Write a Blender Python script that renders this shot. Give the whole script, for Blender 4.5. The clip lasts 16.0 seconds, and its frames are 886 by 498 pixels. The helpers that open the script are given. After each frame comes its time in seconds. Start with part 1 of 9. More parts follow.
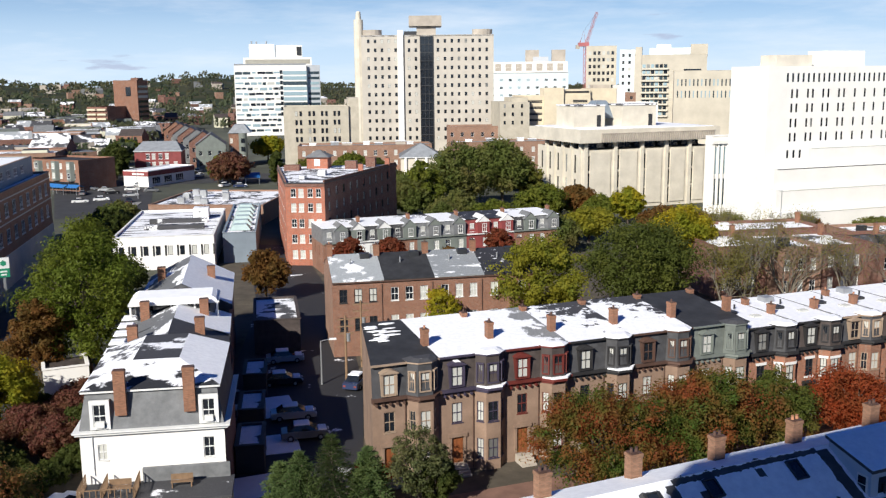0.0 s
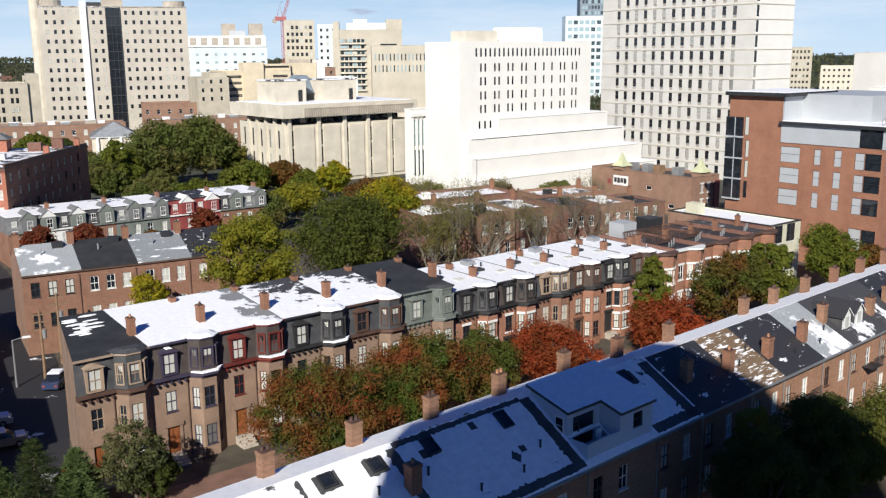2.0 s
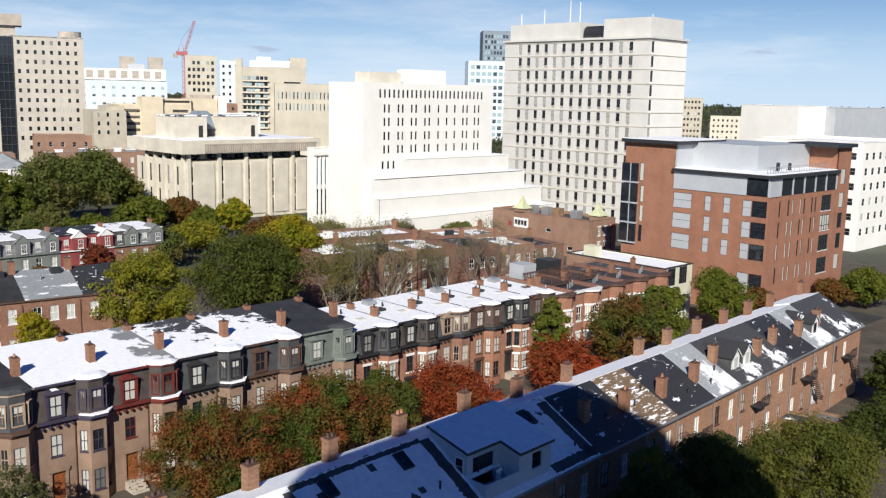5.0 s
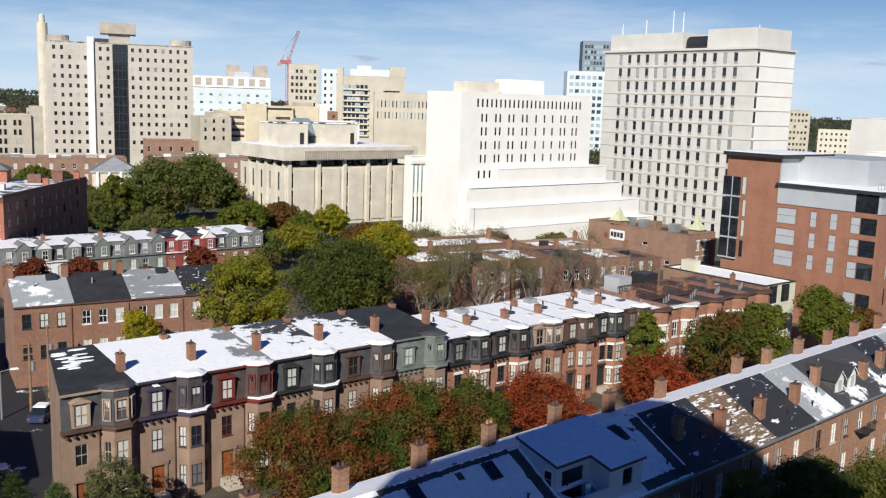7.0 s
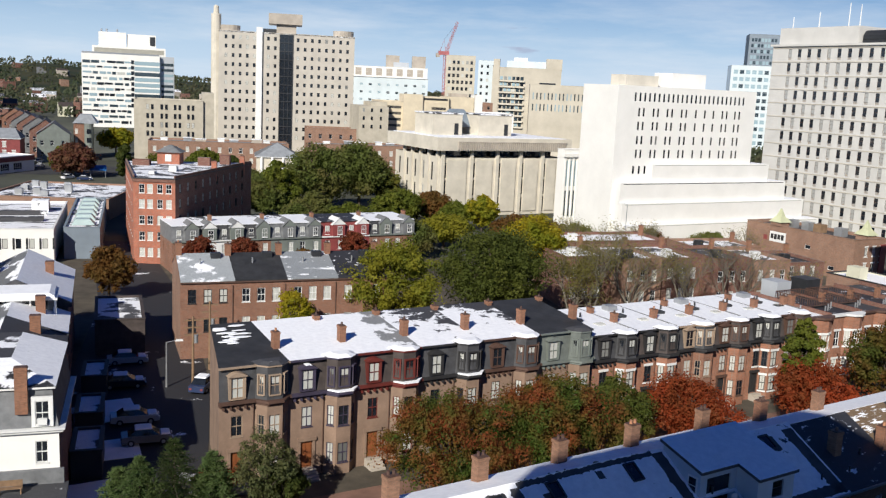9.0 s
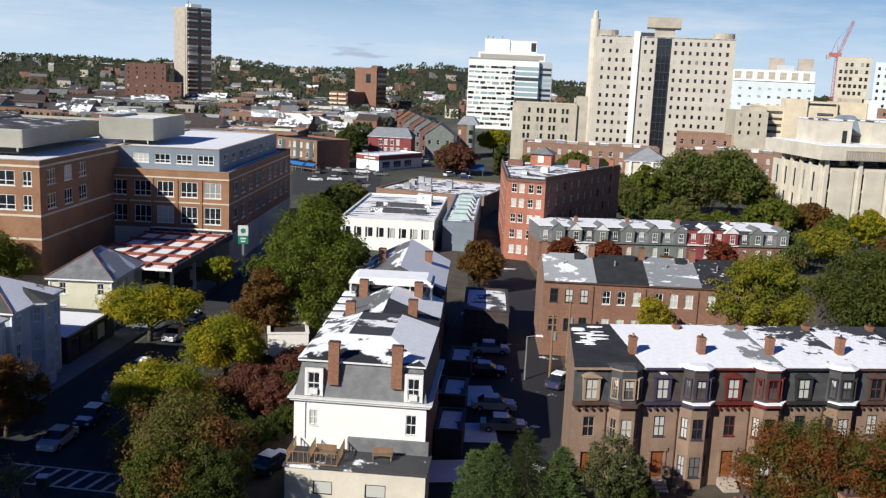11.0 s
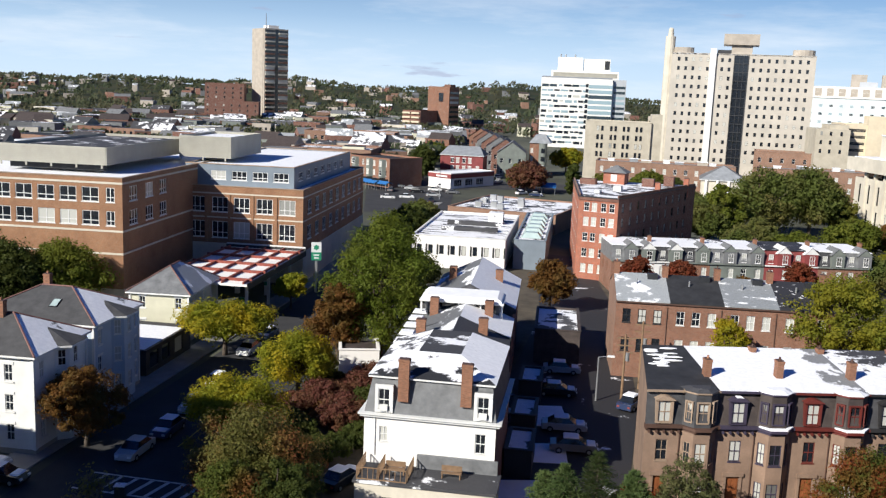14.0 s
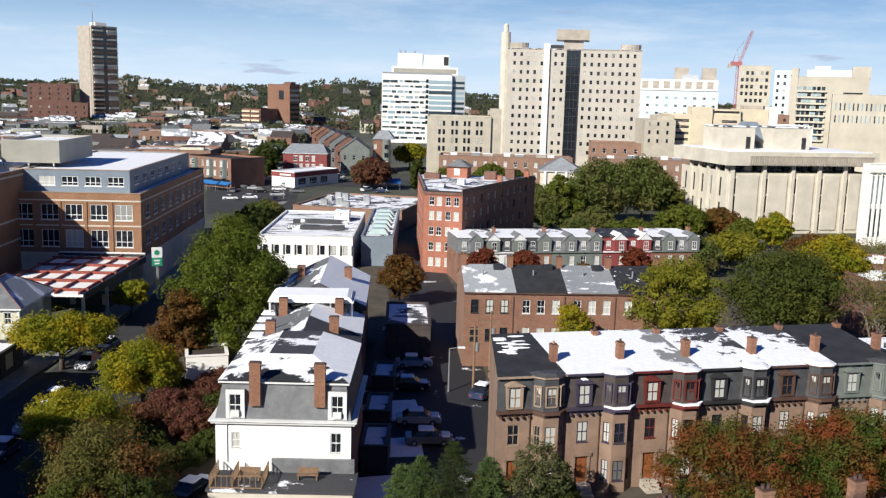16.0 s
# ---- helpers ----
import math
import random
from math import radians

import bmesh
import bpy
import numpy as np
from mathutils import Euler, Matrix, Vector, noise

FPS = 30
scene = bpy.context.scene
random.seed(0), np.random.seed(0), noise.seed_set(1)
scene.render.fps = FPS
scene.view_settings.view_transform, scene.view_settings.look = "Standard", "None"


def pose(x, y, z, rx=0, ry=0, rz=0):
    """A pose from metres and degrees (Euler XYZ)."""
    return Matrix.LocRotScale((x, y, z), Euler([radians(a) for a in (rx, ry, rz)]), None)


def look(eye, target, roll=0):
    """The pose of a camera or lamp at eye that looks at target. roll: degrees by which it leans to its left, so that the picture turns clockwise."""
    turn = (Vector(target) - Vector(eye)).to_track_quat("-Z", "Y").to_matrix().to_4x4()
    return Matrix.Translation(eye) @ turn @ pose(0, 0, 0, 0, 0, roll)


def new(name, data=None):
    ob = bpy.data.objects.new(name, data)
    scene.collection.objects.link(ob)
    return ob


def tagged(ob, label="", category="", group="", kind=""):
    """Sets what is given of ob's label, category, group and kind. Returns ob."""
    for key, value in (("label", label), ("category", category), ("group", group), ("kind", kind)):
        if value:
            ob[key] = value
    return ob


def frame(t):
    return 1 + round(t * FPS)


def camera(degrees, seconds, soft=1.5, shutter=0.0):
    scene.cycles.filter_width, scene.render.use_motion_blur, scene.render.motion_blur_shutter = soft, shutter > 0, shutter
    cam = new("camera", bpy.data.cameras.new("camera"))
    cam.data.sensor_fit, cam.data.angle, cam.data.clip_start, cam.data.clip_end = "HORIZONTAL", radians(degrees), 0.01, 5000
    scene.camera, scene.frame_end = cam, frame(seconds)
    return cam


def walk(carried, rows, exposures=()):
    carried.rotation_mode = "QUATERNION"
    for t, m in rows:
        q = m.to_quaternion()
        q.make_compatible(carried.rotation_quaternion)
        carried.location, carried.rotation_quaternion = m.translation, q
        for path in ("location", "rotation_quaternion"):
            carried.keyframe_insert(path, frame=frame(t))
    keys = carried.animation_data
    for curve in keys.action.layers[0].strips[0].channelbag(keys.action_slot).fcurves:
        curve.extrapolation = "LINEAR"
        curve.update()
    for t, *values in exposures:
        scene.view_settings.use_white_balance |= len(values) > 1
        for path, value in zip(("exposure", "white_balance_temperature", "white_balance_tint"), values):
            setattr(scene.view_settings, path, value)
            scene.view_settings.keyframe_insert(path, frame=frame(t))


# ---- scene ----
# camera: it stands at a high window and only turns
cam = camera(50.5, 16.0, soft=1.28)
EYE = (0.0, 0.0, 33.0)
TURNS = [
    (0.0, -0.10, -10.19, 0.53),
    (0.5, -7.83, -10.54, 0.35),
    (1.0, -13.61, -11.45, 1.06),
    (1.5, -17.00, -11.69, 0.96),
    (2.0, -17.97, -11.84, 0.47),
    (2.5, -18.90, -12.33, 0.17),
    (3.0, -20.42, -11.63, -0.24),
    (3.5, -22.54, -10.41, -1.00),
    (3.7, -23.51, -9.88, -0.85),
    (5.8, -23.37, -9.19, -1.55),
    (6.0, -22.37, -9.24, -1.56),
    (6.5, -19.95, -8.94, -1.77),
    (7.0, -17.84, -8.95, -1.77),
    (7.5, -15.59, -9.06, -1.74),
    (8.0, -13.74, -9.48, -2.10),
    (8.2, -12.96, -9.58, -2.18),
    (10.3, 5.11, -10.08, -2.38),
    (10.5, 7.99, -10.24, -2.09),
    (11.0, 13.74, -10.57, -2.55),
    (11.5, 16.65, -11.06, -2.83),
    (12.0, 19.67, -10.50, -2.51),
    (12.5, 21.74, -9.84, -2.41),
    (13.0, 22.00, -10.09, -2.06),
    (13.5, 20.55, -9.91, -2.31),
    (14.0, 18.10, -9.65, -2.32),
    (14.5, 15.92, -9.57, -2.09),
    (15.0, 13.19, -9.73, -2.36),
    (15.5, 11.37, -9.58, -2.03),
    (16.0, 8.56, -9.54, -1.51),
]
walk(cam, [(t, pose(*EYE, 90 + pitch, roll, yaw)) for t, yaw, pitch, roll in TURNS],
     [(0.0, 0.08), (1.0, -0.02), (3.5, 0.0), (6.0, -0.07), (8.0, -0.14), (10.5, -0.16), (11.5, -0.04), (13.0, 0.09), (14.5, 0.08), (16.0, 0.03)])

# daylight: low autumn sun behind the camera, clear sky with thin wisps
SUN_AZ, SUN_EL = 209.0, 31.0   # compass degrees from +y towards +x
world = bpy.data.worlds.new("sky")
scene.world = world
world.use_nodes = True
wn, wl = world.node_tree.nodes, world.node_tree.links
wn.clear()
sky = wn.new("ShaderNodeTexSky")
sky.sky_type, sky.sun_disc = "NISHITA", False
sky.sun_elevation, sky.sun_rotation = radians(SUN_EL), radians(SUN_AZ)
sky.air_density, sky.dust_density, sky.ozone_density = 1.0, 0.0, 1.5
tc = wn.new("ShaderNodeTexCoord")
mp = wn.new("ShaderNodeMapping")
mp.inputs["Scale"].default_value = (2.2, 2.2, 14.0)
wl.new(tc.outputs["Generated"], mp.inputs["Vector"])
wisp = wn.new("ShaderNodeTexNoise")
wisp.inputs["Scale"].default_value, wisp.inputs["Detail"].default_value, wisp.inputs["Roughness"].default_value = 1.6, 8.0, 0.62
wl.new(mp.outputs[0], wisp.inputs["Vector"])
ramp = wn.new("ShaderNodeValToRGB")
ramp.color_ramp.elements[0].position, ramp.color_ramp.elements[1].position = 0.47, 0.80
ramp.color_ramp.elements[0].color, ramp.color_ramp.elements[1].color = (0, 0, 0, 1), (0.75, 0.75, 0.75, 1)
wl.new(wisp.outputs["Fac"], ramp.inputs[0])
cloud = wn.new("ShaderNodeMixRGB")
cloud.inputs["Color2"].default_value = (24.5, 26.2, 28.5, 1)
thin = wn.new("ShaderNodeMapRange")
for key_, val_ in (("From Min", 0.06), ("From Max", 0.17), ("To Min", 1.0), ("To Max", 0.05)):
    thin.inputs[key_].default_value = val_
fade = wn.new("ShaderNodeMath")
fade.operation = "MULTIPLY"
wl.new(ramp.outputs[0], fade.inputs[0]), wl.new(thin.outputs[0], fade.inputs[1])
wl.new(fade.outputs[0], cloud.inputs["Fac"])
tint = wn.new("ShaderNodeMixRGB")
tint.blend_type = "MULTIPLY"
tint.inputs["Fac"].default_value, tint.inputs["Color2"].default_value = 1.0, (0.31, 0.88, 1.75, 1)
wl.new(sky.outputs[0], tint.inputs["Color1"])
# pale haze low over the horizon
sepz = wn.new("ShaderNodeSeparateXYZ")
wl.new(tc.outputs["Generated"], sepz.inputs[0])
wl.new(sepz.outputs[2], thin.inputs["Value"])
haze = wn.new("ShaderNodeMapRange")
haze.interpolation_type = "SMOOTHSTEP"
for key_, val_ in (("From Min", 0.0), ("From Max", 0.185), ("To Min", 0.95), ("To Max", 0.0)):
    haze.inputs[key_].default_value = val_
wl.new(sepz.outputs[2], haze.inputs["Value"])
low = wn.new("ShaderNodeMixRGB")
low.inputs["Color2"].default_value = (15.0, 20.4, 27.2, 1)
wl.new(haze.outputs[0], low.inputs["Fac"])
wl.new(tint.outputs[0], low.inputs["Color1"])
pale = wn.new("ShaderNodeMapRange")
for key_, val_ in (("From Min", 0.0), ("From Max", 0.07), ("To Min", 0.55), ("To Max", 0.0)):
    pale.inputs[key_].default_value = val_
wl.new(sepz.outputs[2], pale.inputs["Value"])
rim = wn.new("ShaderNodeMixRGB")
rim.inputs["Color2"].default_value = (20.0, 23.8, 26.8, 1)
wl.new(pale.outputs[0], rim.inputs["Fac"])
wl.new(low.outputs[0], rim.inputs["Color1"])
wl.new(rim.outputs[0], cloud.inputs["Color1"])
bg = wn.new("ShaderNodeBackground")
bg.inputs["Strength"].default_value = 0.036
# a few small grey-lilac cloudlets
mp2 = wn.new("ShaderNodeMapping")
mp2.inputs["Scale"].default_value = (3.4, 3.4, 20.0)
wl.new(tc.outputs["Generated"], mp2.inputs["Vector"])
puff = wn.new("ShaderNodeTexNoise")
puff.inputs["Scale"].default_value, puff.inputs["Detail"].default_value = 3.0, 5.0
wl.new(mp2.outputs[0], puff.inputs["Vector"])
spot = wn.new("ShaderNodeMapRange")
for key_, val_ in (("From Min", 0.655), ("From Max", 0.72), ("To Min", 0.0), ("To Max", 0.55)):
    spot.inputs[key_].default_value = val_
wl.new(puff.outputs["Fac"], spot.inputs["Value"])
lilac = wn.new("ShaderNodeMixRGB")
lilac.inputs["Color2"].default_value = (11.0, 11.8, 16.5, 1)
wl.new(spot.outputs[0], lilac.inputs["Fac"])
wl.new(cloud.outputs[0], lilac.inputs["Color1"])
deep = wn.new("ShaderNodeMapRange")     # the clear sky deepens towards the zenith
for key_, val_ in (("From Min", 0.2), ("From Max", 0.7), ("To Min", 0.0), ("To Max", 1.0)):
    deep.inputs[key_].default_value = val_
wl.new(sepz.outputs[2], deep.inputs["Value"])
zenith = wn.new("ShaderNodeMixRGB")
zenith.blend_type = "MULTIPLY"
zenith.inputs["Color2"].default_value = (0.52, 0.71, 1.04, 1)
wl.new(lilac.outputs[0], zenith.inputs["Color1"]), wl.new(deep.outputs[0], zenith.inputs["Fac"])
wl.new(zenith.outputs[0], bg.inputs["Color"])
wo = wn.new("ShaderNodeOutputWorld")
wl.new(bg.outputs[0], wo.inputs["Surface"])
sun = bpy.data.lights.new("sun", "SUN")
sun.energy, sun.angle, sun.color = 6.5, radians(0.53), (1.0, 0.96, 0.875)
sun_ob = new("sun", sun)
a_s, e_s = radians(SUN_AZ), radians(SUN_EL)
sun_ob.matrix_world = look((0, 0, 80), (-math.sin(a_s) * math.cos(e_s), -math.cos(a_s) * math.cos(e_s), 80 - math.sin(e_s)))

# ---- materials ----
def nodes_of(name):
    m = bpy.data.materials.new(name)
    m.use_nodes = True
    nt = m.node_tree
    return m, nt, nt.nodes["Principled BSDF"]


def noise_node(nt, scale, detail=4.0, rough=0.55, vec=None):
    n = nt.nodes.new("ShaderNodeTexNoise")
    n.inputs["Scale"].default_value, n.inputs["Detail"].default_value, n.inputs["Roughness"].default_value = scale, detail, rough
    if vec:
        nt.links.new(vec, n.inputs["Vector"])
    return n.outputs["Fac"]


def coords(nt, kind="Object"):
    return nt.nodes.new("ShaderNodeTexCoord").outputs[kind]


def mix(nt, fac, a, b):
    """A colour mix; a and b are colours or sockets, fac a number or a socket."""
    n = nt.nodes.new("ShaderNodeMix")
    n.data_type = "RGBA"
    for key, v in ((0, fac), (6, a), (7, b)):
        if isinstance(v, (int, float)):
            n.inputs[key].default_value = v
        elif isinstance(v, tuple):
            n.inputs[key].default_value = (*v, 1)
        else:
            nt.links.new(v, n.inputs[key])
    return n.outputs[2]


def step(nt, v, lo, hi, to0=0.0, to1=1.0):
    n = nt.nodes.new("ShaderNodeMapRange")
    for k, x in (("From Min", lo), ("From Max", hi), ("To Min", to0), ("To Max", to1)):
        n.inputs[k].default_value = x
    nt.links.new(v, n.inputs["Value"])
    return n.outputs["Result"]


def bump(nt, bsdf, h, strength, dist=0.02):
    n = nt.nodes.new("ShaderNodeBump")
    n.inputs["Strength"].default_value, n.inputs["Distance"].default_value = strength, dist
    nt.links.new(h, n.inputs["Height"])
    nt.links.new(n.outputs[0], bsdf.inputs["Normal"])


def plain(name, col, rough=0.8, var=0.18, scale=0.6, metal=0.0, vary=0.0):
    """A weathered surface: broad stains and fine grain over one colour."""
    m, nt, b = nodes_of(name)
    v = coords(nt)
    big, fine = noise_node(nt, scale, 5, 0.6, v), noise_node(nt, scale * 14, 3, 0.6, v)
    dark = tuple(c * (1 - 1.6 * var) for c in col)
    light = tuple(min(1, c * (1 + var)) for c in col)
    c = mix(nt, step(nt, big, 0.3, 0.7), dark, light)
    c = mix(nt, step(nt, fine, 0.35, 0.75, 0.0, 0.5), c, tuple(x * (1 - var) for x in col))
    if vary:
        oi = nt.nodes.new("ShaderNodeObjectInfo")
        hsv = nt.nodes.new("ShaderNodeHueSaturation")
        nt.links.new(step(nt, oi.outputs["Random"], 0, 1, 1 - vary, 1 + vary), hsv.inputs["Value"])
        nt.links.new(c, hsv.inputs["Color"])
        c = hsv.outputs[0]
    nt.links.new(c, b.inputs["Base Color"])
    b.inputs["Roughness"].default_value, b.inputs["Metallic"].default_value = rough, metal
    bump(nt, b, fine, 0.25, 0.01)
    return m


def brickwork(name, col, mortar=(0.25, 0.19, 0.15), var=0.25, scale=1.0):
    """Brick courses 0.075 m high with mortar joints and soot stains, laid along walls of any turn."""
    m, nt, b = nodes_of(name)
    v = coords(nt)
    sep = nt.nodes.new("ShaderNodeSeparateXYZ")
    nt.links.new(v, sep.inputs[0])
    add = nt.nodes.new("ShaderNodeMath")
    nt.links.new(sep.outputs[0], add.inputs[0]), nt.links.new(sep.outputs[1], add.inputs[1])
    com = nt.nodes.new("ShaderNodeCombineXYZ")
    nt.links.new(add.outputs[0], com.inputs[0]), nt.links.new(sep.outputs[2], com.inputs[1])
    t = nt.nodes.new("ShaderNodeTexBrick")
    t.inputs["Scale"].default_value = 1.0
    t.inputs["Brick Width"].default_value, t.inputs["Row Height"].default_value = 0.22 * scale, 0.075 * scale
    t.inputs["Mortar Size"].default_value, t.inputs["Mortar Smooth"].default_value = 0.008 * scale, 0.3
    t.inputs["Color1"].default_value = (*[c * (1 - var) for c in col], 1)
    t.inputs["Color2"].default_value = (*[min(1, c * (1 + var)) for c in col], 1)
    t.inputs["Mortar"].default_value = (*mortar, 1)
    nt.links.new(com.outputs[0], t.inputs["Vector"])
    big, mid = noise_node(nt, 0.35, 5, 0.65, v), noise_node(nt, 2.2, 4, 0.6, v)
    c = mix(nt, step(nt, big, 0.42, 0.75, 0.0, 0.55), t.outputs["Color"], tuple(x * 0.5 for x in col))
    c = mix(nt, step(nt, mid, 0.55, 0.8, 0.0, 0.35), c, tuple(min(1, x * 1.35 + 0.03) for x in col))
    nt.links.new(c, b.inputs["Base Color"])
    b.inputs["Roughness"].default_value = 0.9
    bump(nt, b, t.outputs["Fac"], -0.3, 0.01)
    return m


def snowy(name, under, cover, scale=0.35, rough=0.75, streak=1.0, lean=(0.0, 0.0)):
    """A roof surface on which thawing snow still lies; cover: how much of it is white."""
    m, nt, b = nodes_of(name)
    v = coords(nt)
    mp_ = nt.nodes.new("ShaderNodeMapping")
    mp_.inputs["Scale"].default_value = (1, streak, 1)
    nt.links.new(v, mp_.inputs["Vector"])
    n1, n2 = noise_node(nt, scale, 6, 0.62, mp_.outputs[0]), noise_node(nt, 9.0, 3, 0.6, v)
    lo = 0.5 + (0.5 - cover) * 0.62
    rag = nt.nodes.new("ShaderNodeMath")
    rag.operation, rag.inputs[1].default_value = "MULTIPLY_ADD", 0.09
    nt.links.new(noise_node(nt, 5.0, 3, 0.7, mp_.outputs[0]), rag.inputs[0]), nt.links.new(n1, rag.inputs[2])
    lev = rag.outputs[0]
    if lean[0] or lean[1]:       # more snow towards one corner of the roof
        dot = nt.nodes.new("ShaderNodeVectorMath")
        dot.operation, dot.inputs[1].default_value = "DOT_PRODUCT", (lean[0], lean[1], 0)
        nt.links.new(v, dot.inputs[0])
        add = nt.nodes.new("ShaderNodeMath")
        add.inputs[1].default_value = 0.0
        nt.links.new(dot.outputs["Value"], add.inputs[0]), nt.links.new(lev, add.inputs[1])
        lev = add.outputs[0]
        lo += 3.0 * lean[0] + 4.5 * lean[1]
    lo += 0.045
    f = step(nt, lev, lo - 0.018, lo + 0.022)
    base = mix(nt, step(nt, n2, 0.3, 0.7), tuple(x * 0.7 for x in under), tuple(x * 1.25 for x in under))
    white = mix(nt, step(nt, noise_node(nt, 2.5, 4, 0.6, v), 0.35, 0.75), (0.78, 0.79, 0.82), (0.9, 0.91, 0.93))
    nt.links.new(mix(nt, f, base, white), b.inputs["Base Color"])
    b.inputs["Roughness"].default_value = rough
    bump(nt, b, n1, 0.5, 0.12)
    return m


def clapboard(name, col):
    """Painted boards: a shadow line every 0.12 m up the wall."""
    m = plain(name, col, 0.75, 0.07, 0.6)
    nt = m.node_tree
    sep = nt.nodes.new("ShaderNodeSeparateXYZ")
    nt.links.new(coords(nt), sep.inputs[0])
    md = nt.nodes.new("ShaderNodeMath")
    md.operation = "FRACT"
    sc = nt.nodes.new("ShaderNodeMath")
    sc.operation, sc.inputs[1].default_value = "MULTIPLY", 1 / 0.12
    nt.links.new(sep.outputs[2], sc.inputs[0]), nt.links.new(sc.outputs[0], md.inputs[0])
    bump(nt, nt.nodes["Principled BSDF"], md.outputs[0], 0.6, 0.02)
    return m


def window_glass(name, dark=(0.012, 0.015, 0.02), blind=(0.5, 0.5, 0.46), share=0.45):
    """Panes with a dim room or a pulled blind behind them."""
    m, nt, b = nodes_of(name)
    oi = nt.nodes.new("ShaderNodeObjectInfo")
    v = coords(nt)
    f = step(nt, oi.outputs["Random"], 1 - share - 0.02, 1 - share + 0.02)
    n = noise_node(nt, 1.3, 3, 0.5, v)
    room = mix(nt, step(nt, n, 0.4, 0.75), dark, tuple(1.8 * x for x in dark))
    nt.links.new(mix(nt, f, room, blind), b.inputs["Base Color"])
    b.inputs["Roughness"].default_value = 0.06
    b.inputs["Specular IOR Level"].default_value = 0.6
    return m


def leaves(name, c1, c2, c3, scale=0.35):
    """Foliage that turns from one colour to another over the crown, each leaf a little different."""
    gain = 1.0 if max(c1[0], c2[0]) > 0.3 else 1.25
    c1, c2, c3 = [tuple(v_ * gain for v_ in c) for c in (c1, c2, c3)]
    m, nt, b = nodes_of(name)
    v = coords(nt)
    geo = nt.nodes.new("ShaderNodeNewGeometry")
    n = noise_node(nt, scale, 3, 0.5, v)
    c = mix(nt, step(nt, n, 0.42, 0.6), c1, c2)
    c = mix(nt, step(nt, geo.outputs["Random Per Island"], 0.0, 1.0, 0.0, 0.45), c, c3)
    nt.links.new(c, b.inputs["Base Color"])
    b.inputs["Roughness"].default_value = 0.55
    b.inputs["Specular IOR Level"].default_value = 0.12
    tr = nt.nodes.new("ShaderNodeBsdfTranslucent")
    nt.links.new(c, tr.inputs["Color"])
    ms = nt.nodes.new("ShaderNodeMixShader")
    ms.inputs[0].default_value = 0.58
    out = nt.nodes["Material Output"]
    nt.links.new(b.outputs[0], ms.inputs[1]), nt.links.new(tr.outputs[0], ms.inputs[2])
    nt.links.new(ms.outputs[0], out.inputs["Surface"])
    return m


def car_paint(name, col):
    m, nt, b = nodes_of(name)
    b.inputs["Base Color"].default_value = (*col, 1)
    b.inputs["Roughness"].default_value, b.inputs["Coat Weight"].default_value = 0.35, 0.6
    return m


BRICK = brickwork("old_red_brick", (0.225, 0.10, 0.06))
BRICK_OR = brickwork("orange_brick", (0.31, 0.13, 0.075))
BRICK_BR = brickwork("brown_brick", (0.27, 0.15, 0.10))
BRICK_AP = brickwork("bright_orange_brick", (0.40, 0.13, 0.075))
BRICK_DK = brickwork("dark_and_shaded_brick", (0.17, 0.07, 0.05))
BRICK_NEW = brickwork("new_terracotta_brick", (0.30, 0.128, 0.075), mortar=(0.27, 0.16, 0.11), var=0.12)
BRICK_AC = brickwork("college_brick", (0.29, 0.14, 0.072), mortar=(0.32, 0.22, 0.14), var=0.14)
CHIM_T = brickwork("tan_chimney_brick", (0.29, 0.15, 0.09), mortar=(0.22, 0.15, 0.10))
CHIM = brickwork("chimney_brick", (0.26, 0.118, 0.068), mortar=(0.2, 0.13, 0.09))
BRICK_REAR = brickwork("orange_brown_rear_brick", (0.36, 0.18, 0.10))
BROWNSTONE = plain("brownstone", (0.27, 0.18, 0.128), 0.92, 0.22, 0.5)
TRIM_W = plain("white_trim", (0.72, 0.72, 0.70), 0.6, 0.08)
TRIM_K = plain("black_trim", (0.028, 0.027, 0.028), 0.6, 0.2)
TRIM_B = plain("brown_trim", (0.10, 0.055, 0.04), 0.6, 0.2)
TRIM_R = plain("dark_red_trim", (0.14, 0.026, 0.02), 0.55, 0.2)
TRIM_P = plain("plum_trim", (0.055, 0.045, 0.075), 0.55, 0.2)
TRIM_G = plain("sage_trim", (0.17, 0.19, 0.17), 0.6, 0.15)
TRIM_T = plain("tan_trim", (0.34, 0.25, 0.18), 0.65, 0.15)
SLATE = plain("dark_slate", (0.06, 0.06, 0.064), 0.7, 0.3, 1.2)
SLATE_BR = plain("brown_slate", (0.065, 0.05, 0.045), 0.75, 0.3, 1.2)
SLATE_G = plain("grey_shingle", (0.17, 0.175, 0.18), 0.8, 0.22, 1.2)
SLATE_D = plain("dark_grey_shingle", (0.066, 0.066, 0.068), 0.8, 0.25, 1.0)
SLATE_SAGE = plain("sage_slate", (0.13, 0.145, 0.13), 0.8, 0.2, 1.2)
TAR = plain("black_tar_roof", (0.028, 0.029, 0.032), 0.75, 0.35, 0.8)
METAL_ROOF = plain("silver_roof_coating", (0.40, 0.42, 0.43), 0.45, 0.18, 0.7, 0.3)
SNOW = plain("snow", (0.89, 0.90, 0.92), 0.7, 0.05, 0.8)
SN_FULL = snowy("snow_covered_roof", (0.18, 0.19, 0.2), 0.86)
SN_HALF = snowy("half_thawed_roof", (0.07, 0.07, 0.075), 0.55)
SN_MOST = snowy("mostly_snowy_roof", (0.12, 0.125, 0.13), 0.72)
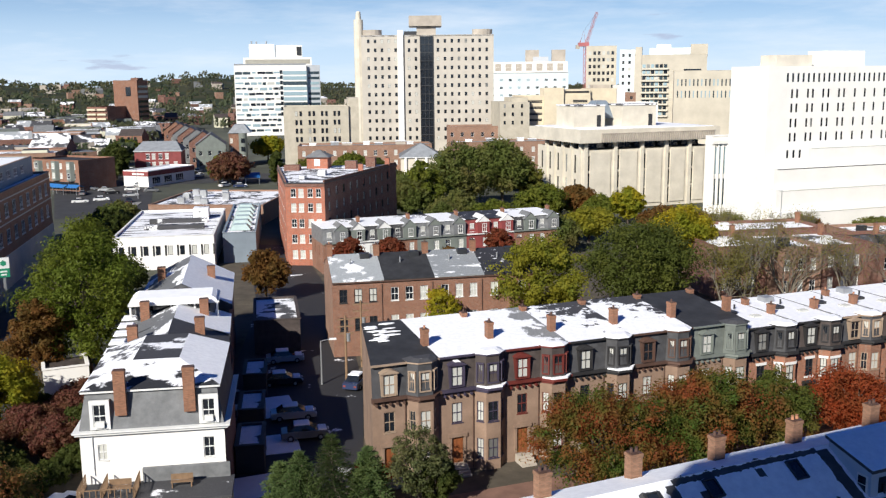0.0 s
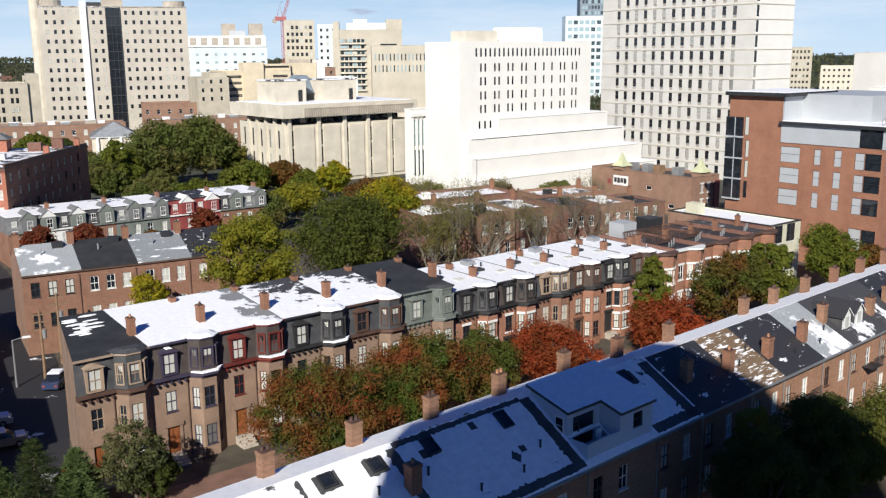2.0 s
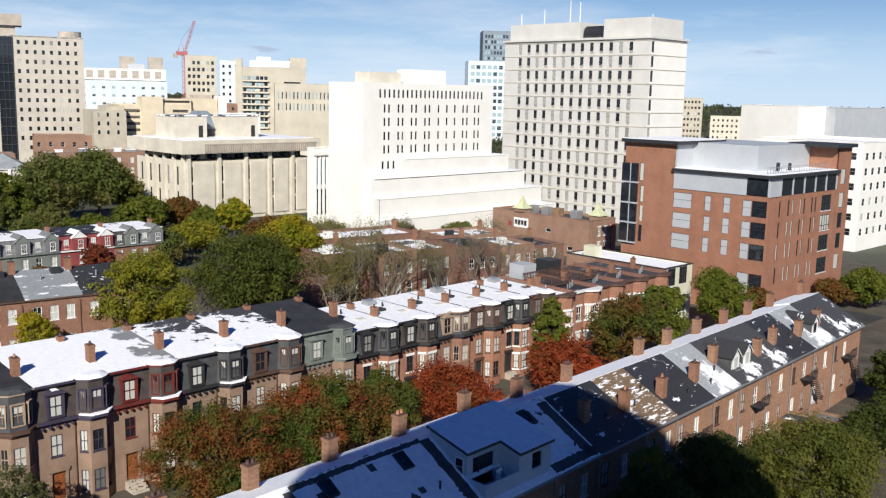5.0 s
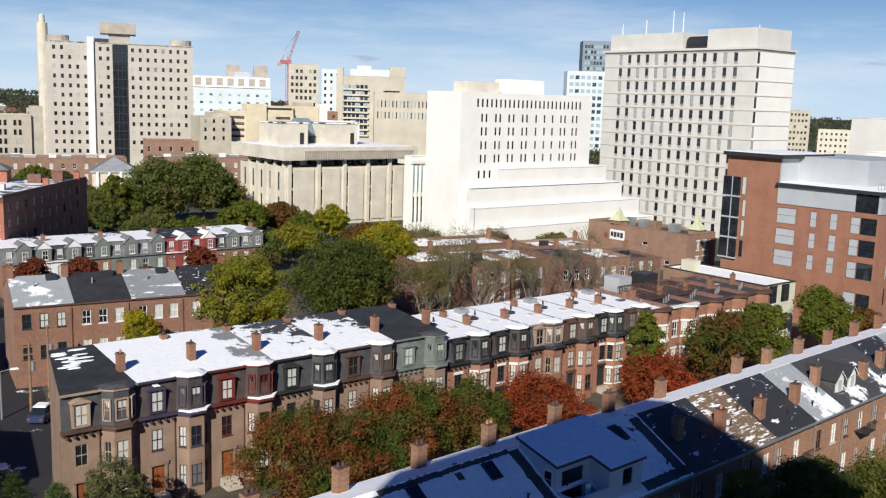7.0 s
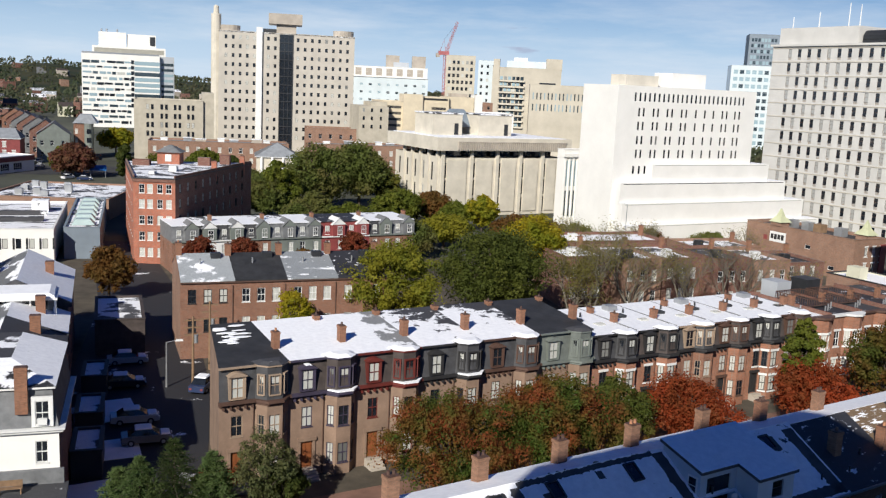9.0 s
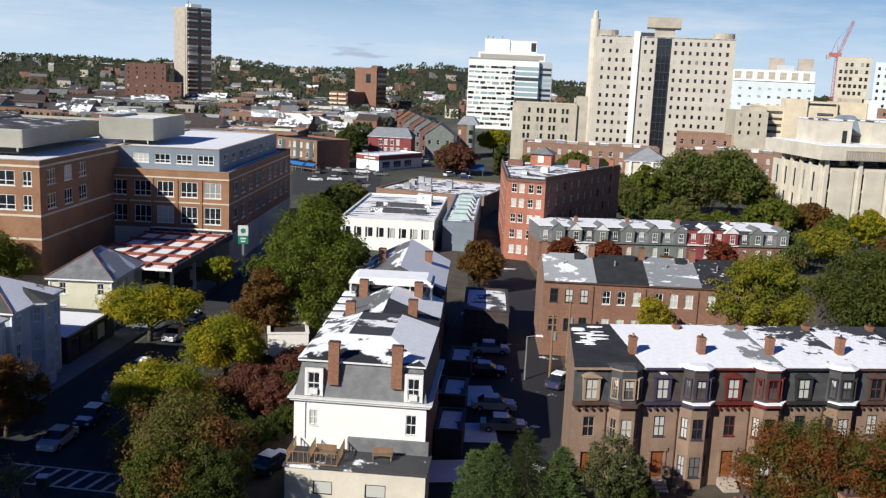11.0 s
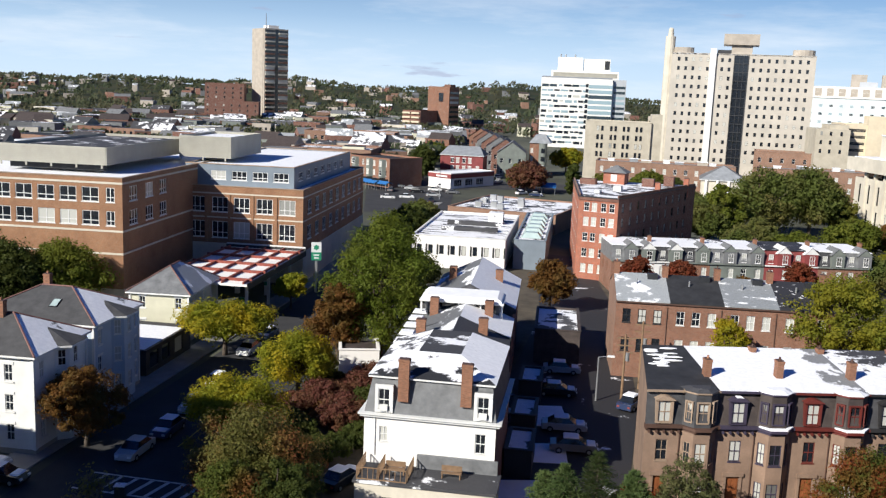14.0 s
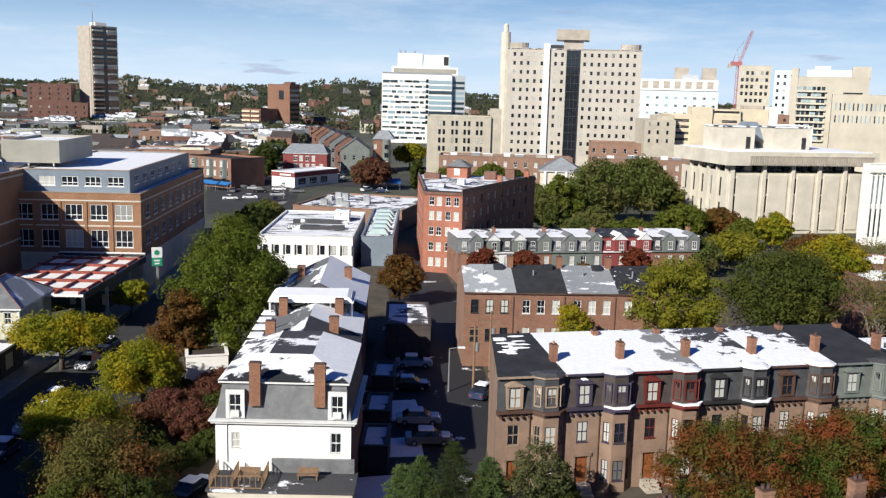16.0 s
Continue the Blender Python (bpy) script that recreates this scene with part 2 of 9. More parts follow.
SN_P1 = snowy("thawing_snow_on_grey_roof", (0.22, 0.225, 0.23), 0.68, 0.4, lean=(-0.06, -0.012))
SN_P2 = snowy("patchy_snow_on_slate", (0.05, 0.05, 0.055), 0.66, 0.75, lean=(-0.03, -0.03))
SN_P3 = snowy("melting_snow_on_dark_slate", (0.045, 0.045, 0.05), 0.74, 0.6, 0.75, 1.3, lean=(-0.03, -0.035))
SN_FEW = snowy("roof_with_snow_rags", (0.05, 0.05, 0.055), 0.36, 0.3)
SN_TAR = snowy("tar_with_snow_rags", (0.03, 0.03, 0.034), 0.28, 0.8, 0.6, 2.0)
SN_COURSE = snowy("snow_on_shingle_courses", (0.10, 0.105, 0.12), 0.80, 0.5, streak=4.0)
SN_STREAK = snowy("grey_slate_with_snow_streaks", (0.13, 0.135, 0.14), 0.42, 0.4, 0.75, 0.35)
SN_MANSARD = snowy("wet_black_slate_with_snow_patches", (0.022, 0.023, 0.026), 0.80, 0.35, lean=(0.0, 0.06))
SN_STRIP = snowy("flat_roof_with_dark_thawed_strips", (0.06, 0.062, 0.068), 0.6, 0.12, 0.75, 5.0)
# asphalt made nearly black: the alley's shade is put into its colour
SN_PARK = snowy("shade_dark_asphalt_with_thin_snow", (0.022, 0.022, 0.025), 0.27, 0.18)
SN_SILVER = snowy("silver_roof_with_snow", (0.33, 0.35, 0.36), 0.42, 0.3, 0.5)
SN_SILVER2 = snowy("ribbed_metal_roof_with_snow_streaks", (0.24, 0.255, 0.265), 0.36, 0.35, 0.5, 4.0)
SN_OCHRE = snowy("lichen_shingles_with_snow", (0.16, 0.105, 0.06), 0.40, 0.8, 0.85, 5.0)
CONC_H = plain("weathered_tan_concrete", (0.50, 0.452, 0.365), 0.9, 0.12, 0.1)
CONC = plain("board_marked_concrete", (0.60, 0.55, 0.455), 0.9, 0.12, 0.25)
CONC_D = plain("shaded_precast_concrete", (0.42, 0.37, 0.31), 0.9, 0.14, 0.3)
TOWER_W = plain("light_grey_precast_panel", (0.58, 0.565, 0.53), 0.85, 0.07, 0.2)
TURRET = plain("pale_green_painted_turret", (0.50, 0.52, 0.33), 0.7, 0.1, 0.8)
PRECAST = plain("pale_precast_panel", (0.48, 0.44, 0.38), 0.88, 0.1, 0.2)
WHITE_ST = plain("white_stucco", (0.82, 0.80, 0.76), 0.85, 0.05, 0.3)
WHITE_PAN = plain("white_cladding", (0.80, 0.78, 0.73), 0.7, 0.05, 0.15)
CREAM = clapboard("cream_clapboard", (0.62, 0.60, 0.46))
BLUE_CLAP = clapboard("pale_blue_clapboard", (0.46, 0.54, 0.62))
WHITE_CLAP = clapboard("white_clapboard", (0.78, 0.78, 0.76))
GREY_PANEL = plain("grey_metal_panel", (0.47, 0.49, 0.51), 0.5, 0.06, 0.3, 0.2)
DARK_METAL = plain("dark_metal", (0.05, 0.052, 0.056), 0.5, 0.15, 1.0, 0.5)
BLUE_GREY = plain("blue_grey_panel", (0.19, 0.23, 0.27), 0.6, 0.1, 0.4)
LOUVRE = plain("ribbed_grey_screen", (0.37, 0.355, 0.30), 0.6, 0.08, 0.4, 0.2)
BUFF = plain("buff_concrete", (0.64, 0.55, 0.40), 0.9, 0.1, 0.3)
YEL_BR = plain("buff_brick", (0.46, 0.415, 0.33), 0.9, 0.12, 0.4)
RED_PAINT = plain("red_paint", (0.24, 0.05, 0.048), 0.7, 0.15, 0.6)
PALE_GLASSY = plain("pale_blue_curtain_wall", (0.60, 0.66, 0.67), 0.25, 0.08, 0.1)
ASPHALT = plain("asphalt", (0.035, 0.035, 0.037), 0.9, 0.25, 0.25)
PAVE = plain("concrete_pavement", (0.26, 0.25, 0.235), 0.92, 0.18, 0.4)
BRICKPAVE = plain("brick_pavement", (0.20, 0.11, 0.08), 0.9, 0.2, 0.6)
PAINT_W = plain("road_paint", (0.55, 0.55, 0.53), 0.8, 0.2, 1.5)
PAINT_Y = plain("yellow_road_paint", (0.50, 0.38, 0.06), 0.8, 0.2, 1.5)
EARTH = plain("yard_ground", (0.085, 0.07, 0.05), 0.95, 0.35, 0.3)
TOWN = plain("distant_town_ground", (0.075, 0.08, 0.055), 0.95, 0.4, 0.02)
WOOD = plain("weathered_wood", (0.24, 0.15, 0.085), 0.8, 0.25, 1.5)
DOORWOOD = plain("stained_door_wood", (0.26, 0.085, 0.03), 0.5, 0.2, 1.5)
BARK = plain("bark", (0.11, 0.085, 0.065), 0.95, 0.3, 2.0)
BARK_GR = plain("grey_bark", (0.15, 0.13, 0.10), 0.95, 0.25, 2.0)
STEEL = plain("galvanised_steel", (0.42, 0.43, 0.44), 0.4, 0.1, 1.0, 0.6)
TILE_CAP = plain("reddish_ridge_tile", (0.20, 0.10, 0.085), 0.8, 0.2, 1.5)
RUST = plain("rust_red_steel", (0.26, 0.06, 0.04), 0.6, 0.2, 0.8)
CRANE_R = plain("crane_red", (0.38, 0.12, 0.12), 0.55, 0.12, 0.8)
GREEN_SIGN = plain("green_sign_plastic", (0.02, 0.24, 0.13), 0.4, 0.08, 0.8)
BLUE_TARP = plain("blue_tarpaulin", (0.03, 0.16, 0.42), 0.5, 0.1, 1.0)
POT = plain("terracotta_pot", (0.42, 0.2, 0.11), 0.85, 0.15, 2.0)
TYRE = plain("tyre_rubber", (0.02, 0.02, 0.021), 0.9, 0.2, 3.0)
GLASS = window_glass("window_pane", share=0.66)
GLASS_DK = window_glass("dark_window_pane", share=0.12)
GLASS_TW = window_glass("tower_window_pane", blind=(0.36, 0.36, 0.34), share=0.3)
GLASS_TINT = window_glass("tinted_curtain_wall_pane", (0.03, 0.045, 0.055), (0.28, 0.38, 0.42), 0.5)
GLASS_BK = window_glass("black_glazing", share=0.0)
CAR_GLASS = window_glass("car_glass", share=0.0)
CARS = [car_paint("silver_car_paint", (0.42, 0.43, 0.44)), car_paint("black_car_paint", (0.015, 0.015, 0.017)),
        car_paint("white_car_paint", (0.7, 0.7, 0.69)), car_paint("dark_blue_car_paint", (0.02, 0.035, 0.09)),
        car_paint("red_car_paint", (0.32, 0.02, 0.02)), car_paint("grey_car_paint", (0.14, 0.145, 0.15))]
L_GREEN = leaves("green_leaves", (0.10, 0.13, 0.02), (0.15, 0.165, 0.025), (0.16, 0.165, 0.03))
L_DARK = leaves("dark_and_shaded_green_leaves", (0.05, 0.072, 0.018), (0.07, 0.085, 0.02), (0.09, 0.095, 0.025))
L_YEL = leaves("yellow_green_leaves", (0.25, 0.27, 0.025), (0.50, 0.38, 0.025), (0.27, 0.27, 0.03), 0.28)
L_YEL2 = leaves("golden_green_leaves", (0.23, 0.22, 0.025), (0.14, 0.17, 0.025), (0.27, 0.23, 0.03), 0.25)
L_OLIVE = leaves("olive_leaves", (0.10, 0.12, 0.025), (0.16, 0.15, 0.03), (0.12, 0.125, 0.03), 0.4)
L_MAROON = leaves("maroon_leaves", (0.15, 0.05, 0.04), (0.19, 0.09, 0.05), (0.12, 0.09, 0.045), 0.4)
L_RED = leaves("red_leaves", (0.38, 0.075, 0.028), (0.22, 0.075, 0.028), (0.42, 0.09, 0.03), 0.35)
L_RG = leaves("turning_red_and_green_leaves", (0.065, 0.115, 0.02), (0.27, 0.07, 0.028), (0.13, 0.10, 0.03), 0.3)
L_RG2 = leaves("green_leaves_with_red_tips", (0.08, 0.11, 0.022), (0.20, 0.075, 0.028), (0.13, 0.11, 0.028), 0.22)
L_OLD = leaves("deep_olive_leaves", (0.075, 0.095, 0.02), (0.11, 0.12, 0.022), (0.10, 0.11, 0.03), 0.15)
L_OR = leaves("olive_leaves_with_red_crown", (0.13, 0.13, 0.035), (0.25, 0.085, 0.035), (0.17, 0.145, 0.045), 0.2)
L_GR2 = leaves("green_leaves_turning_rust", (0.10, 0.14, 0.018), (0.13, 0.155, 0.02), (0.14, 0.15, 0.03), 0.2)
L_RUST = leaves("rust_brown_leaves", (0.17, 0.085, 0.025), (0.12, 0.085, 0.025), (0.20, 0.09, 0.03), 0.4)
L_DRY = leaves("dry_olive_leaves", (0.19, 0.175, 0.05), (0.15, 0.14, 0.04), (0.21, 0.18, 0.055), 0.4)
L_GR3 = leaves("olive_leaves_turning_brown", (0.11, 0.14, 0.035), (0.17, 0.145, 0.05), (0.14, 0.155, 0.045), 0.12)
L_PINE = leaves("green_needles", (0.075, 0.12, 0.04), (0.11, 0.15, 0.05), (0.12, 0.155, 0.06), 0.5)
ROOFGLASS = plain("greenish_wired_glass", (0.40, 0.50, 0.49), 0.3, 0.1, 0.8)
L_THIN = leaves("thin_grey_green_leaves", (0.10, 0.125, 0.05), (0.13, 0.13, 0.055), (0.16, 0.15, 0.065))
L_RUSTRED = leaves("dull_red_leaves", (0.20, 0.05, 0.025), (0.14, 0.05, 0.025), (0.24, 0.06, 0.03), 0.5)
# paled somewhat: the haze of distance is put into these leaf colours
L_FAR = leaves("far_autumn_woods", (0.075, 0.095, 0.05), (0.125, 0.115, 0.065), (0.10, 0.115, 0.065), 0.012)

# ---- mesh helpers ----
class Shape:
    """Collects boxes, quads, tubes and prisms of one or more materials into one mesh."""
    def __init__(self):
        self.v, self.f, self.m, self.slots = [], [], [], []

    def slot(self, mat):
        if mat is None:
            return 0
        if mat not in self.slots:
            self.slots.append(mat)
        return self.slots.index(mat)

    def poly(self, pts, mat=None):
        i = len(self.v)
        self.v.extend([tuple(p) for p in pts])
        self.f.append(tuple(range(i, i + len(pts))))
        self.m.append(self.slot(mat))

    def box(self, x0, y0, z0, x1, y1, z1, mat=None):
        i, s = len(self.v), self.slot(mat)
        self.v.extend([(x0, y0, z0), (x1, y0, z0), (x1, y1, z0), (x0, y1, z0), (x0, y0, z1), (x1, y0, z1), (x1, y1, z1), (x0, y1, z1)])
        for q in ((0, 3, 2, 1), (4, 5, 6, 7), (0, 1, 5, 4), (1, 2, 6, 5), (2, 3, 7, 6), (3, 0, 4, 7)):
            self.f.append(tuple(i + k for k in q))
            self.m.append(s)
        return self

    def prism(self, plan, z0, z1, mat=None, top=None, scale=1.0, centre=None):
        """A plan outline (counter-clockwise) drawn up from z0 to z1; scale shrinks its top about centre."""
        i, n, s = len(self.v), len(plan), self.slot(mat)
        cx, cy = centre or (sum(p[0] for p in plan) / n, sum(p[1] for p in plan) / n)
        self.v.extend([(x, y, z0) for x, y in plan])
        self.v.extend([(cx + (x - cx) * scale, cy + (y - cy) * scale, z1) for x, y in plan])
        for k in range(n):
            j = (k + 1) % n
            self.f.append((i + k, i + j, i + n + j, i + n + k))
            self.m.append(s)
        self.f.append(tuple(i + n + k for k in range(n)))
        self.m.append(self.slot(top) if top else s)
        self.f.append(tuple(i + k for k in reversed(range(n))))
        self.m.append(s)
        return self

    def tube(self, pts, radii, n=6, mat=None):
        """A tapered tube through points."""
        s, rings = self.slot(mat), []
        for k, p in enumerate(pts):
            p = Vector(p)
            d = (Vector(pts[min(k + 1, len(pts) - 1)]) - Vector(pts[max(k - 1, 0)])).normalized()
            a = d.orthogonal().normalized()
            c = d.cross(a)
            rings.append(len(self.v))
            for q in range(n):
                w = 2 * math.pi * q / n
                self.v.append(tuple(p + (a * math.cos(w) + c * math.sin(w)) * radii[k]))
        for r0, r1 in zip(rings, rings[1:]):
            for q in range(n):
                self.f.append((r0 + q, r0 + (q + 1) % n, r1 + (q + 1) % n, r1 + q))
                self.m.append(s)
        self.f.append(tuple(rings[-1] + q for q in range(n)))
        self.m.append(s)
        self.f.append(tuple(rings[0] + q for q in reversed(range(n))))
        self.m.append(s)
        return self

    def mesh(self, name, mat=None, smooth=False):
        me = bpy.data.meshes.new(name)
        me.from_pydata(self.v, [], self.f)
        for x in (self.slots or [mat]):
            me.materials.append(x)
        if self.slots:
            me.polygons.foreach_set("material_index", self.m)
        if smooth:
            me.polygons.foreach_set("use_smooth", [True] * len(self.f))
        me.update()
        return me


def thing(name, x, y, z=0.0, rz=0.0, label="", category="", group="", kind=""):
    ob = new(name)
    ob.empty_display_size = 0.3
    ob.matrix_world = pose(x, y, z, 0, 0, rz)
    return tagged(ob, label, category, group, kind)


def solid(name, shape, mat, m=None, label="", category="", group="", kind="", smooth=False):
    """A top-level thing of one mesh."""
    ob = new(name, shape.mesh(name, mat, smooth))
    if m is not None:
        ob.matrix_world = m
    return tagged(ob, label, category, group, kind)


def part(name, shape, mat, parent, label="", m=None, smooth=False):
    me = shape if isinstance(shape, bpy.types.Mesh) else shape.mesh(name, mat, smooth)
    ob = new(name, me)
    ob.parent = parent
    if m is not None:
        ob.matrix_basis = m
    if label:
        ob["label"] = label
    return ob


def face(sh, o, u, width, z0, z1, holes, mat, depth=0.22, reveal=None):
    """A wall plane from o along u (outside is to the right of u), with openings cut through: (x, z, w, h)."""
    (ox, oy), (ux, uy) = o, u
    nx, ny = -uy, ux
    xs = sorted({0.0, width, *[h[0] for h in holes], *[h[0] + h[2] for h in holes]})
    zs = sorted({z0, z1, *[h[1] for h in holes], *[h[1] + h[3] for h in holes]})
    pt = lambda x, z, d=0.0: (ox + ux * x + nx * d, oy + uy * x + ny * d, z)
    rows = {}
    for h in holes:
        rows.setdefault((h[1], h[1] + h[3]), []).append(h)
    for za, zb in zip(zs, zs[1:]):
        if zb - za < 1e-4:
            continue
        cut = sorted((h[0], h[0] + h[2]) for h in holes if h[1] < zb - 1e-4 and h[1] + h[3] > za + 1e-4)
        x = 0.0
        for a, b in cut + [(width, width)]:
            if a - x > 1e-4:
                sh.poly([pt(x, za), pt(a, za), pt(a, zb), pt(x, zb)], mat)
            x = max(x, b)
    for hx, hz, w, h in [q[:4] for q in holes]:
        a, b, c, d = (hx, hz), (hx + w, hz), (hx + w, hz + h), (hx, hz + h)
        for p, q in ((a, b), (b, c), (c, d), (d, a)):
            sh.poly([pt(*p), pt(*p, depth), pt(*q, depth), pt(*q)][::-1], reveal or mat)


WINDOWS = {}


def lattice(sh, xs, zs, y0, y1, filled, mat=None):
    """One connected bar work: the filled cells of a grid, y0 to y1 deep."""
    ids, s = {}, sh.slot(mat)

    def vid(i, k, y):
        if (i, k, y) not in ids:
            ids[i, k, y] = len(sh.v)
            sh.v.append((xs[i], y, zs[k]))
        return ids[i, k, y]
    full = {(i, k) for i in range(len(xs) - 1) for k in range(len(zs) - 1) if filled(i, k)}
    for i, k in full:
        q = [(i, k), (i + 1, k), (i + 1, k + 1), (i, k + 1)]
        sh.f.append(tuple(vid(*p, y0) for p in q))
        sh.f.append(tuple(vid(*p, y1) for p in reversed(q)))
        sh.m.extend((s, s))
        for (a, b), nb in zip(zip(q, q[1:] + q[:1]), ((i, k - 1), (i + 1, k), (i, k + 1), (i - 1, k))):
            if nb not in full:
                sh.f.append((vid(*b, y0), vid(*a, y0), vid(*a, y1), vid(*b, y1)))
                sh.m.append(s)


def window_mesh(style, w, h):
    """Meshes of a window: frame, panes, sill and lintel (or None); x to the right, y into the wall."""
    key = (style, round(w, 2), round(h, 2))
    if key in WINDOWS:
        return WINDOWS[key]
    fr, gl = Shape(), Shape()
    b = 0.07
    col = {"w": TRIM_W, "k": TRIM_K, "b": TRIM_B, "r": TRIM_R, "p": TRIM_P, "g": TRIM_G, "t": TRIM_T, "s": STEEL, "d": DARK_METAL}[style[1]]
    kind = style[0]
    y0, y1 = 0.06, 0.14
    sill = lintel = None
    if kind in "sh":      # sash window with a meeting rail; h adds a heavy sill and lintel
        lattice(fr, [0, b, w / 2 - 0.02, w / 2 + 0.02, w - b, w], [0, b, h * 0.5 - 0.035, h * 0.5 + 0.035, h - b, h], y0, y1, lambda i, k: i in (0, 2, 4) or k in (0, 2, 4))
        if kind == "h":
            sill, lintel = Shape().box(-0.12, -0.08, -0.16, w + 0.12, 0.05, 0.0), Shape().box(-0.14, -0.06, h, w + 0.14, 0.04, h + 0.26)
        else:
            sill = Shape().box(-0.06, -0.05, -0.1, w + 0.06, 0.05, 0.0)
    elif kind == "g":     # group of lights side by side
        b = 0.1
        n = max(2, round(w / 1.0))
        xs = [0]
        for k in range(n):
            xs += [b + (w - b) * k / n, (w - b) * (k + 1) / n]
        xs.append(w)
        lattice(fr, xs, [0, b, h * 0.3, h * 0.3 + b, h - b, h], y0, y1, lambda i, k: i % 2 == 0 or k % 2 == 0)
        sill = Shape().box(-0.1, -0.05, -0.12, w + 0.1, 0.05, 0)
    else:                 # plain fixed light
        lattice(fr, [0, b, w - b, w], [0, b, h - b, h], y0, y1, lambda i, k: i != 1 or k != 1)
    gl.box(b * 0.5, y1 - 0.03, b * 0.5, w - b * 0.5, y1 + 0.02, h - b * 0.5)
    heavy = TRIM_W if kind in "hg" else col
    WINDOWS[key] = (fr.mesh("window", col), gl.mesh("pane", GLASS_DK if kind == "g" else GLASS), sill and sill.mesh("sill", heavy), lintel and lintel.mesh("lintel", heavy))
    return WINDOWS[key]


def hang(style, w, h, parent, m):
    fr, gl, si, li = window_mesh(style, w, h)
    fo = part("window", fr, None, parent, m=m)
    part("pane", gl, None, fo)
    for nm, me in (("sill", si), ("lintel", li)):
        if me:
            part(nm, me, None, fo)
    return fo


PANES = {}


def lone_window(w, h, frame_mat, glass_mat):
    """A small far window: frame and pane in one mesh."""
    key = (round(w, 2), round(h, 2), frame_mat.name, glass_mat.name)
    if key not in PANES:
        s = Shape()
        s.box(0.03, 0.12, 0.03, w - 0.03, 0.2, h - 0.03, glass_mat)
        lattice(s, [0, 0.05, w - 0.05, w], [0, 0.05, h * 0.52, h * 0.52 + 0.05, h - 0.05, h], 0.1, 0.2, lambda i, k: i != 1 or k in (0, 2, 4), frame_mat)
        PANES[key] = s.mesh("window")
    return PANES[key]


def side(W, D, which):
    """Origin, direction, length and turn of one side of a W x D plan."""
    return {"f": ((0, 0), (1, 0), W, 0), "r": ((W, 0), (0, 1), D, 90), "b": ((W, D), (-1, 0), W, 180), "l": ((0, D), (0, -1), D, 270)}[which]


def put_windows(parent, o, u, turn, holes, style):
    """Hang a window in each opening. style: two letters for window_mesh, or (frame, glass) materials."""
    for x, z, w, h, *own in holes:
        st = own[0] if own else style
        m = pose(o[0] + u[0] * x, o[1] + u[1] * x, z, 0, 0, turn)
        if st == "":
            continue
        if isinstance(st, str):
            hang(st, w, h, parent, m)
        else:
            part("window", lone_window(w, h, *st), None, parent, m=m)


def grid(xs, zs, w, h, *own):
    return [(x, z, w, h, *own) for z in zs for x in xs]


def span(x0, dx, n):
    return [x0 + dx * k for k in range(n)]


def building(name, x, y, rz, W, D, H, wall, roof, faces, style, label, category="building", group="", parapet=0.5, coping=None, z0=0.0, kind="", others=None):
    """A flat-roofed block: walls with real openings, a roof slab behind a parapet, and a coping."""
    t = thing(name, x, y, 0, rz, label, category, group, kind)
    sh = Shape()
    for key in "frbl":
        o, u, n, turn = side(W, D, key)
        hs = faces.get(key, [])
        face(sh, o, u, n, z0, H, hs, (others or {}).get(key, wall))
        put_windows(t, o, u, turn, hs, style)
    p = 0.3
    for o, u, n, _ in (side(W, D, k) for k in "frbl"):
        nx, ny = -u[1], u[0]
        sh.poly([(o[0] + u[0] * a + nx * p, o[1] + u[1] * a + ny * p, z) for a, z in ((p, H), (p, H - parapet), (n - p, H - parapet), (n - p, H))], wall)
    part("wall", sh, wall, t)
    r = Shape()
    r.box(p, p, H - parapet - 0.3, W - p, D - p, H - parapet)
    part("roof", r, roof, t)
    c = Shape()
    e = 0.08
    c.box(-e, -e, H, W + e, p, H + 0.12), c.box(-e, D - p, H, W + e, D + e, H + 0.12)
    c.box(-e, p, H, p, D - p, H + 0.12), c.box(W - p, p, H, W + e, D - p, H + 0.12)
    part("coping", c, coping or wall, t)
    return t


def chimney(parent, x, y, z0, z1, w=0.75, d=0.55, pots=2, mat=None, label=""):
    """A brick stack with a corbelled head and clay pots."""
    s = Shape()
    mat = mat or CHIM
    s.box(x - w / 2, y - d / 2, z0, x + w / 2, y + d / 2, z1 - 0.25, mat)
    s.box(x - w / 2 - 0.035, y - d / 2 - 0.035, z1 - 0.25, x + w / 2 + 0.035, y + d / 2 + 0.035, z1 - 0.06, mat)
    s.box(x - w / 2 + 0.02, y - d / 2 + 0.02, z1 - 0.06, x + w / 2 - 0.02, y + d / 2 - 0.02, z1, TRIM_B)
    c = part("chimney", s, None, parent, label)
    for k in range(pots):
        px = x + (k - (pots - 1) / 2) * 0.34
        part("chimney_pot", Shape().tube([(px, y, z1 - 0.02), (px, y, z1 + 0.2), (px, y, z1 + 0.24)], [0.11, 0.09, 0.11], 8), POT if (x * 7 + y * 3) % 1 < 0.35 else TRIM_B, c)
    return c


def rail(parent, x0, y0, x1, y1, z, h=1.0, n=9, mat=None):
    s = Shape()
    d = Vector((x1 - x0, y1 - y0))
    L = d.length
    a = math.degrees(math.atan2(d.y, d.x))
    xs = [0]
    for k in range(n):
        xs += [0.05 + (L - 0.05) * k / n, (L - 0.05) * (k + 1) / n]
    xs.append(L)
    lattice(s, xs, [0, 0.08, h - 0.08, h], -0.03, 0.03, lambda i, k: i % 2 == 0 or k in (0, 2))
    part("railing", s, mat or WOOD, parent, m=pose(x0, y0, z, 0, 0, a))


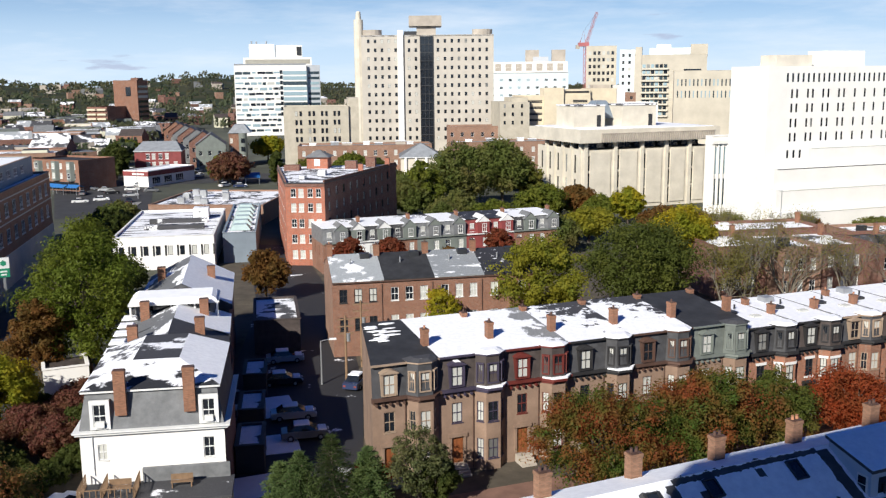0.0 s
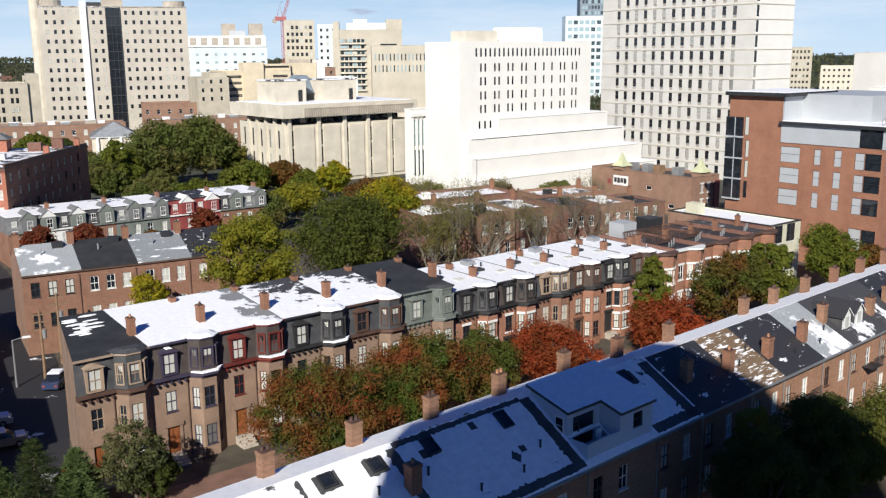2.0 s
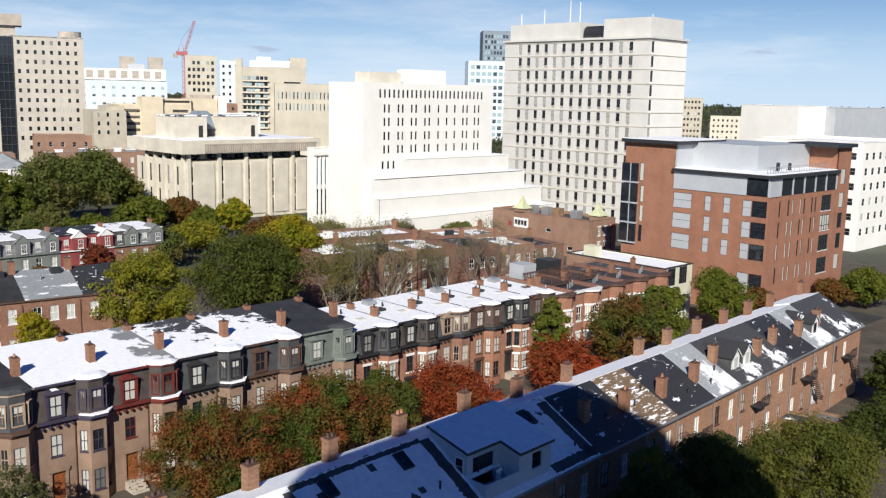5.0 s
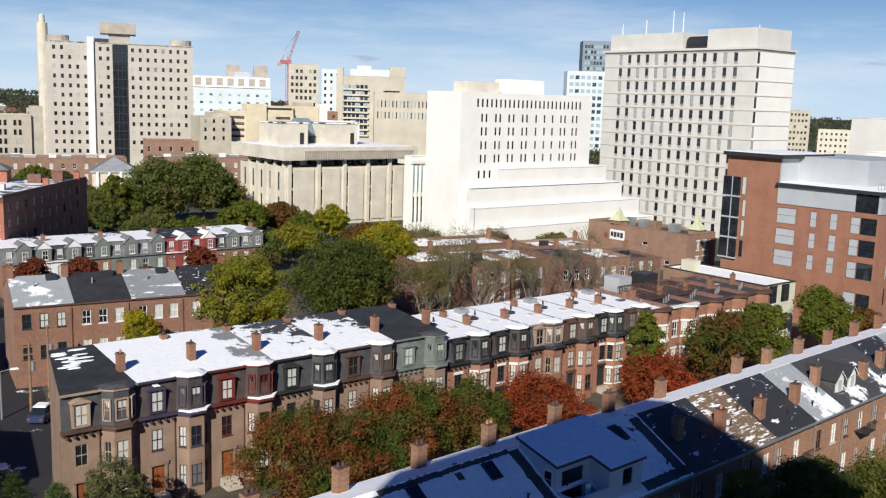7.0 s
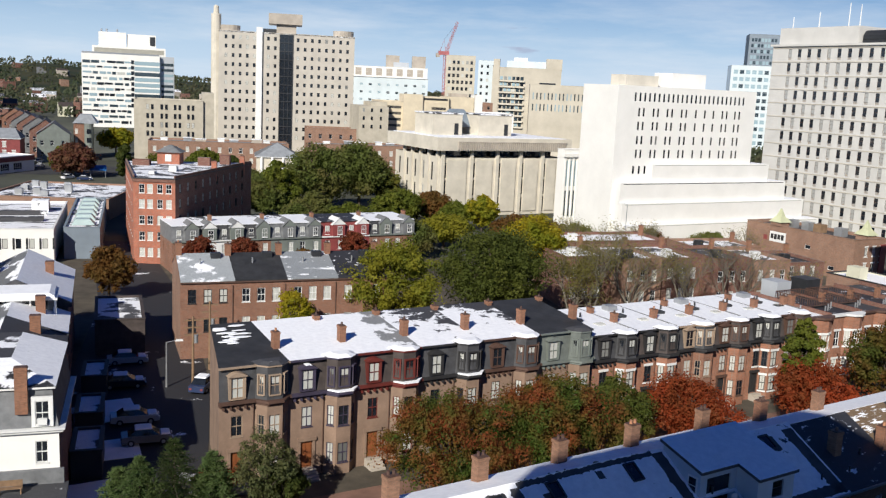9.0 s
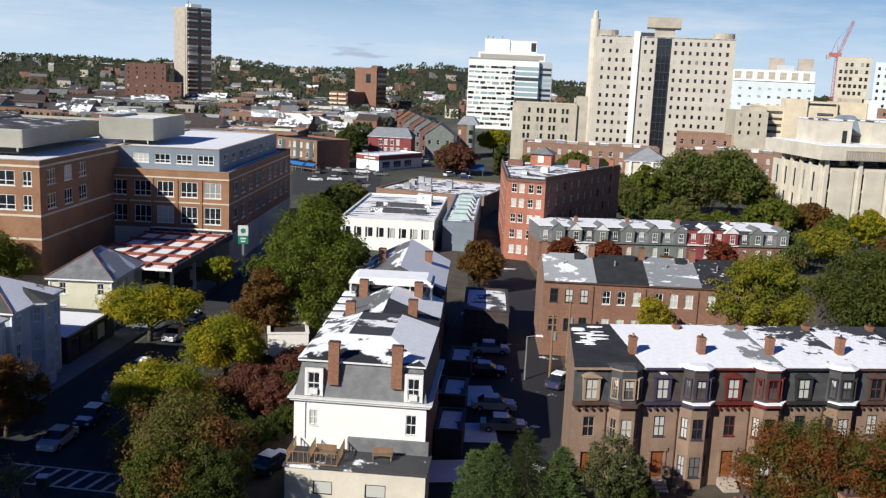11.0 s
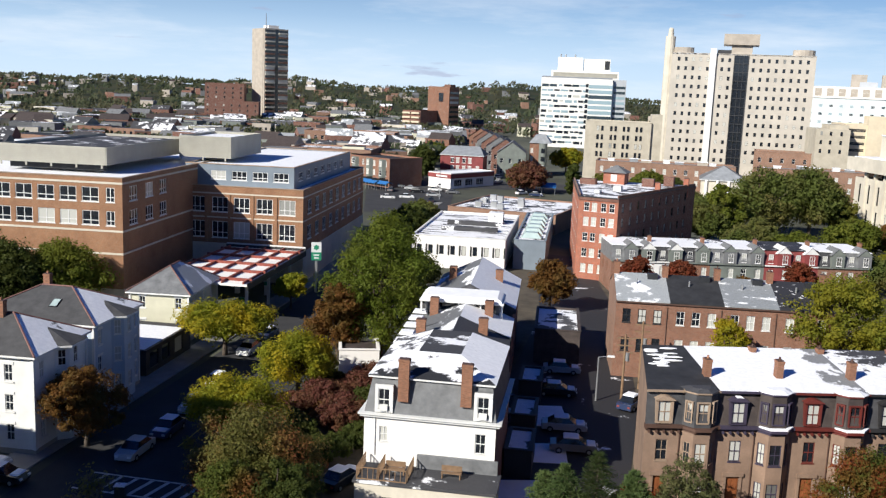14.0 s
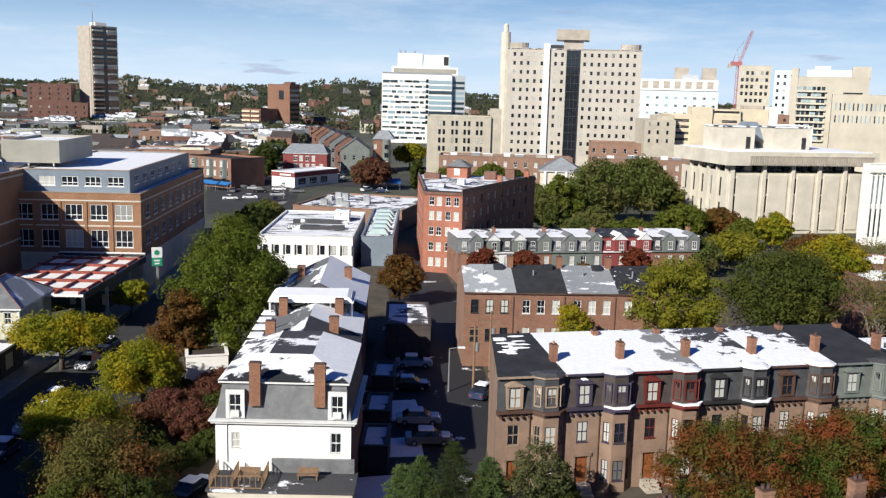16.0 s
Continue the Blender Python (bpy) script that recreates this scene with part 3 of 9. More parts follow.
def from_eye(k):
    """Sets a building nearer or farther along the same sight lines, at the matching size."""
    return Matrix.Translation(EYE) @ Matrix.Scale(k, 4) @ Matrix.Translation(-Vector(EYE))

# ---- ground, streets ----
def sheet(name, pts, z, mat, label, category, thick=0.0, kind="structure"):
    s = Shape()
    if thick:
        s.prism(pts, z - thick, z)
    else:
        s.poly([(x, y, z) for x, y in pts])
    return solid(name, s, mat, None, label, category, kind=kind)


def strip(a, b, w):
    """The outline of a straight strip from a to b, w wide."""
    d = (Vector(b) - Vector(a)).normalized()
    n = Vector((-d.y, d.x)) * w / 2
    a, b = Vector(a), Vector(b)
    return [tuple(a - n), tuple(b - n), tuple(b + n), tuple(a + n)]


sheet("ground", [(-4200, -1500), (4200, -1500), (4200, 4700), (-4200, 4700)], -0.02, TOWN, "dull olive and grey ground of the city reaching the horizon", "ground")
sheet("yard_ground", [(-40, 0), (160, 0), (160, 180), (-40, 180)], 0.0, EARTH, "dark bare earth and leaf litter in back yards", "ground")


def rot2(ang):
    a = radians(ang)
    return Vector((math.cos(a), math.sin(a))), Vector((-math.sin(a), math.cos(a)))


UA, NA = rot2(20.9)
OA = Vector((-5.9, 73.3))
UB, NB = rot2(24.3)
at_a = lambda u, n: OA + UA * u + NA * n
at_b = lambda u, n: UB * u + NB * n

# street between the two terraces, the alley and car park, the wide street beside the small park
sheet("road", strip(at_a(-60, -13), at_a(130, -13), 9.5), 0.03, ASPHALT, "dark asphalt street between the two brick terraces", "road")
sheet("road", strip((-43, 30), (-77, 260), 13.0), 0.034, ASPHALT, "dark asphalt avenue with parked cars along its kerb", "road")
sheet("road", strip((-120, 318), (20, 345), 30.0), 0.03, ASPHALT, "wide asphalt crossroads with waiting cars", "road")
sheet("road", [(-126, 304), (-96, 230), (-77, 245), (-100, 326)], 0.038, ASPHALT, "wide grey asphalt junction with waiting cars", "road")
sheet("road", strip((-95, 300), (-150, 560), 14.0), 0.036, ASPHALT, "asphalt street running away between low houses", "road")
sheet("car_park", [(-20.2, 66), (-6.5, 70), (-9, 100), (-15, 135), (-30, 190), (-40, 190), (-27.5, 135), (-25, 110)], 0.026, SN_PARK, "shaded asphalt car park with patches of thin snow", "car park")
for a, b, w in (((-56.5, 58), (-86, 262), 3.2),):
    sheet("pavement", strip(a, b, w), 0.15, PAVE, "grey concrete pavement with a raised kerb", "pavement", 0.14)
sheet("pavement", strip(at_a(-2, -6.3), at_a(110, -6.3), 3.4), 0.15, BRICKPAVE, "red brick pavement in front of the brownstone terrace", "pavement", 0.14)
sheet("pavement", strip(at_a(6, -19.6), at_a(110, -19.6), 3.2), 0.15, BRICKPAVE, "red brick pavement along the terrace", "pavement", 0.14)
for pts in ([(-17.5, 70), (-13.5, 71.5), (-14.2, 76), (-18, 74.5)], [(-16.6, 79.5), (-13, 80.5), (-14.2, 85.2), (-17.6, 84)], [(-18.2, 88.8), (-14.6, 90), (-16.6, 96), (-19.4, 95)]):
    sheet("snow_patch", pts, 0.075, SNOW, "thin slab of snow left on the car park", "snow", 0.05, kind="stuff")

# crossing in the avenue: two white lines with slanted bars between
cw = thing("pedestrian_crossing", -44.4, 61.4, 0.045, 6, "white ladder-striped pedestrian crossing on dark asphalt", "road marking", kind="structure")
for k, y in ((0, -1.6), (1, 1.6)):
    part("painted_line", Shape().box(-5.4, y - 0.12, 0, 5.6, y + 0.12, 0.006), PAINT_W, cw)
for k in range(8):
    x = -4.8 + 1.4 * k
    s = Shape()
    s.prism([(x, -1.45), (x + 0.36, -1.45), (x + 0.85, 1.45), (x + 0.49, 1.45)], 0, 0.006)
    part("painted_bar", s, PAINT_W, cw)
for k in range(7):
    m = Matrix.Translation((-46.8 - 1.04 * k, 70 + 7 * k, 0.042)) @ pose(0, 0, 0, 0, 0, 8.4)
    solid("lane_line", Shape().box(-0.06, 0, 0, 0.06, 6.2, 0.006), PAINT_Y, m, "worn yellow centre line on the avenue", "road marking", "centre lines", "structure")


# ---- brownstone terrace with mansard roofs ----
def bay_plan(x0, x1, out, slant=0.75):
    """The three outer sides of a projecting bay, left to right."""
    return [(x0, 0.0), (x0 + slant, -out), (x1 - slant, -out), (x1, 0.0)]


def mansard_house(k, u0, w, wall, slate, trim, roof, heights, door, bay=True, glass="s", flip=False, snow_lip=False, cornice=None, label="", rise=0.45, skew=0.0):
    zc, zm = heights
    t = thing("row_house", *at_a(u0, 0), 0, 20.9, label, "house", "brownstone terrace")
    D, st = 10.4, glass + {TRIM_T: "t", TRIM_P: "p", TRIM_R: "r", TRIM_K: "k", TRIM_G: "g", TRIM_B: "b", TRIM_W: "w"}[trim]
    s = Shape()
    bx0, bx1 = w - 3.05, w - 0.22
    # flat part with door and upper window
    wx = 1.0
    flat = [(wx, zc - 2.75, 0.95, 1.75, st), (wx - 0.05, 0.75, 1.1, 2.35, "")]
    if not bay:
        flat += [(bx0 + 0.75, zc - 2.75, 0.95, 1.75, st), (bx0 + 0.75, 1.2, 0.95, 1.75, st)]
        face(s, (0, 0), (1, 0), w, 0, zc, flat, wall)
    else:
        face(s, (0, 0), (1, 0), bx0, 0, zc, flat, wall)
        face(s, (bx1, 0), (1, 0), w - bx1, 0, zc, [], wall)
    put_windows(t, (0, 0), (1, 0), 0, flat, st)
    if bay:
        pl = bay_plan(bx0, bx1, 0.85)
        for (xa, ya), (xb, yb) in zip(pl, pl[1:]):
            d = Vector((xb - xa, yb - ya))
            ln = d.length
            d.normalize()
            ww = 0.95 if abs(d.y) < 0.1 else 0.62
            hs = [((ln - ww) / 2, zc - 2.75, ww, 1.75, st), ((ln - ww) / 2, 1.05, ww, 1.75, st)]
            face(s, (xa, ya), (d.x, d.y), ln, 0, zc, hs, wall)
            put_windows(t, (xa, ya), (d.x, d.y), math.degrees(math.atan2(d.y, d.x)), hs, st)
    face(s, (w, 0), (0, 1), D, 0, zc, [], wall), face(s, (w, D), (-1, 0), w, 0, zm + rise - 0.1, [], BRICK)
    face(s, (0, D), (0, -1), D, 0, zc, [], wall)
    part("wall", s, wall, t)
    # water table and cornice
    c = Shape()
    outline = [(0, 0), (bx0, 0), *bay_plan(bx0, bx1, 0.85)[1:3], (bx1, 0), (w, 0)] if bay else [(0, 0), (w, 0)]
    for z0_, z1_, out in ((zc - 0.12, zc + 0.08, 0.16), (zc + 0.08, zc + 0.3, 0.38)):
        ring = [(x, y - out) for x, y in outline] + [(w, 0.3), (0, 0.3)]
        c.prism(ring, z0_, z1_)
    for q in range(int(w / 0.6)):
        x = 0.3 + q * 0.6
        if not bay or x < bx0 - 0.1:
            c.box(x - 0.07, -0.34, zc - 0.34, x + 0.07, 0.0, zc - 0.12)
    part("cornice", c, cornice or trim, t)
    if snow_lip and bay:
        l = Shape()
        l.prism([(bx0 + 0.1, -0.3), (bx0 + 0.75, -1.2), (bx1 - 0.7, -1.2), (bx1 + 0.1, -0.3)], zc + 0.3, zc + 0.42)
        part("snow_ledge", l, SNOW, t)
    # mansard: steep slated front that leans back, with a dormer on the flat part and a bay of its own
    ms = Shape()
    lean = 0.55
    ms.poly([(0, 0, zc + 0.3), (w, 0, zc + 0.3), (w, lean, zm), (0, lean, zm)], slate)
    ms.poly([(0, D, zc), (0, 0, zc), (0, 0, zc + 0.3), (0, lean, zm), (0, D, zm + rise - 0.1)], wall if skew else slate), ms.poly([(w, 0, zc), (w, D, zc), (w, D, zm + rise - 0.1), (w, lean, zm), (w, 0, zc + 0.3)], slate)
    part("mansard_slope", ms, None, t)
    if bay:
        mb = Shape()
        lo, hi = bay_plan(bx0, bx1, 0.8), bay_plan(bx0 + 0.12, bx1 - 0.12, 0.62, 0.7)
        for (p0, p1), (q0, q1) in zip(zip(lo, lo[1:]), zip(hi, hi[1:])):
            mb.poly([(*p0, zc + 0.3), (*p1, zc + 0.3), (*q1, zm + 0.02), (*q0, zm + 0.02)], slate)
        mb.prism([(bx0 + 0.1, 0.9), *[(x, y - 0.12) for x, y in hi], (bx1 - 0.1, 0.9)], zm, zm + 0.14, trim)
        part("mansard_bay", mb, None, t)
        for (xa, ya), (xb, yb), (qa, ra) in zip(lo, lo[1:], hi):
            d = Vector((xb - xa, yb - ya))
            ln = d.length
            ww = 0.85 if abs(d.normalized().y) < 0.1 else 0.5
            d.normalize()
            o = Vector((xa, ya)) + d * (ln - ww) / 2 + Vector((d.y, -d.x)) * 0.02
            m = pose(o.x, o.y, zc + 0.72, 0, 0, math.degrees(math.atan2(d.y, d.x)))
            hang("s" + st[1], ww, 1.55, t, m)
            e = Shape().box(-0.1, -0.04, -0.05, 0, 0.22, 1.6).box(ww, -0.04, -0.05, ww + 0.1, 0.22, 1.6).box(-0.1, -0.06, 1.6, ww + 0.1, 0.22, 1.68)
            part("window_surround", e, trim, t, m=m)
        cap = [(bx0 - 0.05, 1.0), *[(x, y - 0.14) for x, y in hi], (bx1 + 0.05, 1.0)]
        part("bay_roof", Shape().prism(cap, zm + 0.14, zm + 0.4, scale=0.55), roof if roof is not TAR else SN_FEW, t)
    # dormer
    dm = Shape()
    dx0, dx1 = wx - 0.22, wx + 1.17
    dm.box(dx0, -0.12, zc + 0.5, dx0 + 0.18, 0.8, zc + 2.35), dm.box(dx1 - 0.18, -0.12, zc + 0.5, dx1, 0.8, zc + 2.35)
    dm.box(dx0, -0.12, zc + 0.42, dx1, 0.3, zc + 0.5), dm.box(dx0, -0.12, zc + 2.2, dx1, 0.8, zc + 2.35)
    arc = [(dx0 - 0.12 + (dx1 - dx0 + 0.24) * q / 8, zc + 2.35 + 0.3 * math.sin(math.pi * q / 8)) for q in range(9)]
    for (xa, za), (xb, zb) in zip(arc, arc[1:]):
        dm.poly([(xa, -0.22, za), (xb, -0.22, zb), (xb, 0.9, zb), (xa, 0.9, za)])
        dm.poly([(xa, -0.22, zc + 2.3), (xb, -0.22, zc + 2.3), (xb, -0.22, zb), (xa, -0.22, za)])
    dob = part("dormer", dm, trim, t)
    if k == 1:
        part("snow_cap", Shape().prism([(dx0 + 0.45, -0.2), (dx1 - 0.4, -0.2), (dx1 - 0.4, 0.5), (dx0 + 0.45, 0.5)], zc + 2.6, zc + 2.68, scale=0.75), SNOW, dob)
    hang("s" + st[1], dx1 - dx0 - 0.36, 1.7, t, pose(dx0 + 0.18, -0.1, zc + 0.5))
    # roof plane
    r = Shape()
    r.prism([(0, lean - 0.25), (w, lean - 0.25), (w, D + 0.15), (0, D + 0.15)], zm - 0.15, zm + 0.03)
    for i, (x, y, z) in enumerate(r.v):
        if y > D:
            r.v[i] = (x, y, z + rise)
    part("roof", r, roof, t)
    part("gutter", Shape().box(0, lean - 0.42, zm - 0.1, w, lean - 0.25, zm + 0.06), trim, t)
    # door with panels and steps
    dr = Shape().box(wx + 0.0, 0.1, 0.75, wx + 1.0, 0.18, 3.0).box(wx + 0.12, 0.07, 0.95, wx + 0.45, 0.1, 1.8).box(wx + 0.55, 0.07, 0.95, wx + 0.88, 0.1, 1.8).box(wx + 0.12, 0.07, 1.95, wx + 0.45, 0.1, 2.8).box(wx + 0.55, 0.07, 1.95, wx + 0.88, 0.1, 2.8)
    part("door", dr, door, t)
    part("door_surround", Shape().box(wx - 0.25, -0.1, 0.75, wx - 0.05, 0.05, 3.1).box(wx + 1.05, -0.1, 0.75, wx + 1.25, 0.05, 3.1).box(wx - 0.35, -0.16, 3.1, wx + 1.35, 0.05, 3.4), trim if wall is not BROWNSTONE else BROWNSTONE, t)
    st_ = Shape()
    for q in range(4):
        st_.box(wx - 0.2, -0.35 - 0.3 * (4 - q), 0, wx + 1.2, -0.05 if q == 3 else -0.35 - 0.3 * (3 - q), 0.18 * (q + 1))
    part("step", st_, CONC_D, t)
    part("downpipe", Shape().tube([(bx0 - 0.12, -0.08, 0), (bx0 - 0.12, -0.08, zc)], [0.05, 0.05], 6), TRIM_B, t)
    if skew:              # the end wall follows the alley, not square to the street
        for ob in t.children:
            if ob.name.split(".")[0] in ("wall", "mansard_slope", "roof"):
                for v in ob.data.vertices:
                    if v.co.x < 0.01:
                        v.co.x += skew * v.co.y / D
    return t


A_EDGES = [0.0, 6.0, 12.1, 18.3, 24.8, 31.2, 37.6]
A_STYLE = [
    (BROWNSTONE, SLATE, TRIM_T, TAR, DOORWOOD, False, "brownstone row house with a dark slate mansard and tan dormers"),
    (BROWNSTONE, SLATE_BR, TRIM_P, SN_FULL, DOORWOOD, True, "brownstone row house with plum trim under a snow-white roof"),
    (BROWNSTONE, SLATE_BR, TRIM_R, SN_P1, DOORWOOD, True, "brownstone row house with dark red dormers and snowy roof"),
    (BROWNSTONE, SLATE, TRIM_K, SN_P2, TRIM_K, True, "brownstone row house with black mansard and half-thawed roof"),
    (BROWNSTONE, SLATE, TRIM_B, SN_P3, TRIM_K, False, "brownstone row house with brown dormers and patchy snow"),
    (BROWNSTONE, SLATE_SAGE, TRIM_G, TAR, TRIM_K, False, "brownstone row house with a sage green mansard and black roof"),
]
for k, (wall_, slate_, trim_, roof_, door_, lip, lab) in enumerate(A_STYLE):
    h_ = mansard_house(k, A_EDGES[k], A_EDGES[k + 1] - A_EDGES[k], wall_, slate_, trim_, roof_, (7.1, 10.1), door_, True, "s", snow_lip=lip, label=lab,
                       cornice={0: TRIM_B, 4: TRIM_B}.get(k), rise=0.9, skew=2.2 if k == 0 else 0.0)
    w_ = A_EDGES[k + 1] - A_EDGES[k]
    chimney(h_, w_ - 0.1, 3.6, 9.6, 11.9, 0.55, 0.75, 1)
    if k > 0:
        chimney(h_, w_ - 0.1, 9.6, 9.3, 11.4, 0.5, 0.7, 1)
    if k == 0:
        rg = random.Random(4)
        for q in range(11):   # rags of snow on the tar
            x, y = rg.uniform(2.3, 4.3), 5.4 + q * 0.42
            a_, b_ = rg.uniform(0.5, 1.2), rg.uniform(0.16, 0.3)
            pts = [(x + a_ * math.cos(w) * rg.uniform(0.7, 1.1), y + b_ * math.sin(w) * rg.uniform(0.7, 1.2)) for w in [6.283 * i / 11 for i in range(11)]]
            zz = 10.16 + 0.9 * (y - 0.3) / 10.1
            part("snow_rag", Shape().prism(pts, zz, zz + 0.05, scale=0.9), SNOW, h_)
    if k in (0, 2, 3):
        for q in range(2):
            part("roof_vent", Shape().tube([(1.3 + 2.1 * q, 5 + q, 9.8), (1.3 + 2.1 * q, 5 + q, 10.5)], [0.09, 0.09], 8), DARK_METAL, h_)

B_EDGES = [37.6, 43.5, 49.0, 54.2, 59.4, 64.4, 69.4]
for k in range(6):
    w_ = B_EDGES[k + 1] - B_EDGES[k]
    h_ = mansard_house(k + 6, B_EDGES[k], w_, BRICK_OR if k != 2 else BRICK, SLATE if k % 2 == 0 else SLATE_BR, TRIM_K if k == 0 else (TRIM_K, TRIM_T, TRIM_B, TRIM_K, TRIM_B)[k - 1],
                       SN_FULL, (6.6, 9.3), TRIM_K, True, "h" if k in (0, 1, 4, 5) else "s", cornice=TRIM_K, rise=0.1, label="red brick row house with mansard bays and a flat snowy roof")
    chimney(h_, w_, 4.2, 9.0, 10.4, 0.5, 0.75, 1)
    if k % 2 == 0:
        chimney(h_, w_, 8.2, 9.0, 10.1, 0.5, 0.7, 1)
    part("roof_hatch", Shape().box(1.6, 5.2, 8.9, 2.6, 6.2, 9.65), DARK_METAL, h_)
    part("party_kerb", Shape().box(w_ - 0.1, 0.5, 9.2, w_ + 0.02, 10.4, 9.44), SLATE_G, h_)
    if k % 2:
        part("roof_unit", Shape().box(2.4, 8.0, 9.2, 3.6, 9.2, 9.95), STEEL, h_)
    part("roof_vent", Shape().tube([(3.6, 7, 8.9), (3.6, 7, 9.9)], [0.1, 0.1], 8), DARK_METAL, h_)
    part("skylight", Shape().box(3.2, 3.4, 9.0, 4.2, 4.2, 9.5), GLASS, h_)

# bow-fronted flat brick houses that finish the terrace
BH = 8.2
for k, u0 in enumerate((69.4, 75.0, 80.6, 86.1, 91.6)):
    w_ = 5.5
    h_ = thing("row_house", *at_a(u0, 1.3), 0, 20.9, "bow-fronted orange brick row house with white lintels and flat roof", "house", "bow-fronted houses")
    s = Shape()
    hs = grid((0.5,), (0.8, 4.3), 0.95, 1.9, "hw")
    face(s, (0, 0), (1, 0), 2.0, 0, BH, hs, BRICK_OR)
    put_windows(h_, (0, 0), (1, 0), 0, hs, "hw")
    bow = [(2.0 + 3.35 * q / 4, -0.95 * math.sin(math.pi * q / 4)) for q in range(5)]
    for q, ((xa, ya), (xb, yb)) in enumerate(zip(bow, bow[1:])):
        v_ = Vector((xb - xa, yb - ya))
        ln = v_.length
        v_.normalize()
        hs = [((ln - 0.72) / 2, 0.8, 0.72, 1.9, "hw"), ((ln - 0.72) / 2, 4.3, 0.72, 1.9, "hw")] if q in (0, 1, 2, 3) else []
        face(s, (xa, ya), (v_.x, v_.y), ln, 0, BH, hs, BRICK_OR)
        put_windows(h_, (xa, ya), (v_.x, v_.y), math.degrees(math.atan2(v_.y, v_.x)), hs, "hw")
    face(s, (5.35, 0), (1, 0), w_ - 5.35, 0, BH, [], BRICK_OR)
    face(s, (w_, 0), (0, 1), 13, 0, BH, [], BRICK_BR), face(s, (w_, 13), (-1, 0), w_, 0, BH, [], BRICK_BR), face(s, (0, 13), (0, -1), 13, 0, BH, [], BRICK_BR)
    part("wall", s, None, h_)
    ring = [(0, -0.3), (2.0, -0.3), *[(x, y - 0.3) for x, y in bow[1:-1]], (5.35, -0.3), (w_, -0.3), (w_, 0.3), (0, 0.3)]
    part("cornice", Shape().prism(ring, BH - 0.15, BH + 0.1), TRIM_B if k != 1 else TRIM_W, h_)
    part("roof", Shape().prism([(0.15, 0.3), (w_ - 0.15, 0.3), (w_ - 0.15, 12.9), (0.15, 12.9)], BH - 0.5, BH - 0.25), (SN_FULL, SN_TAR, SN_FEW, SN_TAR, SN_FEW)[k], h_)
    part("party_wall", Shape().box(w_ - 0.15, 0.3, BH - 0.6, w_ + 0.12, 13, BH + 0.25), BRICK_DK, h_)
    chimney(h_, w_ - 0.3, 6, BH - 0.7, BH + 1.3, 0.6, 0.55)
    if k in (1, 2):
        s = Shape()
        part("roof_deck", Shape().box(0.6, 4.4, BH - 0.1, 5.2, 9.4, BH), SN_TAR, h_)
        for a in ((0.6, 4.4, 5.2, 4.4), (5.2, 4.4, 5.2, 9.4), (0.6, 9.4, 5.2, 9.4), (0.6, 9.4, 0.6, 4.4)):
            rail(h_, *a, BH, 1.0, 14, TRIM_B)
        part("access_hut", Shape().box(1.0, 9.6, BH - 0.3, 3.6, 12.2, BH + 2.0), GREY_PANEL if k == 1 else DARK_METAL, h_)
    for q in range(3):
        part("roof_vent", Shape().tube([(1.2 + 1.4 * q, 2.2 + 0.7 * q, BH - 0.4), (1.2 + 1.4 * q, 2.2 + 0.7 * q, BH + 0.6)], [0.1, 0.1], 8), STEEL, h_)


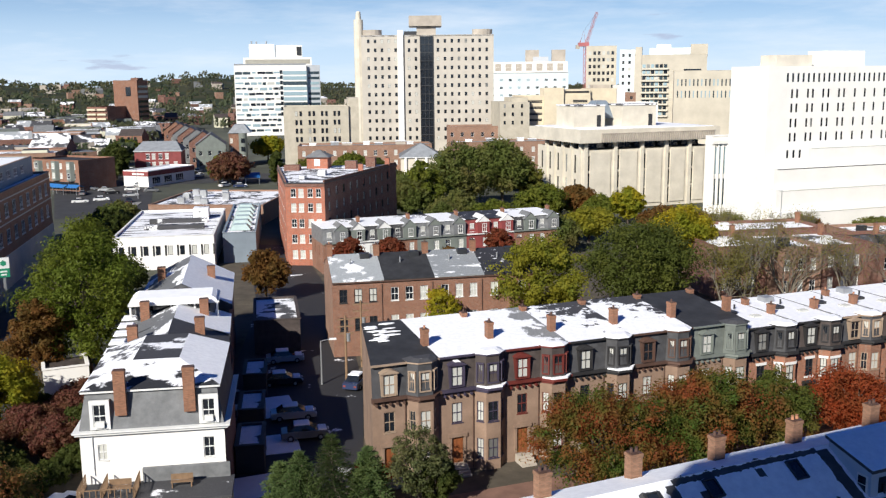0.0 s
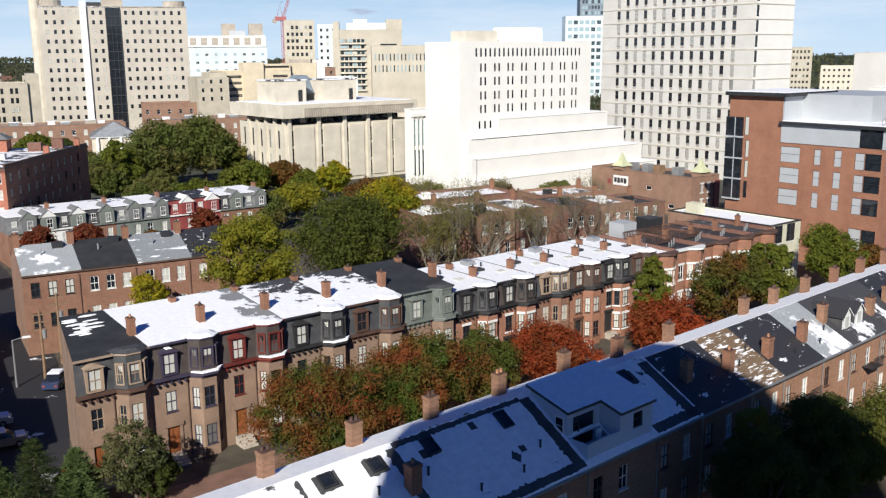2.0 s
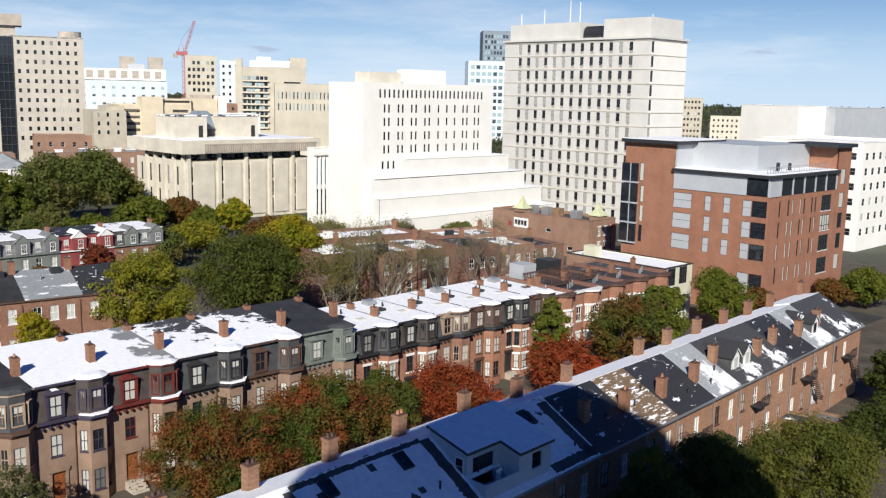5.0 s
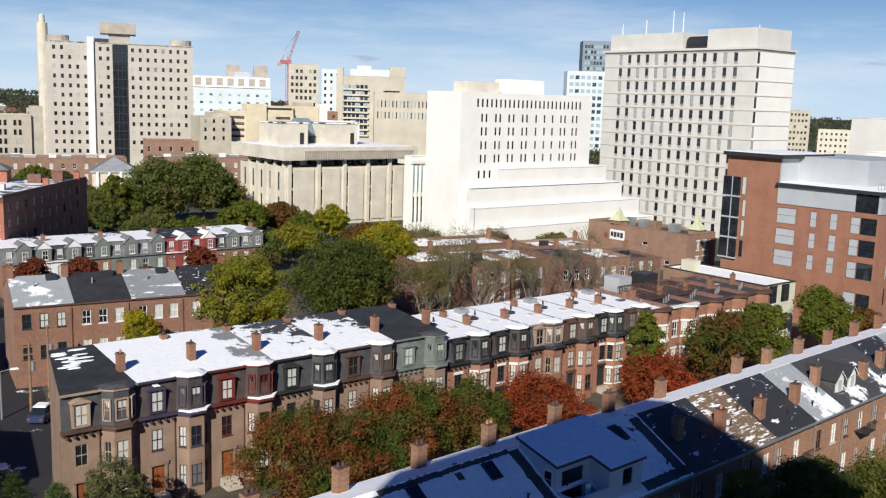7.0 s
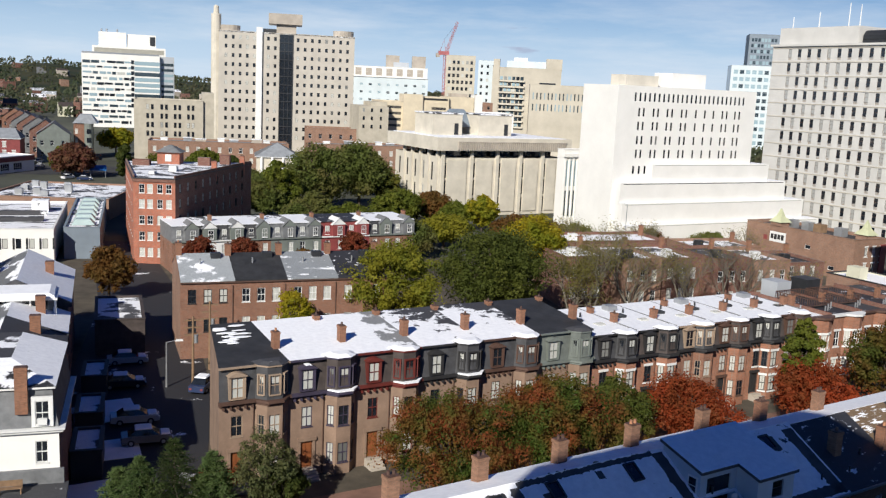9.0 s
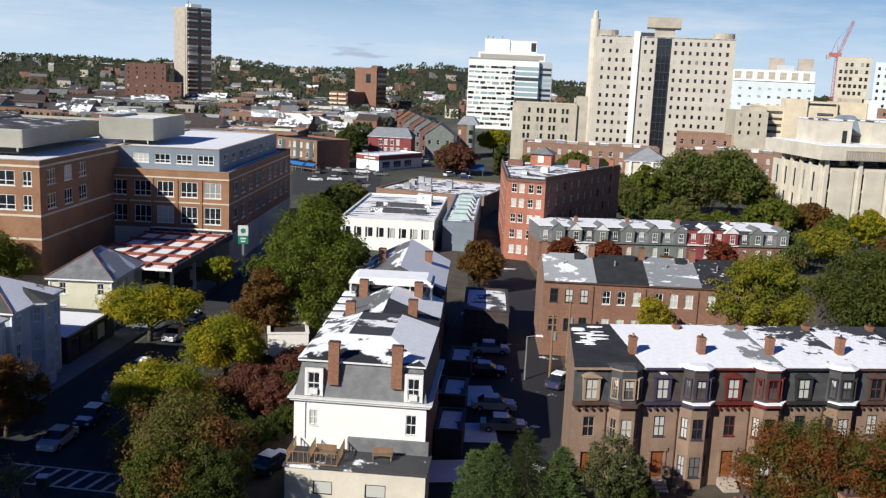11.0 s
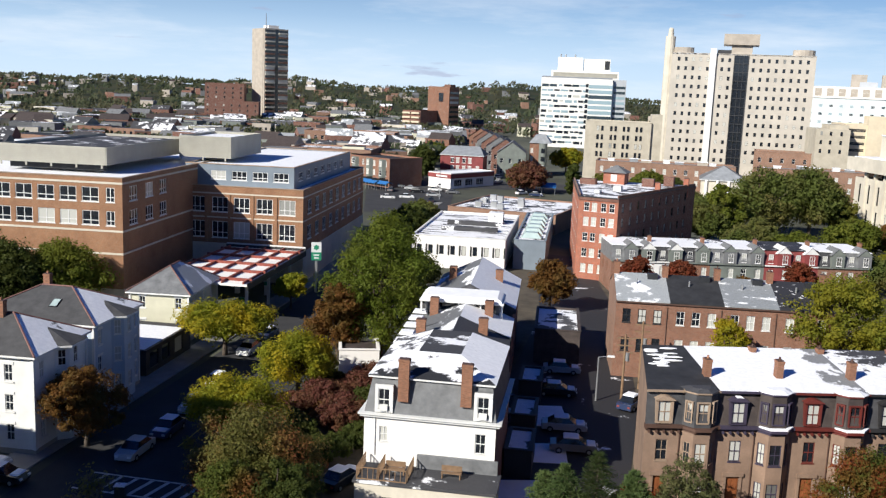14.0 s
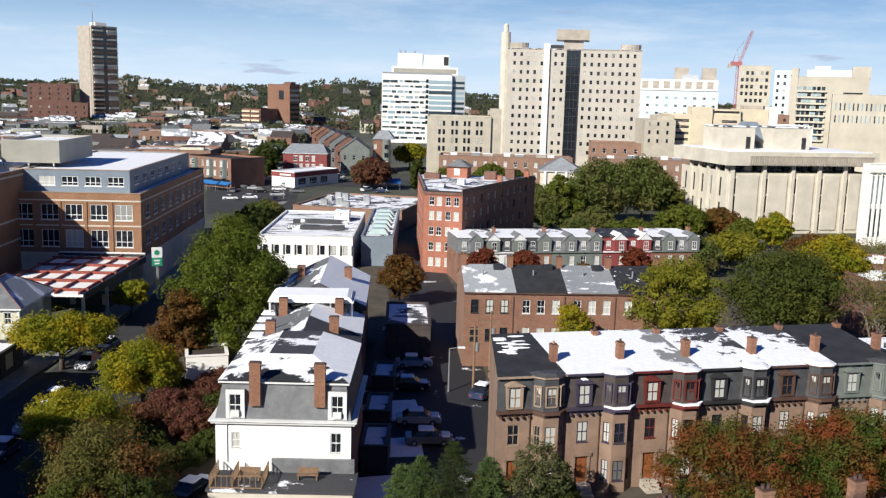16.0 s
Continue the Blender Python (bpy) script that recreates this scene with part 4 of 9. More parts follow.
# ---- terrace in the foreground: gabled, seen from behind ----
def gable_house(u0, w, zr, ze, zs, roof, strip_roof, label, chim=None, st2="sw", hole=None):
    """Rear wall at local y 0, ridge at y 5.0, street front at y 7.6. hole: a cut-out in the rear slope."""
    t = thing("row_house", *at_b(u0, 34.0), 0, 24.3, label, "house", "gabled brick terrace")
    s = Shape()
    hs = [(0.9, 5.2, 0.9, 1.7, "sb"), (3.5, 5.2, 0.9, 1.7, st2), (0.9, 1.9, 0.9, 1.8, st2), (3.5, 1.9, 0.9, 1.8, "sb")]
    face(s, (0, 0), (1, 0), w, 0, ze, hs, BRICK_REAR)
    put_windows(t, (0, 0), (1, 0), 0, hs, "sb")
    face(s, (w, 7.6), (-1, 0), w, 0, zs, grid((1.0, 3.6), (1.2, 5.0), 1.0, 1.9, "hw"), BRICK_OR)
    for x, d in ((0.0, -1), (w, 1)):
        pts = [(x, 0, 0), (x, 7.6, 0), (x, 7.6, zs), (x, 5.0, zr), (x, 0, ze)]
        s.poly(pts if d > 0 else pts[::-1], BRICK_BR)
    part("wall", s, None, t)
    r = Shape()
    zy = lambda y: ze - 0.08 + (zr - ze + 0.08) * (y + 0.3) / 5.3
    spans = [(0, -0.3, w, 5.0)]
    if hole:
        hx, hx1, h0, h1_ = hole
        spans = [(0, -0.3, hx, 5.0), (hx, -0.3, w, h0), (hx, h1_, w, 5.0), (hx1, h0, w, h1_)]
    for pts in ([(xa, ya, zy(ya)), (xb, ya, zy(ya)), (xb, yb, zy(yb)), (xa, yb, zy(yb))] for xa, ya, xb, yb in spans):
        r.poly([(x, y, z + 0.16) for x, y, z in pts]), r.poly([(x, y, z) for x, y, z in pts][::-1])
        for (a, b) in zip(pts, pts[1:] + pts[:1]):
            r.poly([a, b, (b[0], b[1], b[2] + 0.16), (a[0], a[1], a[2] + 0.16)])
    part("rear_roof", r, roof, t)
    r2 = Shape()
    pts = [(0, 5.0, zr), (w, 5.0, zr), (w, 7.85, zs), (0, 7.85, zs)]
    r2.poly([(x, y, z + 0.2) for x, y, z in pts]), r2.poly(pts[::-1])
    for (a, b) in zip(pts, pts[1:] + pts[:1]):
        r2.poly([a, b, (b[0], b[1], b[2] + 0.2), (a[0], a[1], a[2] + 0.2)])
    part("street_roof", r2, strip_roof, t)
    part("gutter", Shape().box(0, -0.45, ze - 0.15, w, -0.3, ze), STEEL, t)
    part("downpipe", Shape().tube([(0.3, -0.1, 0), (0.3, -0.1, ze - 0.1)], [0.05, 0.05], 6), STEEL, t)
    if chim is not None:
        zc_ = zs + (zr - zs) * 0.3
        chimney(t, chim, 7.1, zc_ - 0.3, zc_ + 1.7, 0.76, 0.64, 2, CHIM_T if u0 % 3 < 1.4 else CHIM)
    return t


def on_rear(zr, ze, y):
    return ze + 0.08 + (zr - ze) * y / 5.0


def rear_chimney(t, x, y, zr, ze, h=1.7):
    z = on_rear(zr, ze, y)
    chimney(t, x, y, z - 0.5, z + h, 0.74, 0.66, 1, CHIM_T if (x + zr * 10) % 2 < 1 else CHIM)


def skylight(t, x, y, zr, ze, w=1.0, h=1.2):
    """A framed roof light lying in the rear slope."""
    s = Shape()
    s.box(0, 0, 0, 0.1, h, 0.16, DARK_METAL), s.box(w - 0.1, 0, 0, w, h, 0.16, DARK_METAL), s.box(0.1, 0, 0, w - 0.1, 0.1, 0.16, DARK_METAL), s.box(0.1, h - 0.1, 0, w - 0.1, h, 0.16, DARK_METAL)
    s.box(0.1, 0.1, 0.02, w - 0.1, h - 0.1, 0.1, GLASS_DK)
    tilt = math.degrees(math.atan2(zr - ze, 5.0))
    part("skylight", s, None, t, m=pose(x, y, on_rear(zr, ze, y) + 0.06, tilt, 0, 0))


def bare_strip(t, zr, ze, a, b, wide, seed):
    """Dark shingles that the snow has left along an edge, ragged on both sides; a, b: ends in the rear slope."""
    rg = random.Random(seed)
    zy = lambda y: ze - 0.08 + (zr - ze + 0.08) * (y + 0.3) / 5.3 + 0.166
    d = Vector((b[0] - a[0], b[1] - a[1]))
    n = max(6, int(d.length / 0.16))
    side = Vector((-d.y, d.x)).normalized()
    s, last = Shape(), None
    for k in range(n + 1):
        c = Vector(a) + d * (k / n)
        l, r = (c + side * (wide / 2 + rg.choice((0.0, 0.05, 0.12, 0.22)) * rg.random()), c - side * (wide / 2 + rg.choice((0.0, 0.04, 0.1)) * rg.random()))
        now = ((r.x, r.y, zy(r.y)), (l.x, l.y, zy(l.y)))
        if last:
            s.poly([last[0], now[0], now[1], last[1]])
        last = now
    part("bare_strip", s, SLATE_D, t)


G_EDGES = [18.7, 24.6, 30.5, 36.4, 42.4, 49.6, 55.0, 61.6, 66.4, 72.9, 78.0, 83.9, 89.8, 95.6, 101.4, 110.2]
G_ROOF = [SN_P2, SN_FULL, SN_COURSE, SN_COURSE, SN_COURSE, SN_P2, SN_TAR, SN_OCHRE, SN_TAR, SN_SILVER, SN_FEW, SN_FEW, SN_TAR, SN_SILVER, SN_FEW]
G_TOP = [11.2, 11.2, 11.2, 11.2, 11.2, 10.9, 10.7, 10.7, 10.7, 10.7, 10.7, 10.7, 10.7, 10.7, 10.8]
G_REAR = {1: ((5.95, 2.3),), 6: ((1.8, 2.4), (6.65, 1.9)), 8: ((0.7, 1.7), (6.5, 1.8)), 9: ((5.1, 2.6),), 11: ((5.9, 2.0), (1.4, 1.6)), 12: ((5.8, 1.7),), 13: ((5.8, 2.0),)}
for k, roof_ in enumerate(G_ROOF):
    zr, ze, zs = G_TOP[k], 8.0, G_TOP[k] - 0.75
    w_ = G_EDGES[k + 1] - G_EDGES[k]
    lab = {0: "brick row house with dark slates under patchy snow", 1: "brick row house under a sunlit snowy roof", 7: "brick row house with mossy ochre shingles and snow",
           9: "brick row house with a silver coated roof"}.get(k, "brown brick gabled row house with thawing snow on its roof")
    h_ = gable_house(G_EDGES[k], w_, zr, ze, zs, roof_, SN_FULL, lab, None if k == 7 else w_ - (1.0 if k == 4 else 0.3), hole=(0.36, 3.5, 0.3, 1.7) if k == 4 else None)
    for x, y in G_REAR.get(k, ()):
        rear_chimney(h_, x, y, zr, ze)
    if k == 2:
        skylight(h_, 2.4, 3.6, zr, ze, 0.9, 1.2)
        bare_strip(h_, zr, ze, (1.9, 3.8), (3.3, 3.8), 0.5, 31), bare_strip(h_, zr, ze, (0.35, -0.2), (0.35, 4.7), 0.6, 32), bare_strip(h_, zr, ze, (0.6, 4.8), (w_, 4.8), 0.26, 33), bare_strip(h_, zr, ze, (0.7, 0.0), (w_, 0.0), 0.35, 34)
    if k == 3:
        skylight(h_, 2.5, 3.5, zr, ze, 0.9, 1.3)
        bare_strip(h_, zr, ze, (5.6, -0.2), (5.6, 4.8), 0.8, 35), bare_strip(h_, zr, ze, (0, 4.82), (w_ - 0.8, 4.82), 0.24, 36), bare_strip(h_, zr, ze, (0, 0.0), (w_ - 0.8, 0.0), 0.45, 37), bare_strip(h_, zr, ze, (0.3, 4.3), (0.8, 4.3), 0.4, 38)
        bare_strip(h_, zr, ze, (1.6, 2.0), (2.0, 1.6), 0.5, 44), bare_strip(h_, zr, ze, (2.4, 2.1), (2.9, 2.1), 0.34, 45)
    if k == 5:
        skylight(h_, 1.6, 3.5, zr, ze, 0.9, 1.2)
        bare_strip(h_, zr, ze, (1.2, 3.8), (2.9, 3.8), 0.9, 39), bare_strip(h_, zr, ze, (4.7, -0.2), (4.7, 4.6), 1.0, 40), bare_strip(h_, zr, ze, (0.2, 0.1), (w_, 0.1), 0.6, 46)
    if k == 1:
        skylight(h_, 1.2, 3.9, zr, ze, 0.9, 0.9), skylight(h_, 4.4, 3.8, zr, ze, 0.9, 0.9)
        bare_strip(h_, zr, ze, (0.1, 0.5), (0.1, 4.8), 0.14, 41), bare_strip(h_, zr, ze, (0.9, 4.2), (2.4, 4.2), 0.9, 42), bare_strip(h_, zr, ze, (4.1, 4.1), (5.5, 4.1), 0.9, 43)
    for q in range(2):
        x, y = 1.5 + 2.4 * q, 0.9 + 0.9 * ((k + q) % 3)
        z = on_rear(zr, ze, y)
        part("roof_vent", Shape().tube([(x, y, z - 0.1), (x, y, z + 0.55), (x, y, z + 0.6)], [0.07, 0.07, 0.12], 8), DARK_METAL, h_)
    if k in (10, 13):     # white gabled dormers with their own little roof
        d = Shape()
        for x0 in ((1.0, 3.4) if k == 10 else (2.6,)):
            w2, z0_, z1_ = 1.6, 8.4, 10.0
            d.poly([(x0, 1.2, z0_), (x0 + w2, 1.2, z0_), (x0 + w2, 1.2, z1_), (x0 + w2 / 2, 1.2, z1_ + 0.75), (x0, 1.2, z1_)], TRIM_W)
            d.box(x0 + 0.45, 1.14, z0_ + 0.4, x0 + w2 - 0.45, 1.2, z1_ - 0.1, GLASS)
            d.poly([(x0, 4.2, z0_), (x0, 1.2, z0_), (x0, 1.2, z1_), (x0, 4.2, z1_)], SLATE_D), d.poly([(x0 + w2, 1.2, z0_), (x0 + w2, 4.2, z0_), (x0 + w2, 4.2, z1_), (x0 + w2, 1.2, z1_)], SLATE_D)
            for sx, xa in ((-1, x0 - 0.2), (1, x0 + w2 + 0.2)):
                d.poly([(xa, 1.0, z1_ - 0.12), (x0 + w2 / 2, 1.0, z1_ + 0.8), (x0 + w2 / 2, 4.4, z1_ + 0.8), (xa, 4.4, z1_ - 0.12)], SN_TAR)
                d.poly([(xa, 1.0, z1_ - 0.26), (x0 + w2 / 2, 1.0, z1_ + 0.66), (x0 + w2 / 2, 1.0, z1_ + 0.8), (xa, 1.0, z1_ - 0.12)], TRIM_W)
        part("dormer", d, None, h_, "white gabled dormer with glazed front")
    if k == 4:           # large boxed dormer with a cut-out balcony and a shallow lean-to roof
        d = Shape()
        xl, xm, xr, yf, yb, y1, zb = 0.3, 3.55, 7.0, 0.1, 1.75, 4.9, 8.0
        zt = lambda y: 10.42 + 0.27 * y
        d.poly([(xl, y1, zb), (xl, yb, zb), (xl, yb, zt(yb)), (xl, y1, zt(y1))], BLUE_CLAP)
        d.poly([(xm, yb, zb), (xm, yf, zb), (xm, yf, zt(yf)), (xm, yb, zt(yb))], BLUE_CLAP)
        d.poly([(xr, yf, zb), (xr, y1, zb), (xr, y1, zt(y1)), (xr, yf, zt(yf))], BLUE_CLAP)
        d.poly([(xr, y1, zb), (xl, y1, zb), (xl, y1, zt(y1)), (xr, y1, zt(y1))], BLUE_CLAP)
        face(d, (xl, yb), (1, 0), xm - xl, zb, zt(yb), [(0.6, 8.3, 2.1, 2.15)], BLUE_CLAP)
        face(d, (xm, yf), (1, 0), xr - xm, zb, zt(yf), [(1.4, 9.0, 1.05, 1.1)], BLUE_CLAP)
        dob = part("dormer", d, None, h_, "pale blue boxed dormer with a recessed balcony")
        part("parapet", Shape().box(xl, yf, zb, xm, yf + 0.12, 9.3).box(xl, yf + 0.12, zb, xl + 0.12, yb - 0.003, 9.3), BLUE_CLAP, dob)
        part("balcony_floor", Shape().box(xl + 0.12, yf + 0.12, 8.1, xm, yb, 8.28), WOOD, dob)
        put_windows(dob, (xm, yf), (1, 0), 0, [(1.4, 9.0, 1.05, 1.1)], (DARK_METAL, GLASS_BK))
        put_windows(dob, (xl, yb), (1, 0), 0, [(0.6, 8.3, 2.1, 2.15)], (DARK_METAL, GLASS_BK))
        part("side_window", Shape().box(xl - 0.06, 1.95, 9.35, xl - 0.004, 2.7, 10.55, TRIM_W).box(xl - 0.075, 2.05, 9.45, xl - 0.061, 2.6, 9.93, GLASS_DK).box(xl - 0.075, 2.05, 9.98, xl - 0.061, 2.6, 10.45, GLASS_DK), None, dob)
        part("deck_chair", Shape().box(2.3, 0.5, 8.28, 2.8, 1.0, 8.75).box(2.3, 0.95, 8.75, 2.8, 1.0, 9.5), TRIM_W, dob)
        ring = [(xl - 0.15, yb - 0.2), (xm - 0.15, yb - 0.2), (xm - 0.15, yf - 0.2), (xr + 0.15, yf - 0.2), (xr + 0.15, y1 + 0.2), (xl - 0.15, y1 + 0.2)]
        rr = Shape()
        rr.poly([(x, y, zt(y) + 0.2) for x, y in ring]), rr.poly([(x, y, zt(y)) for x, y in ring][::-1])
        part("dormer_roof", rr, SN_FULL, dob)
        for (xa, ya), (xb, yb_) in zip(ring, ring[1:] + ring[:1]):
            ed = Shape()
            ed.poly([(xa, ya, zt(ya)), (xb, yb_, zt(yb_)), (xb, yb_, zt(yb_) + 0.2), (xa, ya, zt(ya) + 0.2)])
            part("roof_edge", ed, SLATE_D, dob)
    if k in (8, 10, 12, 14):   # iron balcony and stair at the back
        fe = part("fire_escape", Shape().box(2.9, -1.1, 5.3, 4.8, -0.02, 5.36), DARK_METAL, h_)
        xs_ = [2.9 + 0.2 * (q // 2) + (0.03 if q % 2 else 0.0) for q in range(20)]
        f_ = Shape()
        lattice(f_, xs_, [5.36, 5.4, 6.28, 6.34], -1.1, -1.06, lambda i, kk: i % 2 == 0 or kk in (0, 2))
        part("railing", f_, DARK_METAL, fe)
        if k in (12, 14):
            part("stringer", Shape().tube([(4.8, -0.4, 5.3), (7.2, -0.4, 2.2)], [0.05, 0.05], 4), DARK_METAL, fe)
            for q in range(11):
                part("tread", Shape().box(4.8 + 0.22 * q, -1.0, 5.2 - 0.28 * q, 5.05 + 0.22 * q, -0.35, 5.25 - 0.28 * q), DARK_METAL, fe)

# the tall block from whose window the view is taken; its shadow lies over the yards below
# never in view; its pale facade is chosen to throw light on the snow
bh = building("apartment_block", *at_b(-22.4, -23.0), 24.3, 25.2, 22.0, 53.3, BUFF, TAR, {"b": grid(span(1.5, 4.5, 5), span(2.0, 3.2, 13), 1.6, 1.7)}, (DARK_METAL, GLASS), "tall buff apartment block with rows of windows", "apartment block", kind="structure")
# two unseen blocks, added for the shade they cast on avenue and houses
building("apartment_block", -66.0, 20.0, 0.0, 14.0, 22.0, 24.0, BRICK_DK, TAR, {"b": grid(span(2.0, 4.0, 3), span(2.0, 3.2, 7), 1.4, 1.7)}, (DARK_METAL, GLASS), "unseen dark brick block added to shade the avenue", "apartment block", kind="structure")
building("apartment_block", -80.0, 20.0, 0.0, 13.9, 22.0, 16.8, BRICK_BR, TAR, {"b": grid(span(2.0, 4.0, 2), span(2.0, 3.2, 5), 1.4, 1.7)}, (DARK_METAL, GLASS), "unseen brown brick block added to shade the house fronts", "apartment block", kind="structure")


def hip_roof(sh, W, D, z0, z1, over=0.35, ridge=None, mats=None):
    """A hipped roof over a W x D plan; ridge: half length of the ridge along its longer side. mats: front, right, back, left."""
    x0, y0, x1, y1 = -over, -over, W + over, D + over
    if W >= D:
        r = (W - D) / 2 if ridge is None else ridge
        a, b = (W / 2 - r, D / 2, z1), (W / 2 + r, D / 2, z1)
    else:
        r = (D - W) / 2 if ridge is None else ridge
        a, b = (W / 2, D / 2 - r, z1), (W / 2, D / 2 + r, z1)
    c = [(x0, y0, z0), (x1, y0, z0), (x1, y1, z0), (x0, y1, z0)]
    mf, mr, mb, ml = mats
    if W >= D:
        sh.poly([c[0], c[1], b, a], mf), sh.poly([c[1], c[2], b], mr), sh.poly([c[2], c[3], a, b], mb), sh.poly([c[3], c[0], a], ml)
    else:
        sh.poly([c[0], c[1], a], mf), sh.poly([c[1], c[2], b, a], mr), sh.poly([c[2], c[3], b], mb), sh.poly([c[3], c[0], a, b], ml)
    lo = [(x, y, z0 - 0.18) for x, y, _ in c]
    for k in range(4):
        j = (k + 1) % 4
        sh.poly([lo[k], lo[j], c[j], c[k]], TRIM_W)
    sh.poly(lo[::-1], TRIM_W)


# ---- white mansard row on the avenue's edge ----
SX, SY, SRZ = -27.2, 66.4, 9.0
wr = thing("mansard_house", SX, SY, 0, SRZ, "white stucco house with grey mansard, twin brick chimneys and thawing snow", "house")
SW, SD = 10.55, 12.0
s = Shape()
fh = [(1.25, 5.15, 0.7, 1.25, "sw"), (8.95, 4.85, 0.85, 1.65, "sw")]
face(s, (0, 0), (1, 0), SW, 0, 7.4, fh, WHITE_ST)
put_windows(wr, (0, 0), (1, 0), 0, fh, "sw")
lh = [(2.0, 4.9, 0.9, 1.6, "sw"), (6.0, 4.9, 0.9, 1.6, "sw"), (9.5, 4.9, 0.9, 1.6, "sw")]
face(s, (0, SD), (0, -1), SD, 0, 7.4, lh, WHITE_ST)
put_windows(wr, (0, SD), (0, -1), 270, lh, "sw")
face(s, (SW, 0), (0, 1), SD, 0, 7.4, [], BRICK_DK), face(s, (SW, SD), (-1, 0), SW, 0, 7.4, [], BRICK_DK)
part("wall", s, None, wr)
c = Shape()
c.box(-0.45, -0.45, 7.4, SW + 0.45, SD, 7.52), c.box(-0.3, -0.3, 7.2, SW + 0.3, SD, 7.4)
part("cornice", c, TRIM_W, wr)
m_ = Shape()
e0, e1 = (0.1, 0.1), (0.55, 0.5)
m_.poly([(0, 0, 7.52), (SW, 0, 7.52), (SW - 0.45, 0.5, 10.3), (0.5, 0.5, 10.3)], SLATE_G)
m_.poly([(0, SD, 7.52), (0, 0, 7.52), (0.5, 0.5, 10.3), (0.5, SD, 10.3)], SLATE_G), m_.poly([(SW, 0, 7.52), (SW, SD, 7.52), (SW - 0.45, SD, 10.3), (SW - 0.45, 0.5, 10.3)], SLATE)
part("mansard_slope", m_, None, wr)
part("eave_band", Shape().box(0.2, 0.25, 10.3, SW - 0.2, SD, 10.48), TRIM_W, wr)
r = Shape()
r.poly([(0.15, 0.2, 10.48), (SW - 0.15, 0.2, 10.48), (SW - 3.6, 4.6, 11.5), (3.4, 4.6, 11.5)], SN_MANSARD)
r.poly([(SW - 0.15, 0.2, 10.48), (SW - 0.15, SD, 10.48), (SW - 3.6, SD, 11.5), (SW - 3.6, 4.6, 11.5)], SN_MOST)
r.poly([(0.15, SD, 10.48), (0.15, 0.2, 10.48), (3.4, 4.6, 11.5), (3.4, SD, 11.5)], SN_HALF), r.poly([(3.4, 4.6, 11.5), (SW - 3.6, 4.6, 11.5), (SW - 3.6, SD, 11.5), (3.4, SD, 11.5)], SN_FEW)
part("roof", r, None, wr)
for x in (3.1, 8.1):
    chimney(wr, x, 0.15, 8.6, 12.1, 0.85, 0.55, 0)
for x0 in (0.85, 8.75):
    d = Shape()
    lattice(d, [x0, x0 + 0.25, x0 + 1.2, x0 + 1.45], [7.6, 7.75, 9.55, 9.85], -0.12, 0.1, lambda i, k: i != 1 or k != 1)
    dm = part("dormer", d, TRIM_W, wr)
    part("dormer_cheek", Shape().box(x0 + 0.02, 0.1, 7.6, x0 + 1.43, 0.75, 9.83), SLATE_G, dm)
    hang("sw", 0.95, 1.8, wr, pose(x0 + 0.25, -0.13, 7.75))
    part("air_conditioner", Shape().box(x0 + 0.4, -0.35, 7.8, x0 + 1.05, -0.05, 8.25), TRIM_W, wr)
part("downpipe", Shape().tube([(0.9, -0.06, 4.0), (0.9, -0.06, 7.2)], [0.05, 0.05], 6), TRIM_W, wr)
for k, x in enumerate((0.75, 2.6)):
    dl = Shape()
    dl.poly([(-0.1, 3 + x * 2, 7.7), (-0.1, 4.2 + x * 2, 7.7), (0.2, 4.2 + x * 2, 9.6), (0.2, 3 + x * 2, 9.6)][::-1], TRIM_W)
    dl.box(-0.15, 3 + x * 2, 9.5, 1.2, 4.2 + x * 2, 9.7, SN_FULL)
    part("side_dormer", dl, None, wr)
# stone ground floor that stands forward, with a roof terrace on it
tb = thing("terrace_block", SX, SY, 0, SRZ, "pale stone ground-floor wing carrying a snowy timber roof terrace", "building")
s = Shape()
hs = [(2.2, 1.0, 1.5, 1.1, "fk"), (6.2, 1.0, 1.6, 1.1, "fk")]
face(s, (0.2, -3.6), (1, 0), 10.8, 0, 3.1, hs, CONC)
put_windows(tb, (0.2, -3.6), (1, 0), 0, hs, "fk")
face(s, (11.0, -3.6), (0, 1), 3.58, 0, 3.1, [], CONC), face(s, (0.2, -0.02), (0, -1), 3.58, 0, 3.1, [], CONC)
part("wall", s, None, tb)
part("flat_roof", Shape().box(0.05, -3.75, 3.1, 11.15, -0.02, 3.3), SN_FEW, tb)
part("upstand", Shape().box(4.4, -0.28, 3.3, 10.85, -0.012, 4.4), SLATE_G, tb)
rail(tb, 0.3, -3.4, 4.2, -3.4, 3.3), rail(tb, 4.2, -3.4, 4.2, -0.4, 3.3), rail(tb, 0.3, -0.4, 0.3, -3.4, 3.3), rail(tb, 1.9, -3.3, 1.9, -0.5, 3.3)
def bench(x, y, z, rz, lab="weathered wooden bench with snow on its seat"):
    b = thing("bench", x, y, z, rz, lab, "bench")
    part("seat", Shape().box(-0.8, -0.22, 0.42, 0.8, 0.22, 0.47), WOOD, b)
    part("backrest", Shape().box(-0.8, 0.2, 0.5, 0.8, 0.25, 0.95), WOOD, b)
    for q in (-0.7, 0.7):
        part("leg", Shape().box(q - 0.04, -0.2, 0, q + 0.04, 0.24, 0.42), WOOD, b)
p_ = Matrix.Translation((SX, SY, 0)) @ pose(0, 0, 0, 0, 0, SRZ)
for x, y in ((3.0, -1.8), (7.4, -1.6)):
    q = p_ @ Vector((x, y, 0))
    bench(q.x, q.y, 3.3, SRZ)

# the houses behind in the same row
SRB = 11.3


